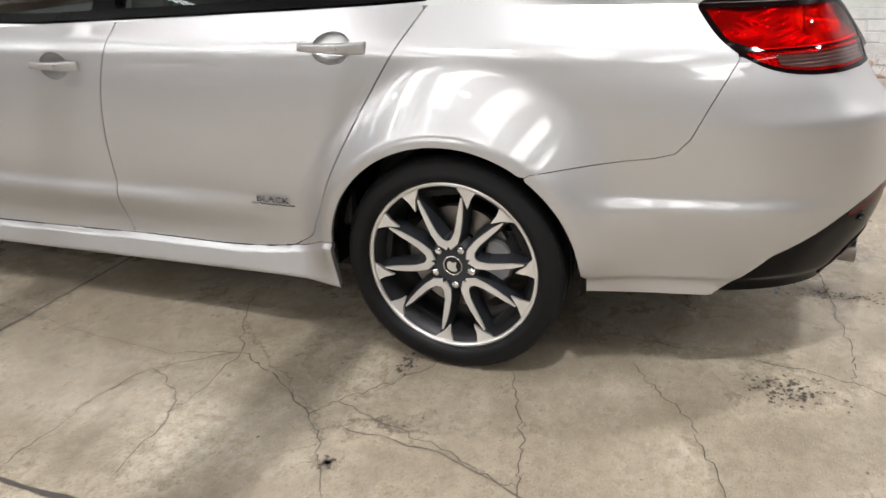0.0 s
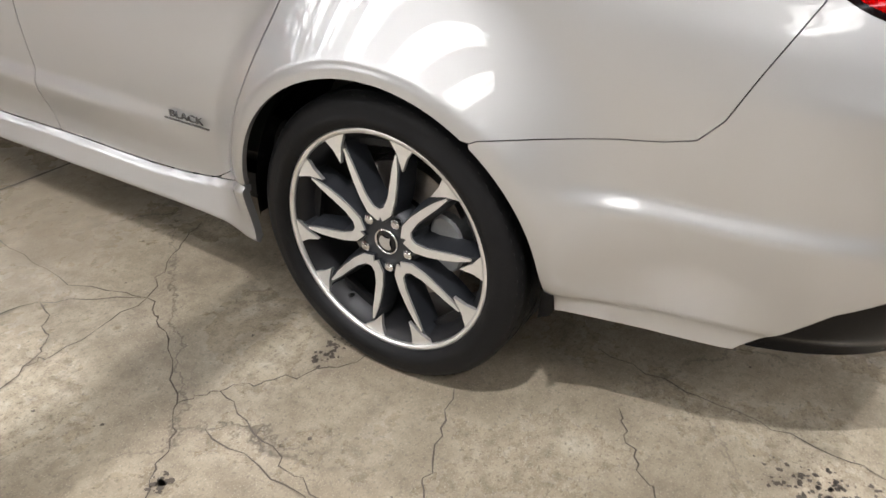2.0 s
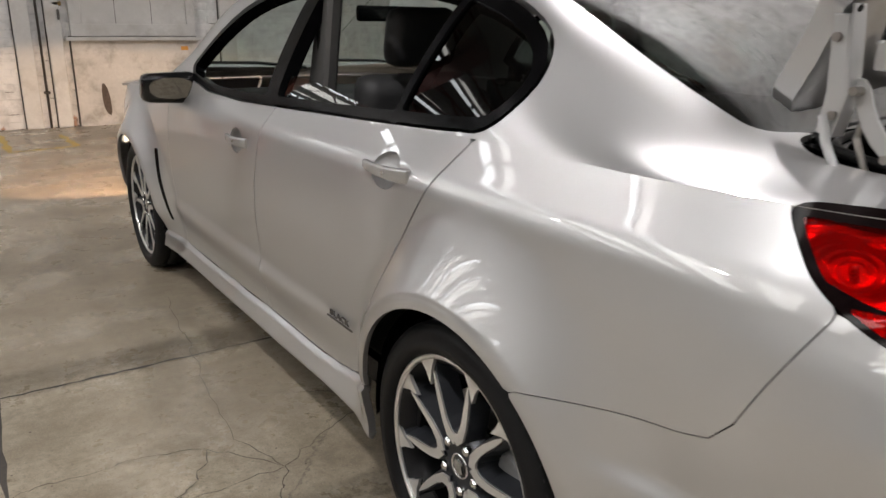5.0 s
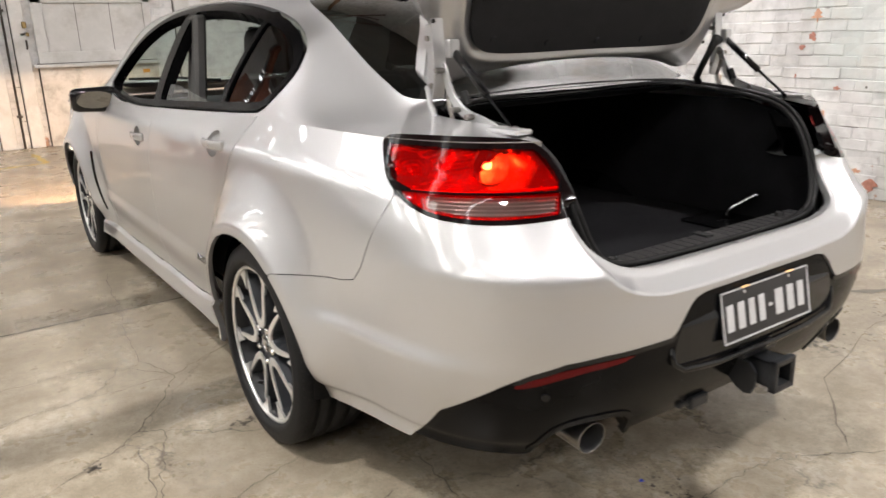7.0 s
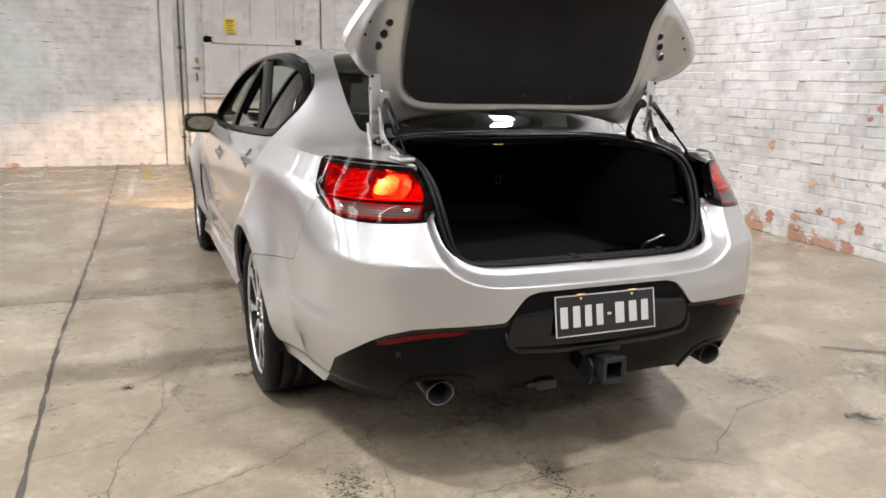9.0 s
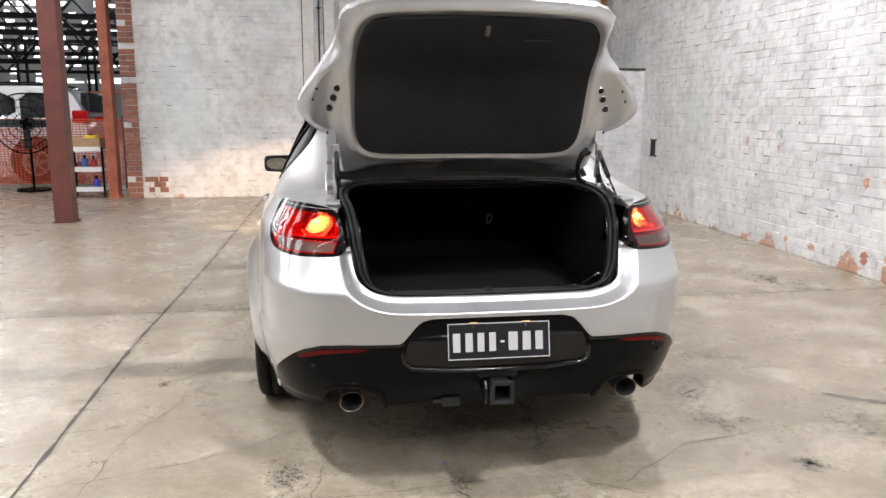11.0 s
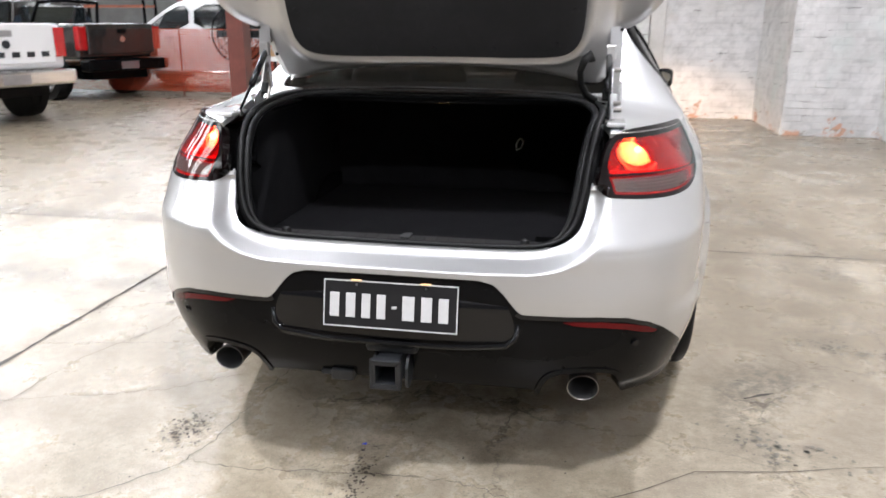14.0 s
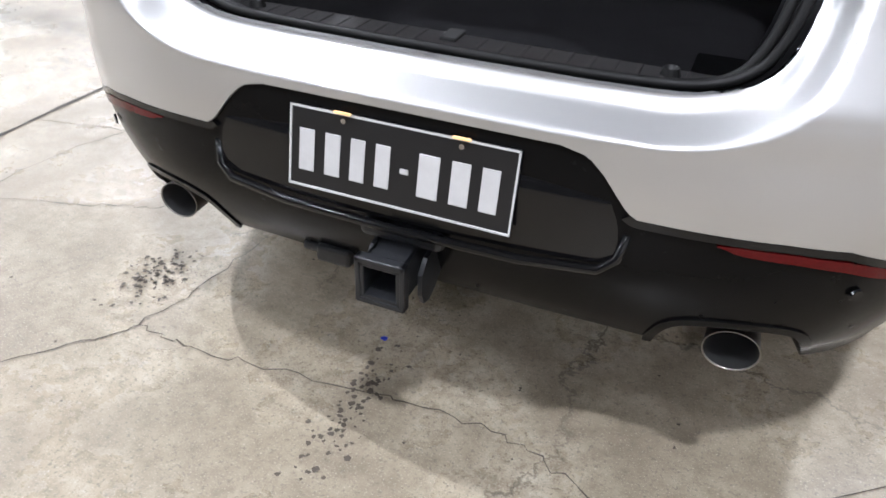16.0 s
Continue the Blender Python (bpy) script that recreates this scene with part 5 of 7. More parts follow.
sheet("plate_panel", BAY, sd_poly(soften(bay, 2), BX, BZ), GLOSS_BLACK, car, "gloss black plate panel", lip=0.006)
lip_pts = [(-0.352, -1.158, 0.560), (-0.345, -1.168, 0.520), (-0.32, -1.176, 0.500), (-0.2, -1.188, 0.492), (0.0, -1.192, 0.490), (0.2, -1.188, 0.492), (0.32, -1.176, 0.500), (0.345, -1.168, 0.520), (0.352, -1.158, 0.560)]
part("plate_panel_lip", tube(lip_pts, 0.008, 8), GLOSS_BLACK, car, "glossy raised lip", True)
plate = part("number_plate", boxes((-0.190, -0.066, -0.002, 0.190, 0.066, 0.003), bevel=0.002), PLATE_BLACK, car, "black number plate with white bars")
plate.matrix_basis = pose(0, -1.180, 0.5965, 90, 0, 0) @ pose(0, 0, 0, -11, 0, 0)
for a, b in (((-0.188, -0.064), (0.188, -0.064)), ((0.188, -0.064), (0.188, 0.064)), ((0.188, 0.064), (-0.188, 0.064)), ((-0.188, 0.064), (-0.188, -0.064))):
    part("plate_border", boxes((min(a[0], b[0]) - 0.0016, min(a[1], b[1]) - 0.0016, 0.003, max(a[0], b[0]) + 0.0016, max(a[1], b[1]) + 0.0016, 0.0055)), PLATE_WHITE, plate, "white border line")
for k, w in enumerate((0.027, 0.027, 0.025, 0.025, 0.014, 0.034, 0.030, 0.028)):
    x = (-0.158, -0.112, -0.068, -0.025, 0.012, 0.052, 0.103, 0.150)[k]
    h = 0.034 if k != 4 else 0.004
    part("plate_bar", boxes((x - w / 2, -0.004 - h, 0.003, x + w / 2, -0.004 + h, 0.0052), bevel=0.0008), PLATE_WHITE, plate, "white bar")
for x in (-0.095, 0.10):
    part("plate_screw", disc(0.005, 0.005, 12), CHROME, plate).matrix_basis = pose(x, 0.054, 0.004)
    part("plate_lamp", boxes((x - 0.014, 0.0655, 0.006, x + 0.014, 0.069, 0.013), bevel=0.001), mat("plate_lamp_glow", (0.9, 0.6, 0.3), 0.4, emit=(1.0, 0.45, 0.12), power=0.35), plate, "warm plate lamp")
hitch = part("tow_hitch", boxes((-0.036, -1.25, 0.385, -0.028, -1.05, 0.455), (0.028, -1.25, 0.385, 0.036, -1.05, 0.455), (-0.036, -1.25, 0.385, 0.036, -1.05, 0.393), (-0.036, -1.25, 0.447, 0.036, -1.05, 0.455), bevel=0.002), HITCH, car, "black square tow hitch receiver")
part("hitch_collar", boxes((-0.044, -1.252, 0.376, -0.034, -1.232, 0.464), (0.034, -1.252, 0.376, 0.044, -1.232, 0.464), (-0.044, -1.252, 0.376, 0.044, -1.232, 0.387), (-0.044, -1.252, 0.453, 0.044, -1.232, 0.464), bevel=0.003), HITCH, hitch)
part("chain_eye", prism(soften([(-1.20, 0.44), (-1.12, 0.45), (-1.10, 0.40), (-1.16, 0.35), (-1.20, 0.36)], 1), -0.052, -0.044), HITCH, hitch)
part("chain_eye", prism(soften([(-1.20, 0.44), (-1.12, 0.45), (-1.10, 0.40), (-1.16, 0.35), (-1.20, 0.36)], 1), 0.044, 0.052), HITCH, hitch)
part("hitch_cover", boxes((-0.075, -1.178, 0.452, 0.075, -1.10, 0.482), bevel=0.012), HITCH, hitch)
part("trailer_socket", boxes((-0.20, -1.12, 0.325, -0.13, -1.04, 0.36), (-0.235, -1.11, 0.335, -0.19, -1.05, 0.352), bevel=0.006), HITCH, car, "dark trailer socket")

# ---- door furniture ----
for side in (-1, 1):
    for y, z in HANDLES:
        x = -float(skin(np.array([along_of(y=y)]), np.array([z]))[0, 0])
        ca, cz = np.meshgrid(along_of(y=y) + np.arange(-0.072, 0.073, 0.004), z + np.arange(-0.052, 0.053, 0.004), indexing="ij")
        cup = skin(ca, cz)
        reach = np.hypot((cup[..., 1] - y) / 0.0635, (cz - z) / 0.0455)
        cup[..., 0] += 0.030 * np.sqrt(np.maximum(0.0, 1 - reach ** 2))
        sheet("handle_cup", cup, (reach - 1) * 0.05, PAINT, car, "recessed handle cup", side=side, lip=0)
        bar = boxes((-0.006, -0.108, -0.014, 0.012, 0.108, 0.014), bevel=0.005)
        bmesh.ops.subdivide_edges(bar, edges=[e for e in bar.edges if abs(e.verts[0].co.y - e.verts[1].co.y) > 0.1], cuts=8)
        for v in bar.verts:
            v.co.x += 0.020 * (v.co.y / 0.108) ** 2 - 0.012
            v.co.z *= 1 + 0.25 * (-v.co.y / 0.108) if side < 0 else 1
        if side > 0:
            for v in bar.verts:
                v.co.x *= -1
            bmesh.ops.reverse_faces(bar, faces=bar.faces)
        bmesh.ops.transform(bar, matrix=pose(side * (x + 0.007), y, z + 0.002), verts=bar.verts)
        handle = part("door_handle", bar, PAINT, car, "silver strap door handle", True)
        part("key_cover", disc(0.006, 0.003, 12), CHROME, handle).matrix_basis = pose(side * (x + 0.0245), y - 0.03, z + 0.002, 0, 90, 0)
    sheet("side_vent", SKIN + np.array([-0.002, 0, 0]), sd_poly([(2.52, 0.70), (2.49, 0.70), (2.46, 0.58), (2.40, 0.37), (2.415, 0.36), (2.48, 0.56)], SY, ZZ), SATIN_BLACK, car, "black vent blade behind the front wheel", side=side, lip=0.006)
    m = -1 if side < 0 else 1
    head = boxes((0, 0, 0, 0.215, 0.10, 0.118), bevel=0.028)
    for v in head.verts:
        v.co.y += 0.05 * (v.co.x / 0.215) - 0.02 * (v.co.z / 0.118)
        v.co.z += 0.016 * (1 - v.co.x / 0.215) * (v.co.z / 0.118 - 0.5)
        v.co.x = side * (0.852 + v.co.x)
        v.co.y += 2.02
        v.co.z += 0.957
    bmesh.ops.recalc_face_normals(head, faces=head.faces)
    mirror = part("door_mirror", head, GLOSS_BLACK, car, "gloss black door mirror", True)
    glass = prism(soften([(0.02, 0.018), (0.19, 0.018), (0.198, 0.10), (0.03, 0.106)], 2), 0, 0.003)
    for v in glass.verts:
        d, u, w = v.co.x, v.co.y, v.co.z
        v.co = Vector((side * (0.852 + u), 2.0145 + 0.05 * (u / 0.215) - 0.02 * (w / 0.118) + 0.003 - d, 0.957 + w))
    bmesh.ops.recalc_face_normals(glass, faces=glass.faces)
    part("mirror_glass", glass, mat("mirror_silver", (0.28, 0.285, 0.29), 0.02, 1.0), mirror, "mirror glass")
    foot = boxes((0.80, 2.06, 0.955, 0.91, 2.14, 1.0), bevel=0.012)
    if side < 0:
        bmesh.ops.transform(foot, matrix=Matrix.Diagonal((-1, 1, 1, 1)), verts=foot.verts)
        bmesh.ops.reverse_faces(foot, faces=foot.faces)
    part("mirror_foot", foot, GLOSS_BLACK, mirror)


def lettering(text, size, depth=0.0015):
    """Raised letters as a mesh, their middle at the origin."""
    curve = bpy.data.curves.new("letters", "FONT")
    curve.body, curve.size, curve.extrude, curve.align_x, curve.align_y = text, size, depth, "CENTER", "CENTER"
    ob = new("letters", curve)
    bpy.context.view_layer.update()
    me = bpy.data.meshes.new_from_object(ob)
    bm = bmesh.new()
    bm.from_mesh(me)
    bpy.data.objects.remove(ob)
    return bm


badge_x = -float(skin(np.array([along_of(y=0.6)]), np.array([0.49]))[0, 0])
badge = part("door_badge", boxes((-0.079, -0.0135, 0, 0.079, -0.009, 0.004), bevel=0.001), BADGE, car, "dark chrome badge reading BLACK")
badge.matrix_basis = pose(-badge_x - 0.006, 0.597, 0.487) @ Matrix(((0, 0, -1, 0), (-1, 0, 0, 0), (0, 1, 0, 0), (0, 0, 0, 1)))
bm = lettering("BLACK", 0.031, 0.002)
bmesh.ops.transform(bm, matrix=Matrix.Diagonal((1.25, 0.82, 1, 1)) @ pose(0, 0.004, 0.002), verts=bm.verts)
part("badge_letters", bm, BADGE, badge, "dark chrome letters BLACK")
fin = prism(soften([(0.50, 1.452), (0.66, 1.464), (0.60, 1.50), (0.53, 1.515), (0.505, 1.505)], 1), -0.016, 0.016, 0.004)
part("roof_antenna", fin, GLOSS_BLACK, car, "black shark-fin antenna")

# ---- cabin ----
for name, b in (("cabin_floor", (-0.74, 0.19, 0.30, 0.74, 2.6, 0.40)), ("footwell_wall", (-0.76, 2.3, 0.4, 0.76, 2.7, 0.70)), ("rear_seat_back", (-0.70, 0.17, 0.4, 0.70, 0.34, 1.02)), ("rear_seat_cushion", (-0.70, 0.35, 0.4, 0.70, 0.82, 0.60))):
    part(name, boxes(b, bevel=0.03), INTERIOR, car, "charcoal cabin trim")
part("parcel_shelf", boxes((-0.62, -0.40, 1.09, 0.62, 0.22, 1.10)), INTERIOR, car)
part("dashboard", boxes((-0.74, 2.05, 0.72, 0.74, 2.62, 0.96), bevel=0.07), INTERIOR, car, "charcoal dashboard", True)
for side in (-1, 1):
    part("door_lining", boxes((side * 0.84 - 0.02, 0.35, 0.4, side * 0.84 + 0.02, 2.25, 0.985), bevel=0.015), INTERIOR, car, "charcoal door lining")
    x = side * 0.37
    seat = part("front_seat", boxes((x - 0.25, 1.20, 0.40, x + 0.25, 1.78, 0.60), bevel=0.06), INTERIOR, car, "dark leather front seat", True)
    back = boxes((x - 0.24, -0.07, 0, x + 0.24, 0.07, 0.62), bevel=0.055)
    bmesh.ops.transform(back, matrix=pose(0, 1.20, 0.52, 14, 0, 0), verts=back.verts)
    part("backrest", back, INTERIOR, seat, "", True)
    rest = boxes((x - 0.135, -0.05, 0.64, x + 0.135, 0.05, 0.84), bevel=0.045)
    bmesh.ops.transform(rest, matrix=pose(0, 1.20, 0.52, 12, 0, 0), verts=rest.verts)
    part("headrest", rest, INTERIOR, seat, "dark headrest", True)
    rest = boxes((x - 0.13, 0.12, 1.02, x + 0.13, 0.22, 1.16), bevel=0.04)
    part("rear_headrest", rest, INTERIOR, car, "dark rear headrest", True)
for side in (-1, 1):
    pillar = prism([(1.06, 0.98), (1.20, 0.98), (1.14, 1.40), (1.04, 1.40)], side * 0.69, side * 0.74, 0.012)
    for v in pillar.verts:
        v.co.x -= side * 0.10 * max(0.0, v.co.z - 1.05)
    part("pillar_trim", pillar, PILLAR, car, "grey inner pillar trim")
    belt_line = [(side * 0.71, 1.12, 1.33), (side * 0.70, 1.10, 1.05), (side * 0.66, 1.15, 0.62)]
    part("seat_belt", tube(belt_line, 0.018, 6), RUBBER, car, "black seat belt")
part("steering_wheel", tube([(0.37 + 0.185 * math.cos(t), 1.93 + 0.06 * math.sin(t), 0.86 + 0.175 * math.sin(t)) for t in np.linspace(0, 2 * math.pi, 32, endpoint=False)], 0.015, 10, True), INTERIOR, car, "dark steering wheel", True)
part("rear_view_mirror", boxes((-0.12, 1.98, 1.29, 0.12, 2.01, 1.36), bevel=0.012), GLOSS_BLACK, car, "black rear-view mirror")
for x in (-0.35, 0.35):
    part("wiper", tube([(x - 0.3, 2.62, 1.085), (x, 2.66, 1.075), (x + 0.28, 2.70, 1.045)], 0.008, 6), RUBBER, car)
# the remaining strip of the lowered rear door glass
sheet("rear_door_window", TOPS + np.array([0.01, 0, 0]), np.maximum.reduce([DLO + 0.005, 0.40 - (TZ - 1.06) * 0.22 - TY, TY - 1.10, TZ - 1.075 - 0.05 * step(0.4, 1.05, TY)]), GLASS, car, side=-1, lip=0.003)
# headlamps, switched on
for side in (-1, 1):
    sheet("headlight", SKIN + np.array([0, 0.004, 0]), np.maximum.reduce([np.abs(ZZ - 0.69) - 0.07, 3.30 - SY, 0.42 - np.abs(SX)]), mat("headlamp_glow", (0.9, 0.9, 0.85), 0.2, emit=(1.0, 0.85, 0.65), power=3.0), car, "lit headlamp", side=side)

# ---- the pieces of the walls ----
def brick_mesh(name, length, height, depth, seed, material):
    rng = random.Random(seed)
    bm = bmesh.new()
    vs = []
    for y in (-depth, 0):
        inset = 0.0055 if y < 0 else 0
        for x, z in ((-length / 2 + inset, inset), (length / 2 - inset, inset), (length / 2 - inset, height - inset), (-length / 2 + inset, height - inset)):
            vs.append(bm.verts.new((x + rng.uniform(-0.002, 0.002), y + (rng.uniform(-0.003, 0.0035) if y < 0 else 0), z + rng.uniform(-0.002, 0.002))))
    a, b = vs[:4], vs[4:]
    bm.faces.new(a)
    for k in range(4):
        bm.faces.new((a[k], b[k], b[(k + 1) % 4], a[(k + 1) % 4]))
    bmesh.ops.recalc_face_normals(bm, faces=bm.faces)
    me = bpy.data.meshes.new(name)
    bm.to_mesh(me)
    bm.free()
    me.materials.append(material)
    return me


COURSE, PITCH = 0.0865, 0.240
MESHES = [brick_mesh("brick", 0.2365, 0.0810, 0.0048, k, WHITE_BRICK) for k in range(9)]
REDS = [brick_mesh("brick", 0.230, 0.0765, 0.014, k + 20, RED_BRICK) for k in range(4)]


def lay(owner, frame_m, length, height, holes=(), near=None, z0=0.004, limit=300):
    """Courses of bricks on a wall's face: frame_m puts x along the wall and -y out of it. Those within near = (x0, x1, z0, z1) are objects, the rest one mesh."""
    rng = random.Random(len(owner.name) * 7 + int(length * 10))
    singles = 0
    verts, faces = [], []
    gaps = bmesh.new()
    for row in range(int(height / COURSE)):
        z = z0 + row * COURSE
        x = 0.055 if row % 2 else 0.118
        while x < length - 0.06:
            if not any(hx0 < x < hx1 and hz0 < z + 0.04 < hz1 for hx0, hx1, hz0, hz1 in holes):
                me = MESHES[rng.randrange(len(MESHES))]
                m = frame_m @ pose(x + rng.uniform(-0.014, 0.014), rng.choice((0.0, 0.0005, 0.001, 0.001, 0.002, 0.003, 0.003, -0.004)), z + rng.uniform(-0.004, 0.004), 0, rng.uniform(-1.0, 1.0), 0)
                if x < 0.1:
                    m = m @ Matrix.Diagonal((0.47, 1, 1, 1))
                if near and singles < limit and near[0] < x < near[1] and near[2] < z < near[3]:
                    ob = new("brick", me)
                    ob.parent = owner
                    ob.matrix_basis = owner.matrix_basis.inverted() @ m
                    singles += 1
                else:
                    base = len(verts)
                    verts += [tuple(m @ v.co) for v in me.vertices]
                    faces += [[base + k for k in p.vertices] for p in me.polygons]
                # dark slips on the face in place of recessed joints and their shade
                if rng.random() < 0.09:
                    half, low = rng.uniform(0.02, 0.10), rng.uniform(0.002, 0.008)
                    at = frame_m @ Matrix.Translation((x + rng.uniform(-0.06, 0.06), -0.0088, z - 0.002))
                    gaps.faces.new([gaps.verts.new(at @ Vector(p)) for p in ((-half, 0, 0.002), (-half * 0.2, 0, -low), (half, 0, -low * 0.4), (half * 0.9, 0, 0.003), (0, 0, 0.004))])
            x += PITCH if x > 0.1 else 0.18
    ob = part("open_joints", gaps, JOINT_SHADE, owner)
    ob.matrix_basis = owner.matrix_basis.inverted()
    tagged(ob, "dark slips drawn for the shade in open mortar joints", kind="stuff")
    me = bpy.data.meshes.new("brickwork")
    me.from_pydata(verts, [], faces)
    me.materials.append(WHITE_BRICK)
    ob = new("brickwork", me)
    ob.parent = owner
    ob.matrix_basis = owner.matrix_basis.inverted()
    tagged(ob, "courses of whitewashed bricks", kind="stuff")


# x runs along the wall, -y towards the hall
lay(north, pose(OPEN_X + 0.245, NORTH, 0), 8.3, 4.6, holes=[(3.115, 4.635, -1, 4.0)], near=(0.0, 1.6, 0.0, 2.2))
lay(east, pose(4.0, 0, 0, 0, 0, -1.3) @ pose(0, 9.2, 0, 0, 0, -90), 15.0, 4.0, near=(4.6, 8.4, 0.0, 1.75))
lay(enclosure, pose(3.03, 7.17, 0), 1.24, 2.02, near=(0, 2, 0, 3), limit=160)
lay(enclosure, pose(3.03, 8.88, 0, 0, 0, -90), 1.72, 2.02, near=(0, 2, 0, 3), limit=130)

# flaked patches of bare brick and nail holes on the side wall: along the wall, up, width, height
BARE = [mat("bare_orange_brick", (0.54, 0.30, 0.20), 0.85, vary=0.3, scale=30, bump=0.3, bump_scale=90), mat("bare_dark_brick", (0.42, 0.19, 0.14), 0.85, vary=0.3, scale=30, bump=0.3, bump_scale=90),
        mat("bare_render", (0.56, 0.42, 0.32), 0.85, vary=0.25, scale=25), mat("old_green_paint", (0.42, 0.46, 0.41), 0.7, vary=0.3, scale=12)]
FLAKES = [(1.04, 1.34, 0.13, 0.12, 0), (1.06, 1.18, 0.09, 0.08, 1), (1.14, 1.10, 0.09, 0.06, 1), (1.17, 0.88, 0.04, 0.05, 1), (0.92, 0.60, 0.10, 0.07, 0), (0.83, 0.80, 0.10, 0.05, 1), (1.08, 0.58, 0.04, 0.03, 0),
          (1.40, 0.60, 0.07, 0.13, 2), (1.62, 0.52, 0.12, 0.14, 2), (1.88, 0.85, 0.10, 0.07, 2), (3.48, 1.20, 0.09, 0.15, 3), (3.50, 1.06, 0.06, 0.08, 0), (4.12, 1.10, 0.05, 0.14, 0), (2.12, 0.82, 0.10, 0.14, 0),
          (1.50, 0.30, 0.12, 0.08, 1), (1.30, 0.25, 0.20, 0.08, 0), (1.10, 0.22, 0.15, 0.12, 1), (0.90, 0.12, 0.12, 0.10, 3), (0.62, 0.20, 0.11, 0.06, 0), (0.50, 0.10, 0.18, 0.12, 1), (0.28, 0.13, 0.16, 0.08, 3), (1.75, 0.20, 0.16, 0.10, 0), (2.05, 0.16, 0.16, 0.14, 1)]
rngf = random.Random(31)
for along, up, w, h, tone in FLAKES:
    ring = [(along + 0.44 * w * math.cos(t) * rngf.uniform(0.3, 1.1), up + 0.44 * h * math.sin(t) * rngf.uniform(0.3, 1.1)) for t in np.linspace(0, 2 * math.pi, 15, endpoint=False)]
    part("bare_patch", prism(ring, -0.0095, -0.004), BARE[tone], east)
# nail holes as flat dark discs, the shade inside them painted
for k in range(34):
    along, up = rngf.uniform(-0.6, 6.0), rngf.uniform(0.4, 2.6)
    part("nail_hole", prism([(along + 0.011 * math.cos(t) * rngf.uniform(0.6, 1.2), up + 0.011 * math.sin(t) * rngf.uniform(0.6, 1.2)) for t in np.linspace(0, 2 * math.pi, 9, endpoint=False)], -0.0098, -0.005), JOINT_SHADE, east)

# ---- north wall: loading door, posts, pipes ----
N = NORTH - 0.012
door_1 = thing("door_1", "whitewashed timber loading door above a rendered panel", "door", kind="structure")
part("door_leaf", boxes((-0.33, N - 0.045, 1.06, 1.12, N + 0.02, 3.9)), TIMBER_W, door_1)
for x0, z0, x1, z1 in ((-0.33, 1.06, 1.12, 1.20), (-0.33, 1.80, 1.12, 1.90), (-0.33, 2.62, 1.12, 2.75), (-0.33, 1.20, -0.20, 3.9), (1.02, 1.20, 1.12, 3.9), (-0.02, 1.90, 0.03, 2.62), (0.36, 1.90, 0.41, 2.62), (0.74, 1.90, 0.79, 2.62)):
    part("door_rail", boxes((x0, N - 0.075, z0, x1, N - 0.045, z1), bevel=0.006), TIMBER_W, door_1)
for x in (0.18, 0.60):
    part("board_joint", boxes((x, N - 0.047, 1.2, x + 0.006, N - 0.040, 1.8)), CRACK, door_1)
part("door_sill", boxes((-0.40, N - 0.11, 1.005, 1.16, N + 0.02, 1.052), bevel=0.012), TIMBER_W, door_1, "dirty ledge under the door")
# dark strip put in for the shade in the gap above the ledge
part("sill_gap", boxes((-0.36, N - 0.06, 1.052, 1.13, N - 0.02, 1.062)), CRACK, door_1)
part("lower_panel", boxes((-0.34, N - 0.04, 0.0, 1.14, N + 0.02, 1.005)), mat("rendered_panel", (0.52, 0.50, 0.47), 0.8, vary=0.15, scale=3, bump=0.3, bump_scale=25, dirt=(0.22, 0.19, 0.16), dirt_amount=0.9, dirt_scale=2.6), door_1, "stained rendered panel")
part("panel_joint", boxes((-0.352, N - 0.045, 0.0, -0.338, N, 1.005)), CRACK, door_1)
bm = prism(soften([(-0.035, 0.10), (0.045, 0.16), (0.07, 0.36), (0.05, 0.54), (-0.02, 0.42)], 1), -0.006, 0.0)
ob = part("scorch_mark", bm, mat("dark_scorch", (0.10, 0.075, 0.06), 0.9, vary=0.4, scale=20), door_1, "dark scorch mark")
ob.matrix_basis = pose(0, N - 0.041, 0, 0, 0, 90)
part("orange_tag", boxes((0.93, N - 0.046, 0.885, 1.02, N - 0.041, 0.935)), mat("orange_tape", (0.55, 0.25, 0.04), 0.5, vary=0.1, scale=20), door_1, "small orange tag")
latch_m = mat("brass_latch", (0.30, 0.22, 0.10), 0.45, 0.8, vary=0.3, scale=30)
part("latch", boxes((-0.50, N - 0.06, 1.40, -0.39, N - 0.005, 1.45), (-0.46, N - 0.10, 1.50, -0.41, N - 0.03, 1.58), bevel=0.01), latch_m, door_1, "brass latch")
part("pull", tube([(-0.44, N - 0.03, 1.24), (-0.44, N - 0.08, 1.26), (-0.44, N - 0.08, 1.34), (-0.44, N - 0.03, 1.36)], 0.012, 8), CRACK, door_1)
for name, x0, x1, d in (("post", -0.92, -0.74, 0.05), ("post", -0.58, -0.42, 0.06), ("post", 1.45, 1.66, 0.06)):
    ob = thing("door_post", "whitewashed timber post on the brick wall", "post", "wall posts", "structure")
    part("shaft", boxes((x0, N - d, 0, x1, N + 0.02, 4.6), bevel=0.01), TIMBER_W, ob)
    # dark strip along the post for the shade in its gap
    part("edge_gap", boxes((x0 - 0.012, N - 0.02, 0, x0, N, 4.6)), CRACK, ob)


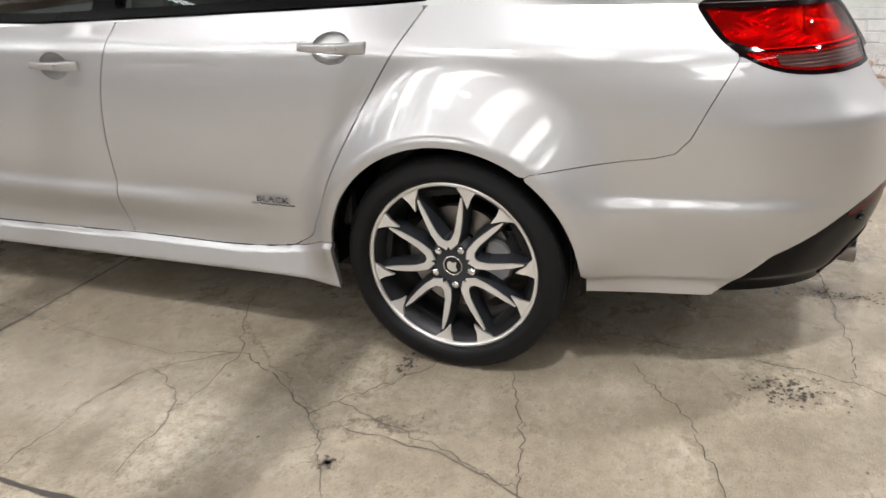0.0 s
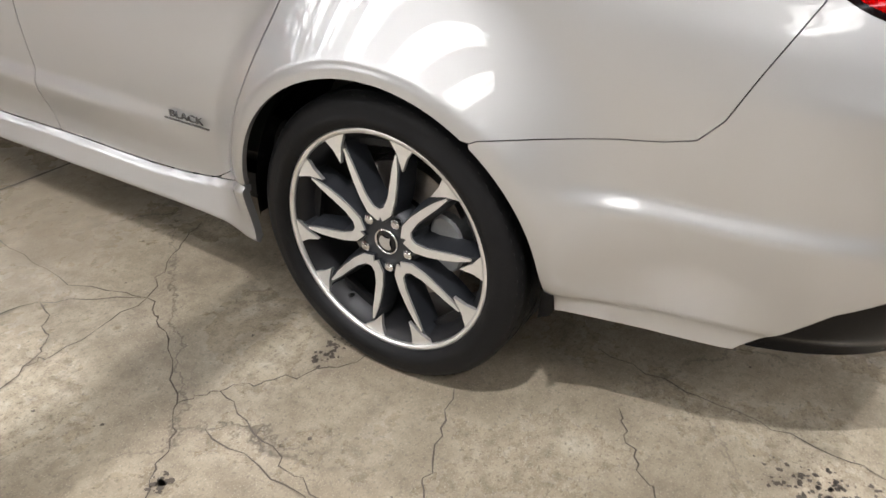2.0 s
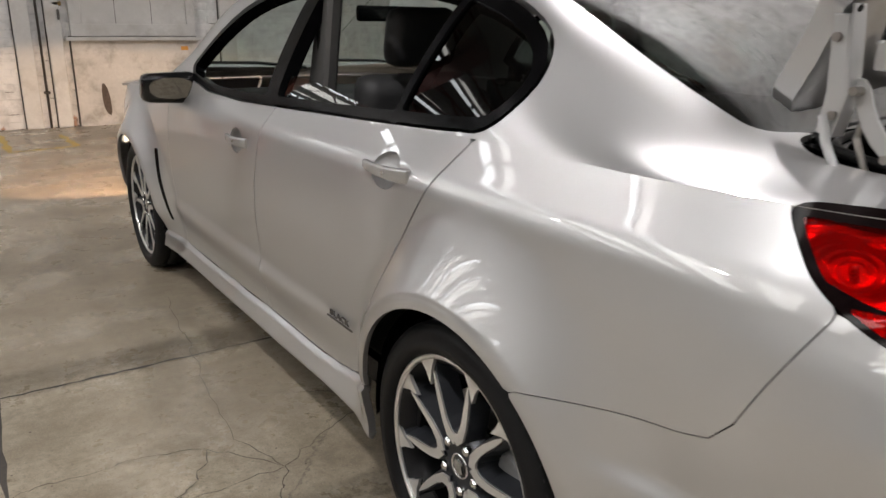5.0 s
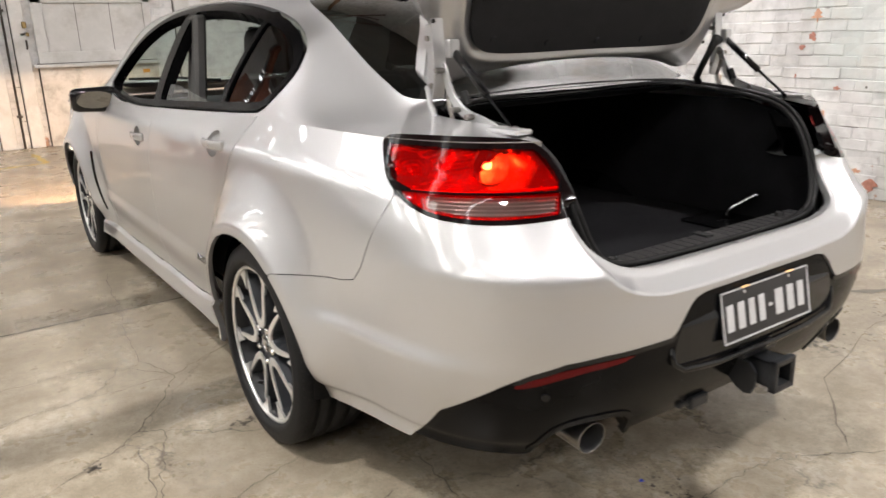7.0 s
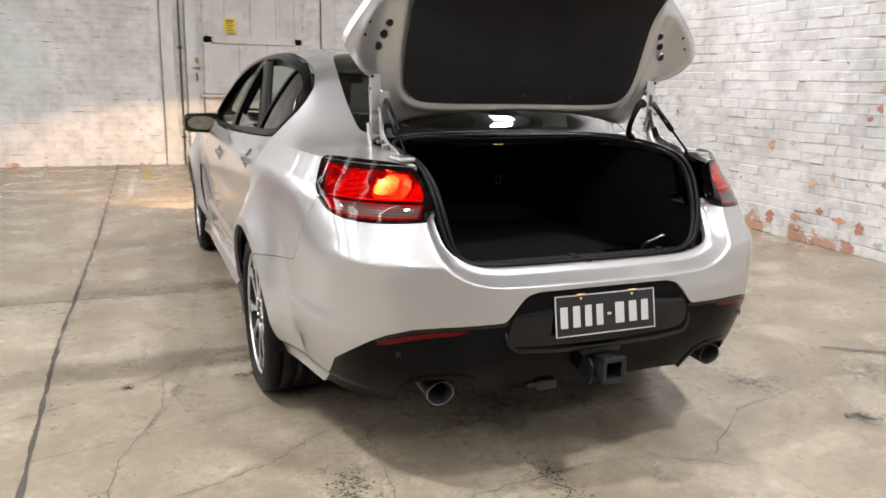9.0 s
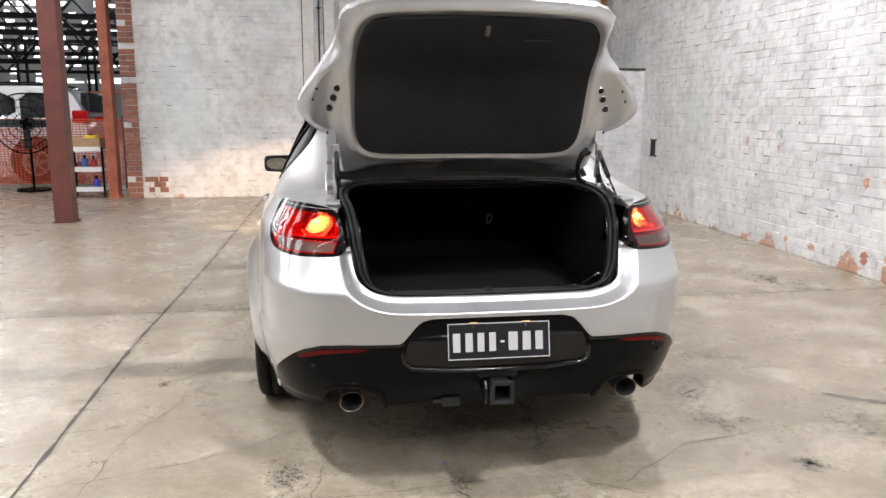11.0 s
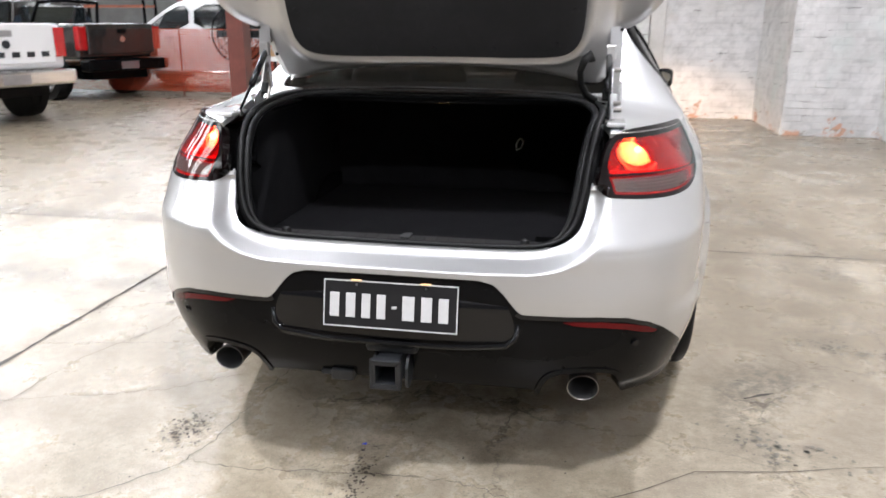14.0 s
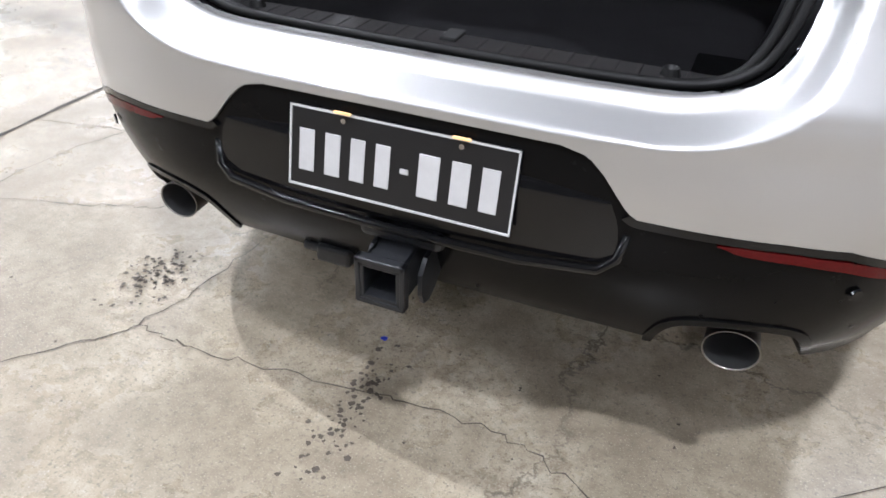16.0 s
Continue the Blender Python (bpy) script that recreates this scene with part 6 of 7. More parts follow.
def wall_pipe(x, y, r, z0, z1, material, label):
    ob = thing("wall_pipe", label, "pipe", "wall pipes")
    part("tube", tube([(x, y, z0), (x, y, z1)], r, 16), material, ob, "", True)
    for z in np.arange(z0 + 0.4, z1, 1.3):
        part("clamp", boxes((x - r - 0.02, y - r - 0.006, z, x + r + 0.02, y + r + 0.01, z + 0.03), bevel=0.004), material, ob)


wall_pipe(2.755, N - 0.09, 0.065, 1.76, 6.9, PIPE_W, "thick white downpipe stopping above the floor")
wall_pipe(3.185, N - 0.06, 0.045, 1.95, 6.9, mat("grey_conduit", (0.30, 0.32, 0.33), 0.5, vary=0.1, scale=6), "grey conduit running down to a box")
wall_pipe(-0.66, N - 0.02, 0.014, 0.0, 4.4, CRACK, "thin dark conduit beside the loading door")
ob = thing("switch_box", "small white switch box on the wall", "box")
part("case", boxes((3.13, N - 0.14, 1.83, 3.31, N - 0.01, 2.02), bevel=0.012), PIPE_W, ob)
part("knob", boxes((3.115, N - 0.11, 1.89, 3.13, N - 0.06, 1.95), bevel=0.004), CRACK, ob)
ob = thing("rusty_pipe", "rusty brown pipe rising in the corner", "pipe")
part("tube", tube([(4.06, 8.72, 2.06), (4.06, 8.72, 6.9)], 0.06, 14), mat("rust_stain", (0.25, 0.13, 0.06), 0.8, vary=0.4, scale=5), ob, "", True)
sign = thing("warning_sign", "small yellow warning sign with dark bars", "sign")
part("plate", boxes((-0.025, N - 0.083, 1.95, 0.14, N - 0.077, 2.16)), mat("yellow_sign", (0.66, 0.50, 0.03), 0.45, vary=0.08, scale=10), sign)
for k, (x0, x1) in enumerate(((0.0, 0.115), (0.0, 0.10), (0.0, 0.115), (0.0, 0.09), (0.0, 0.11))):
    z = 2.13 - 0.036 * k
    part("text_bar", boxes((x0, N - 0.0855, z - (0.014 if k == 0 else 0.006), x1, N - 0.083, z + 0.006)), CRACK, sign)
# a sheet of bare red brick and mortar shows at the wall's open end
rngb = random.Random(5)
for row in range(50):
    cells = [(0.062, 0.5), (0.180, 0.45)] if row % 2 else [(0.118, 1.0)]
    if row < 26:
        for k in range(4):
            if rngb.random() < 0.55 - 0.035 * row - 0.12 * k:
                cells.append((cells[-1][0] + 0.19, rngb.uniform(0.35, 0.9)))
    for x, share in cells:
        if rngb.random() < 0.9:
            ob = new("brick", REDS[rngb.randrange(4)])
            ob.parent = north
            ob.matrix_basis = Matrix.Translation((OPEN_X + x, NORTH - 0.003 + rngb.uniform(-0.006, 0.002), 0.004 + row * COURSE)) @ Matrix.Diagonal((share, 1, 1, 1))
niche = thing("wall_niche", "vent hole in the side wall, shade as a black block", "vent")
niche.matrix_basis = pose(4.0, 0, 0, 0, 0, -1.3)
# no real recess: a black block for the shade in the hole
part("opening", boxes((-0.025, 6.62, 0.79, -0.010, 6.76, 1.0), bevel=0.004), SOOT_AND_SHADE, niche)
part("surround", boxes((-0.022, 6.59, 1.0, -0.008, 6.79, 1.02), (-0.022, 6.59, 0.77, -0.008, 6.79, 0.79)), CRACK, niche)

# ---- columns and the bay beyond ----
def steel_column(x, y, w, d, material, label):
    ob = thing("column", label, "column", "steel columns")
    ob.matrix_basis = pose(x, y, 0)
    part("flange", boxes((-w / 2, -d / 2, 0, w / 2, -d / 2 + 0.02, 7.3), bevel=0.003), material, ob)
    part("flange", boxes((-w / 2, d / 2 - 0.02, 0, w / 2, d / 2, 7.3), bevel=0.003), material, ob)
    for x0 in (-w / 2 + 0.002, w / 2 - 0.012):
        part("side_plate", boxes((x0, -d / 2 + 0.018, 0.02, x0 + 0.010, d / 2 - 0.018, 7.3)), material, ob)
    part("base_plate", boxes((-w / 2 - 0.02, -d / 2 - 0.02, 0, w / 2 + 0.02, d / 2 + 0.02, 0.02)), material, ob)


steel_column(-3.87, 6.30, 0.22, 0.22, IRON, "red-brown painted steel column")
steel_column(-3.98, 9.05, 0.14, 0.24, ORANGE_IRON, "orange primed steel column at the end of the brick wall")
steel_column(-9.6, 15.5, 0.22, 0.22, IRON, "dark steel column deep in the hall")
steel_column(-13.5, 9.5, 0.22, 0.22, IRON, "dark steel column deep in the hall")
steel_column(-16.0, 17.0, 0.22, 0.22, ORANGE_IRON, "yellowish steel column deep in the hall")

WHITE_CAR = mat("white_car_paint", (0.72, 0.72, 0.72), 0.25, coat=1.0, vary=0.02, scale=50)
DARK_CAR = mat("dark_brown_car_paint", (0.022, 0.018, 0.017), 0.25, coat=1.0, vary=0.1, scale=20)
CAR_GLASS = mat("dark_car_glass", (0.02, 0.025, 0.028), 0.04, spec=0.9)
RIM_PLAIN = mat("grey_alloy", (0.35, 0.35, 0.36), 0.35, 0.8, vary=0.1, scale=20)


def plain_wheel(owner, x, y, r, w, out):
    """A road wheel with its axle along y; out: the side that it shows."""
    wheel = part("wheel", tube([(x, y - w / 2, r), (x, y + w / 2, r)], r, 32), TYRE, owner, "", False)
    face = y + out * (w / 2 + 0.004)
    part("rim", tube([(x, face - 0.01, r), (x, face + 0.006, r)], r * 0.66, 28), RIM_PLAIN, wheel)
    # black disc for the shade between the spokes
    part("rim_well", tube([(x, face - 0.01, r), (x, face + 0.010, r)], r * 0.56, 28), SOOT_AND_SHADE, wheel)
    for k in range(6):
        a = radians(60 * k + 10)
        part("spoke", tube([(x, face + out * 0.012, r), (x + r * 0.6 * math.cos(a), face + out * 0.012, r + r * 0.6 * math.sin(a))], r * 0.07, 6), RIM_PLAIN, wheel)


def side_loft(outline, widths, y0):
    """A car body from its side outline (x, z): each height has its half width."""
    bm = bmesh.new()
    pts = soften(outline, 2)
    rows = []
    for s in (-1.0, -0.93, 0.93, 1.0):
        rows.append([bm.verts.new((x, y0 + s * float(np.interp(z, *widths)), z + (0.0 if abs(s) == 1.0 else 0.02 * (z > 0.9)))) for x, z in pts])
    for a, b in zip(rows, rows[1:]):
        for k in range(len(pts)):
            bm.faces.new((a[k], a[(k + 1) % len(pts)], b[(k + 1) % len(pts)], b[k]))
    bm.faces.new(rows[0][::-1])
    bm.faces.new(rows[-1])
    bmesh.ops.recalc_face_normals(bm, faces=bm.faces)
    return bm


def suv():
    """Nose towards -x, the flank that is seen at y = -0.93."""
    ob = thing("parked_suv", "white four-wheel-drive wagon with roof rails parked side-on", "car")
    low = [(-4.75, 0.40), (-4.72, 0.85), (-4.55, 1.02), (-3.55, 1.14), (-0.12, 1.22), (-0.02, 1.0), (-0.02, 0.42), (-0.4, 0.36), (-4.4, 0.34)]
    part("body", side_loft(low, ([0.3, 0.6, 1.0, 1.25], [0.88, 0.94, 0.93, 0.90]), 0), WHITE_CAR, ob, "white lower body", False)
    top = [(-3.60, 1.13), (-2.85, 1.68), (-2.5, 1.80), (-0.7, 1.83), (-0.35, 1.76), (-0.08, 1.30), (-0.10, 1.18)]
    part("cabin", side_loft(top, ([1.1, 1.3, 1.83], [0.90, 0.86, 0.70]), 0), WHITE_CAR, ob, "white roof and pillars")
    for pane in ([(-3.35, 1.22), (-2.75, 1.66), (-2.42, 1.70), (-2.38, 1.22)], [(-2.28, 1.22), (-2.30, 1.71), (-1.35, 1.72), (-1.28, 1.22)], [(-1.18, 1.23), (-1.25, 1.72), (-0.62, 1.70), (-0.38, 1.52), (-0.52, 1.24)]):
        bm = bmesh.new()
        vs = [bm.verts.new((x, -float(np.interp(z, [1.1, 1.3, 1.83], [0.908, 0.872, 0.712])), z)) for x, z in soften(pane, 1)]
        bm.faces.new(vs)
        bmesh.ops.solidify(bm, geom=bm.faces, thickness=0.012)
        part("side_window", bm, CAR_GLASS, ob, "dark side glass")
    part("rear_window", boxes((-0.20, -0.62, 1.32, -0.04, 0.62, 1.72), bevel=0.03), CAR_GLASS, ob, "dark rear glass")
    for s in (-1, 1):
        part("roof_rail", tube([(-2.6, s * 0.66, 1.83), (-2.4, s * 0.66, 1.89), (-0.9, s * 0.66, 1.90), (-0.6, s * 0.66, 1.84)], 0.018, 8), SATIN_BLACK, ob, "dark roof rail")
        part("tail_light", boxes((-0.30, s * 0.83 - 0.09, 1.12, -0.01, s * 0.83 + 0.07, 1.38), bevel=0.03), RED_LENS, ob, "red tail lamp")
        # black discs on the flank for the shade in the arches
        part("wheel_arch", tube([(-0.98, s * 0.91, 0.42), (-0.98, s * 0.945, 0.42)], 0.47, 32), SOOT_AND_SHADE, ob)
        part("wheel_arch", tube([(-3.78, s * 0.91, 0.42), (-3.78, s * 0.945, 0.42)], 0.47, 32), SOOT_AND_SHADE, ob)
        for x in (-0.98, -3.78):
            plain_wheel(ob, x, s * 0.84, 0.385, 0.24, s)
        for x in (-1.95, -2.9):
            part("door_handle", boxes((x, s * 0.945 - 0.012, 1.05, x + 0.2, s * 0.945 + 0.012, 1.08), bevel=0.006), CHROME, ob)
    part("side_step", boxes((-3.2, -1.0, 0.34, -1.5, -0.86, 0.40), bevel=0.02), CHROME, ob)
    part("bumper", boxes((-0.35, -0.9, 0.42, 0.10, 0.9, 0.72), bevel=0.06), WHITE_CAR, ob)
    return ob


def pickup(paint, label, letters):
    """Nose towards -x, tailgate at x = 0."""
    ob = thing("parked_pickup", label, "pickup truck")
    part("tray", boxes((-1.65, -0.90, 0.72, -0.06, 0.90, 1.32), bevel=0.05), paint, ob)
    # black sheet over the tray for the shade inside it
    part("tray_inside", boxes((-1.6, -0.78, 1.31, -0.12, 0.78, 1.33)), SOOT_AND_SHADE, ob)
    part("tailgate", boxes((-0.06, -0.72, 0.80, 0.02, 0.72, 1.33), bevel=0.02), paint, ob, "flat tailgate")
    cab = [(-4.3, 0.55), (-4.9, 0.60), (-5.05, 0.95), (-4.85, 1.12), (-3.95, 1.20), (-3.25, 1.72), (-2.0, 1.78), (-1.75, 1.62), (-1.68, 0.60)]
    part("cab", side_loft(cab, ([0.5, 1.2, 1.8], [0.90, 0.90, 0.68]), 0), paint, ob)
    part("rear_window", boxes((-1.84, -0.60, 1.32, -1.62, 0.60, 1.64), bevel=0.02), CAR_GLASS, ob, "dark rear glass")
    for s in (-1, 1):
        bm = bmesh.new()
        vs = [bm.verts.new((x, s * float(np.interp(z, [1.2, 1.8], [0.91, 0.70])), z)) for x, z in ((-3.7, 1.25), (-3.15, 1.66), (-1.95, 1.70), (-1.85, 1.25))]
        bm.faces.new(vs)
        bmesh.ops.solidify(bm, geom=bm.faces, thickness=0.012)
        part("side_window", bm, CAR_GLASS, ob)
        part("tail_light", boxes((-0.16, s * 0.81 - 0.085, 0.88, 0.01, s * 0.81 + 0.085, 1.28), bevel=0.02), RED_LENS, ob, "red tail lamp")
        for x in (-0.95, -4.15):
            # black disc for the shade in the arch
            part("wheel_arch", tube([(x, s * 0.80, 0.50), (x, s * 0.915, 0.50)], 0.46, 28), SOOT_AND_SHADE, ob)
            plain_wheel(ob, x, s * 0.80, 0.385, 0.26, s)
        part("sports_bar", tube([(-1.45, s * 0.70, 1.32), (-1.30, s * 0.62, 1.70), (-1.28, 0, 1.74)], 0.035, 10), SATIN_BLACK, ob)
    bumper = part("step_bumper", boxes((-0.06, -0.88, 0.52, 0.20, 0.88, 0.72), bevel=0.03), CHROME if letters else SATIN_BLACK, ob, "bright step bumper")
    part("plate_patch", boxes((0.19, -0.22, 0.55, 0.21, 0.16, 0.68)), RIM_PLAIN, bumper, "grey plate blank")
    part("underframe", boxes((-4.9, -0.6, 0.36, -0.1, 0.6, 0.60)), SATIN_BLACK, ob)
    part("tailgate_latch", boxes((0.02, -0.10, 1.16, 0.035, 0.10, 1.24), bevel=0.01), SATIN_BLACK if not letters else RIM_PLAIN, ob)
    part("tailgate_emblem", tube([(0.02, 0, 1.06), (0.032, 0, 1.06)], 0.055, 20), CHROME if not letters else RIM_DARK, ob, "round emblem")
    if letters:
        for k in range(6):
            part("tailgate_bar", boxes((0.02, -0.58 + 0.215 * k, 0.89, 0.03, -0.47 + 0.215 * k, 0.96)), RIM_DARK, ob, "dark bar where letters stand")
    return ob


suv().matrix_basis = pose(-5.15, 12.75, 0, 0, 0, 2)
pickup(WHITE_CAR, "white pickup truck seen from its tailgate", True).matrix_basis = pose(-7.0, 5.95, 0, 0, 0, -17)
pickup(DARK_CAR, "dark brown pickup truck seen from its tailgate", False).matrix_basis = pose(-7.75, 9.75, 0, 0, 0, -17)

# safety mesh on stakes
mesh = thing("safety_mesh", "orange plastic safety mesh strung between stakes", "fence")
ORANGE_NET = mat("orange_plastic_mesh", (0.50, 0.075, 0.025), 0.5, vary=0.2, scale=4)
bm = bmesh.new()
for k in range(27):
    z = 0.10 + 0.043 * k
    box(bm, -9.6, 10.43, z, -4.15, 10.437, z + 0.016)
for k in range(90):
    x = -9.6 + 0.0606 * k
    box(bm, x, 10.427, 0.10, x + 0.012, 10.434, 1.236)
tagged(part("net", bm, ORANGE_NET, mesh), kind="stuff")
for x in (-9.6, -7.0, -4.15):
    part("stake", tube([(x, 10.45, 0), (x, 10.45, 1.3)], 0.02, 8), IRON, mesh)

# pedestal fan
fan = thing("pedestal_fan", "large black wire-cage pedestal fan", "fan")
fan.matrix_basis = pose(-5.62, 10.05, 1.16)
for r in (0.50, 0.40, 0.28, 0.16):
    part("cage_ring", tube([(r * math.cos(t), -0.02 - 0.05 * (1 - r / 0.5), r * math.sin(t)) for t in np.linspace(0, 2 * math.pi, 40, endpoint=False)], 0.007 if r < 0.5 else 0.012, 6, True), SATIN_BLACK, fan)
for k in range(20):
    a = radians(18 * k)
    part("cage_wire", tube([(0.06 * math.cos(a), -0.07, 0.06 * math.sin(a)), (0.50 * math.cos(a), -0.02, 0.50 * math.sin(a))], 0.004, 5), SATIN_BLACK, fan)
for k in range(4):
    blade = boxes((0.05, -0.012, -0.07, 0.43, 0.0, 0.07), bevel=0.004)
    bmesh.ops.transform(blade, matrix=pose(0, 0.04, 0, 0, 90 * k, 0) @ pose(0, 0, 0, 25, 0, 0), verts=blade.verts)
    part("blade", blade, RIM_DARK, fan)
part("motor", tube([(0, 0.02, 0), (0, 0.25, 0)], 0.10, 16), SATIN_BLACK, fan)
part("stand", tube([(0, 0.14, 0), (0, 0.14, -1.14)], 0.022, 10), SATIN_BLACK, fan)
part("base", tube([(0, 0.14, -1.16), (0, 0.14, -1.12)], 0.27, 24), SATIN_BLACK, fan)

# cleaning trolley with its load
trolley = thing("cleaning_trolley", "black trolley with white trays and cleaning things", "trolley")
trolley.matrix_basis = pose(-4.40, 9.2, 0)
for z in (0.10, 0.42, 0.74):
    part("tray", boxes((-0.26, -0.18, z, 0.24, 0.18, z + 0.02), (-0.26, -0.19, z, 0.24, -0.17, z + 0.075)), PIPE_W, trolley, "white tray")
for x in (-0.28, 0.24):
    for y in (-0.16, 0.16):
        part("post", boxes((x, y - 0.015, 0.0, x + 0.03, y + 0.015, 0.80)), SATIN_BLACK, trolley)
ob = thing("cardboard_box", "open cardboard box on top of the trolley", "box")
part("carton", boxes((-4.64, 9.05, 0.765, -4.17, 9.36, 0.95), bevel=0.006), mat("cardboard", (0.34, 0.22, 0.12), 0.8, vary=0.12, scale=12), ob)
for name, x, y, z, r, h, colour, label in (("spray_bottle", -4.44, 9.12, 0.442, 0.05, 0.24, (0.02, 0.09, 0.28), "blue spray bottle in a tray"), ("spray_bottle", -4.31, 9.13, 0.442, 0.045, 0.22, (0.28, 0.02, 0.02), "dark red bottle in a tray"),
                                       ("spray_bottle", -4.28, 9.12, 0.122, 0.05, 0.22, (0.05, 0.05, 0.35), "violet-blue bottle in a tray"), ("yellow_cloth", -4.32, 9.15, 0.952, 0.11, 0.06, (0.65, 0.48, 0.02), "folded yellow cloth on a box"),
                                       ("black_bin", -4.86, 9.35, 0.0, 0.16, 0.62, (0.012, 0.012, 0.012), "black plastic bin on the floor")):
    ob = thing(name, label, name.replace("_", " "))
    m = mat(name + "_plastic", colour, 0.4, vary=0.1, scale=15)
    part("vessel", tube([(x, y, z), (x, y, z + h * 0.7), (x, y, z + h * 0.8)], r, 16, radii=[r, r, r * 0.6]), m, ob)
    part("cap", tube([(x, y, z + h * 0.8), (x, y, z + h)], r * 0.4, 10), SATIN_BLACK, ob)
# racking and clutter far back
for x, y in ((-12.0, 24.0), (-17.0, 24.0), (-7.0, 24.0)):
    rack = thing("storage_rack", "tall steel storage rack with pale boxes", "rack", "racks at the back")
    rack.matrix_basis = pose(x, y, 0)
    for px in (-1.4, 1.4):
        for py in (-0.4, 0.4):
            part("upright", boxes((px - 0.04, py - 0.04, 0, px + 0.04, py + 0.04, 3.6)), SATIN_BLACK, rack)
    for z in (0.9, 1.9, 2.9):
        part("beam", boxes((-1.4, -0.45, z, 1.4, 0.45, z + 0.08)), ORANGE_IRON, rack)

# clerestory glazing of the far bays, behind dark lattice girders
glazing = thing("clerestory_glazing", "rows of bright glass panes high in the far wall", "window", kind="structure")
rngw = random.Random(9)
PANE = [mat("bright_pane", (0.8, 0.85, 0.9), 0.5, emit=(0.95, 0.98, 1.0), power=p) for p in (1.2, 2.4, 4.0)]
for row in range(13):
    for k in range(62):
        if rngw.random() < 0.62:
            x, z = -27.5 + 0.52 * k, 2.5 + 0.36 * row
            part("pane", boxes((x, 31.93, z, x + rngw.uniform(0.18, 0.5), 31.97, z + rngw.uniform(0.08, 0.26))), PANE[rngw.randrange(3)], glazing)
for y, z in ((14.5, 3.0), (16.8, 2.5), (19.0, 3.6), (21.5, 3.0), (24.0, 4.1), (27.0, 2.7), (29.5, 3.9)):
    girder = thing("lattice_girder", "dark steel lattice girder", "girder", "lattice girders", "structure")
    part("chord", boxes((-28, y, z, 4.6, y + 0.12, z + 0.12)), SATIN_BLACK, girder)
    part("chord", boxes((-28, y, z + 1.1, 4.6, y + 0.12, z + 1.24)), SATIN_BLACK, girder)
    bm = bmesh.new()
    for k in range(30):
        box(bm, -0.035, -0.03, -0.75, 0.035, 0.03, 0.75, m=pose(-27.5 + 1.05 * k, y + 0.06, z + 0.6, 0, 42 if k % 2 else -42, 0))
    tagged(part("web", bm, SATIN_BLACK, girder), kind="stuff")

# ---- floor marks ----
def strip(points, width, material, name, label="", z=0.002, jitter=0.0, cuts=1, seed=1):
    """A flat band along a line on the floor, its edges wandering by jitter."""
    rng = random.Random(seed)
    pts = [Vector((x, y)) for x, y in points]
    fine = []
    for a, b in zip(pts, pts[1:]):
        for k in range(cuts):
            p = a.lerp(b, k / cuts)
            fine.append(p + (Vector((rng.uniform(-1, 1), rng.uniform(-1, 1))) * jitter if k else Vector((0, 0))))
    fine.append(pts[-1])
    bm = bmesh.new()
    rows = []
    for k, p in enumerate(fine):
        way = (fine[min(k + 1, len(fine) - 1)] - fine[max(k - 1, 0)]).normalized()
        nrm = Vector((-way.y, way.x))
        end = 0.35 if jitter and k in (0, len(fine) - 1) else 1.0
        w = width / 2 * end * (rng.uniform(0.45, 1.35) if jitter else 1)
        rows.append((bm.verts.new((*(p + nrm * w), z)), bm.verts.new((*(p - nrm * w), z))))
    for (a, b), (c, d) in zip(rows, rows[1:]):
        bm.faces.new((a, b, d, c))
    bmesh.ops.recalc_face_normals(bm, faces=bm.faces)
    return part(name, bm, material, floor, label)


strip([(-1.75, -13), (-1.79, -0.9), (-1.79, 0.9), (-1.70, 3.5), (-1.61, 8.8)], 0.019, CRACK, "slab_joint", "dark joint between slabs", jitter=0.003, cuts=30, seed=2)
strip([(-9, 1.58), (-1.8, 1.63), (-0.8, 1.635), (4.0, 1.60)], 0.013, CRACK, "slab_joint", "dark joint between slabs", jitter=0.004, cuts=26, seed=3)
strip([(-9, -5.2), (4.0, -5.3)], 0.009, CRACK, "slab_joint", "", jitter=0.004, cuts=40, seed=4)
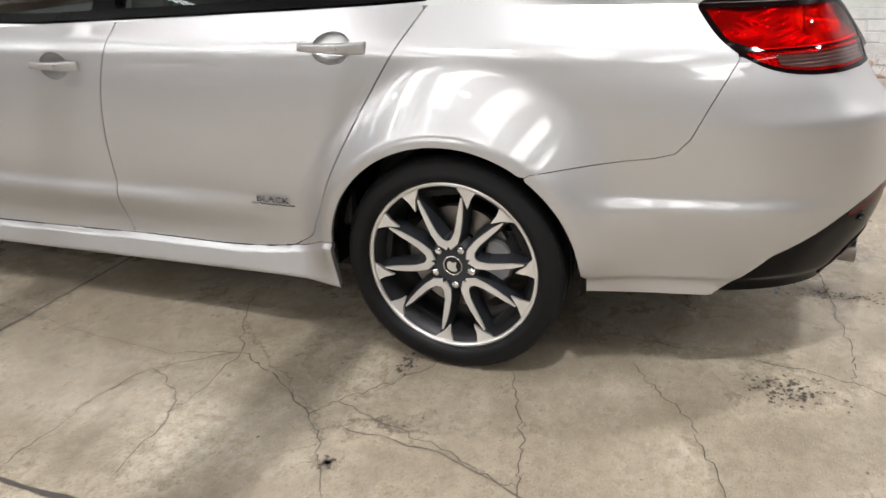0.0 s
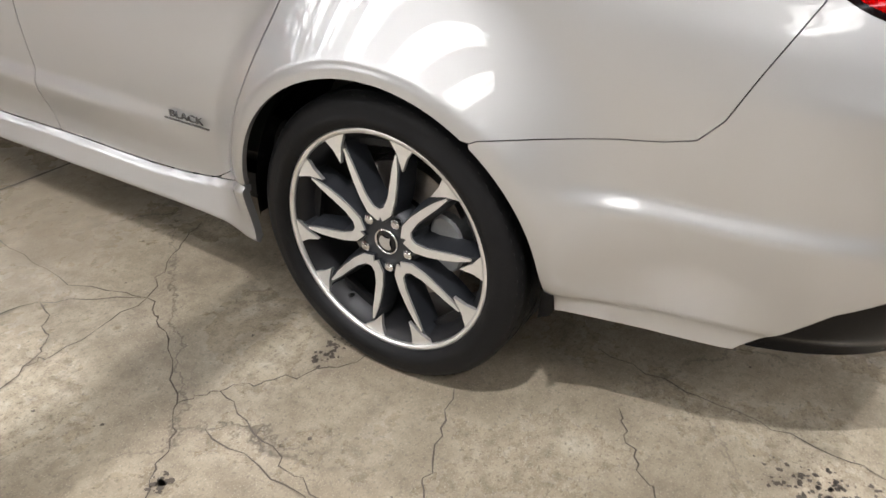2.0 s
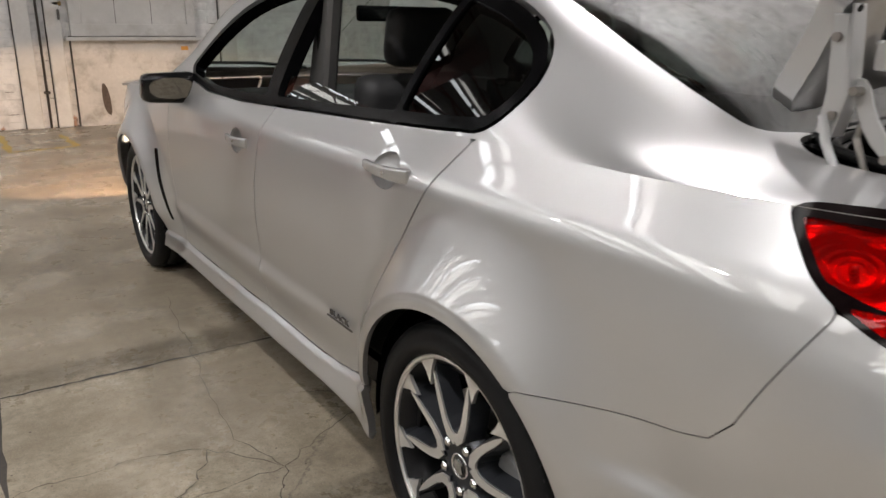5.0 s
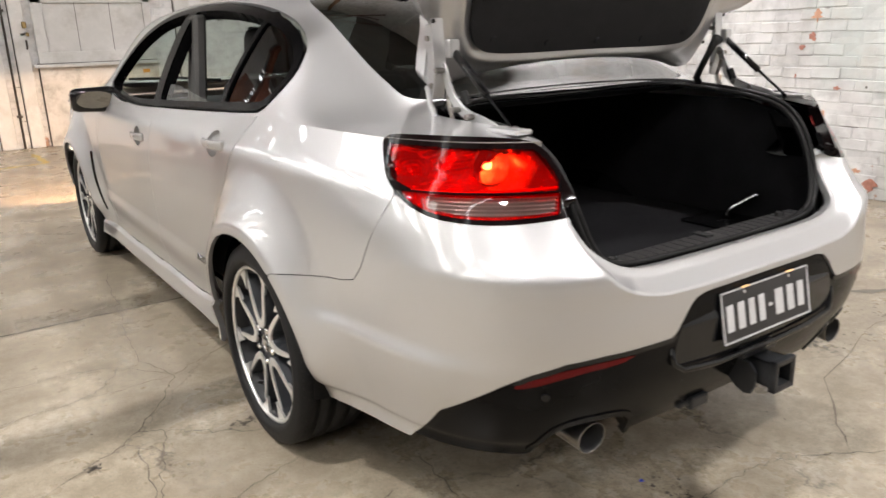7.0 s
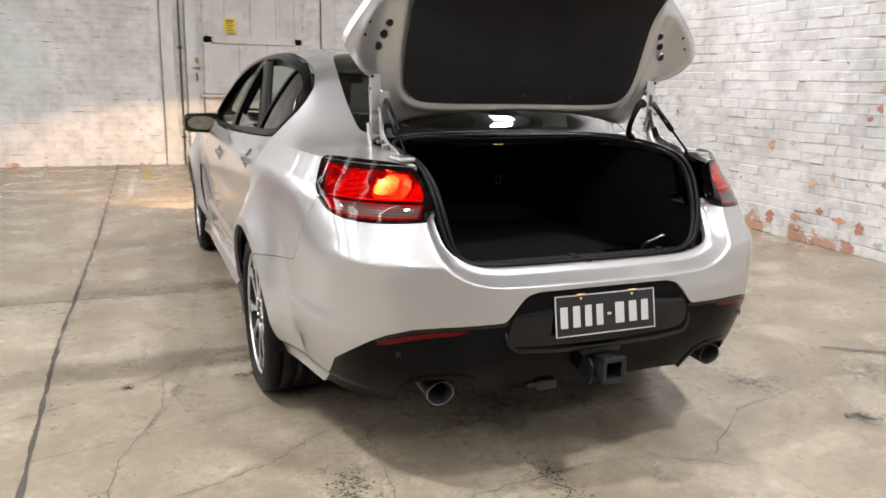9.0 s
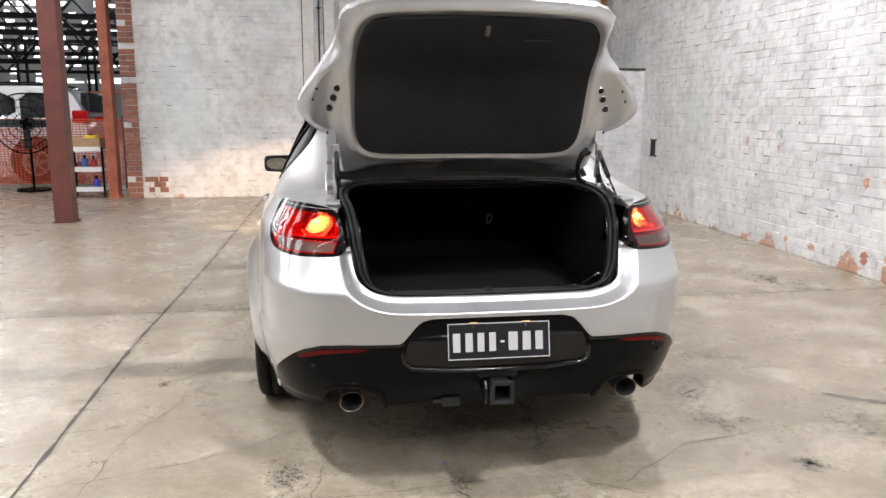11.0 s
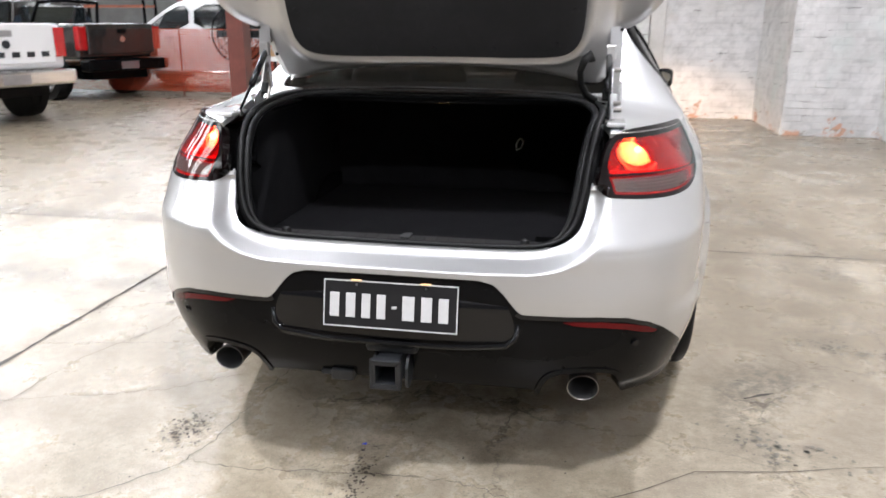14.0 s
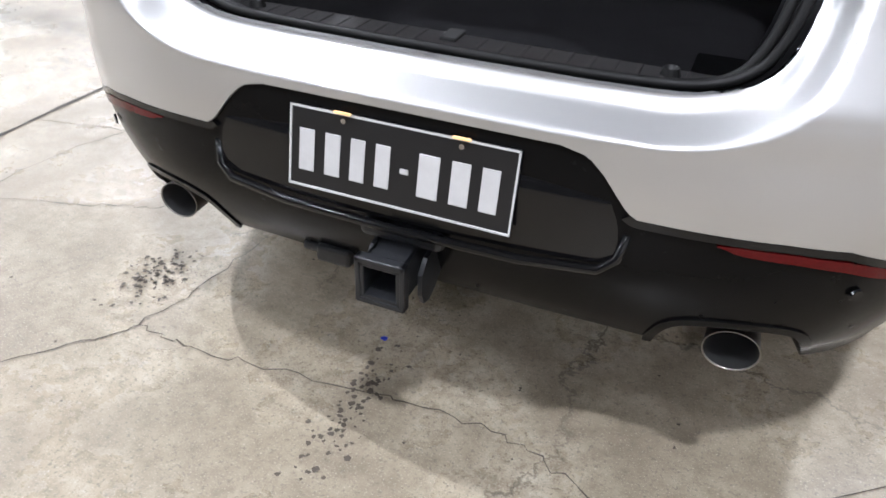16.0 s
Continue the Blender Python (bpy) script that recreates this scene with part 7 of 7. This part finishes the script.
for k, line in enumerate([
        [(-0.92, -0.18), (-1.13, -0.26), (-1.27, -0.31), (-1.40, -0.33), (-1.8, -0.42)], [(-0.77, -0.52), (-0.89, -0.60), (-1.0, -0.70), (-1.11, -0.74), (-1.27, -0.80), (-1.6, -0.9)],
        [(-0.7, 0.9), (-0.92, 0.80), (-1.07, 0.70), (-1.14, 0.54), (-1.30, 0.31), (-1.41, 0.21), (-1.57, 0.12), (-1.9, -0.05)], [(-1.30, 0.31), (-1.22, 0.26), (-1.28, 0.07), (-1.33, -0.13), (-1.40, -0.27), (-1.40, -0.33)],
        [(-1.22, 0.26), (-1.14, 0.20), (-1.01, 0.09), (-0.85, 0.02)], [(-1.07, 0.70), (-1.24, 0.92), (-1.31, 0.77), (-1.44, 0.69), (-1.70, 0.66)], [(-1.24, 0.92), (-1.42, 0.98), (-1.58, 0.97), (-1.75, 0.98)],
        [(-1.07, 0.70), (-1.36, 0.69), (-1.42, 0.72)], [(-0.99, 2.35), (-1.02, 2.18), (-1.05, 1.8), (-1.11, 1.38), (-1.15, 0.93), (-1.07, 0.70)], [(-0.87, -1.35), (-0.74, -1.21), (-0.69, -1.13), (-0.66, -0.98), (-0.64, -0.71), (-0.6, -0.4)],
        [(-0.69, -1.13), (-0.55, -1.145), (-0.40, -1.13), (-0.1, -1.1), (0.08, -1.09), (0.23, -1.10), (0.36, -1.16), (0.6, -1.3)], [(0.5, -1.2), (0.9, -0.9), (1.6, -0.75), (2.4, -0.9)], [(-1.75, 0.98), (-2.1, 0.8), (-2.5, 0.9)],
        [(-1.32, 0.2), (-1.34, -0.1), (-1.5, -0.5), (-1.55, -1.0)], [(1.4, 3.0), (1.9, 2.4), (2.1, 1.7), (2.7, 1.2)], [(-2.6, 3.2), (-2.2, 2.7), (-1.8, 2.6)], [(-0.87, -1.35), (-1.2, -1.5), (-1.5, -2.0)]]):
    strip(line, 0.0034, HAIRLINE, "crack", "thin dark crack", z=0.0025, jitter=0.011, cuts=7, seed=30 + k)


def flecks(x, y, sx, sy, count, seed, size=0.012, turn=0.0, material=HAIRLINE):
    rng = random.Random(seed)
    bm = bmesh.new()
    c, s = math.cos(turn), math.sin(turn)
    for _ in range(count):
        u, v = rng.gauss(0, sx), rng.gauss(0, sy)
        r, a0, n = size * rng.uniform(0.15, 0.8), rng.uniform(0, 6), rng.choice((4, 5, 6))
        px, py = x + u * c - v * s, y + u * s + v * c
        vs = [bm.verts.new((px + r * rng.uniform(0.4, 1.3) * math.cos(a0 + 6.283 * k / n), py + r * rng.uniform(0.4, 1.3) * math.sin(a0 + 6.283 * k / n), 0.003)) for k in range(n)]
        bm.faces.new(vs)
    return tagged(part("stain_flecks", bm, material, floor, "dark scuffed stain"), kind="stuff")


flecks(-0.785, -0.95, 0.035, 0.055, 150, 1, 0.010)
flecks(-0.12, -1.14, 0.022, 0.12, 130, 2, 0.010)
flecks(-0.965, 0.145, 0.03, 0.014, 40, 3, 0.012)
flecks(-1.47, 0.16, 0.010, 0.010, 24, 4, 0.012)
flecks(-1.2, 2.2, 0.9, 2.0, 160, 6, 0.008)
flecks(0.0, -2.2, 2.6, 1.6, 300, 7, 0.006)
flecks(2.6, 1.6, 1.2, 2.6, 200, 8, 0.012)
flecks(3.15, 2.1, 0.10, 0.30, 70, 9, 0.04, 0.3)
flecks(-2.9, 3.4, 1.0, 2.2, 150, 10, 0.012)
SMEAR = mat("dark_floor_smear", (0.17, 0.155, 0.13), 0.7, vary=0.3, scale=20)
flecks(1.18, -0.71, 0.10, 0.05, 90, 40, 0.016, -0.4, SMEAR)
flecks(3.20, 2.02, 0.25, 0.05, 90, 41, 0.016, -0.4, SMEAR)
flecks(1.66, 0.19, 0.12, 0.04, 90, 42, 0.016, -0.4, SMEAR)
flecks(1.33, -1.15, 0.03, 0.03, 90, 43, 0.016, -0.4, SMEAR)
flecks(1.77, -0.82, 0.10, 0.08, 90, 44, 0.016, -0.4, SMEAR)
flecks(-0.152, -0.936, 0.004, 0.003, 3, 11, 0.012, 0, mat("blue_chip", (0.02, 0.05, 0.6), 0.5))
strip([(1.88, -0.44), (2.1, -0.60), (2.7, -1.0)], 0.05, mat("grey_scuff", (0.14, 0.125, 0.105), 0.6, vary=0.3, scale=20), "scuff_mark", "dark rubber scuff", jitter=0.012, cuts=6, seed=8)
strip([(1.15, -0.365), (1.27, -0.30)], 0.016, CRACK, "scuff_mark", "short dark scrape", jitter=0.004, cuts=4, seed=9)
for line, w, m, label in (([(-1.24, 8.5), (-1.24, 7.18)], 0.08, YELLOW, "worn yellow bay line"), ([(-1.24, 7.22), (-0.60, 7.32)], 0.08, YELLOW, "worn yellow bay line"), ([(-0.62, 7.30), (-0.66, 8.25)], 0.08, YELLOW, "worn yellow bay line"),
                          ([(-1.46, 5.7), (-1.38, 7.85)], 0.08, WHITE_LINE, "worn white bay line"), ([(-3.0, 5.9), (-1.5, 5.62)], 0.04, WHITE_LINE, "worn white bay line"), ([(2.5, 6.5), (3.9, 6.33)], 0.05, WHITE_LINE, "worn white bay line")):
    strip(line, w, m, "bay_line", label, jitter=0.006, cuts=10, seed=12)
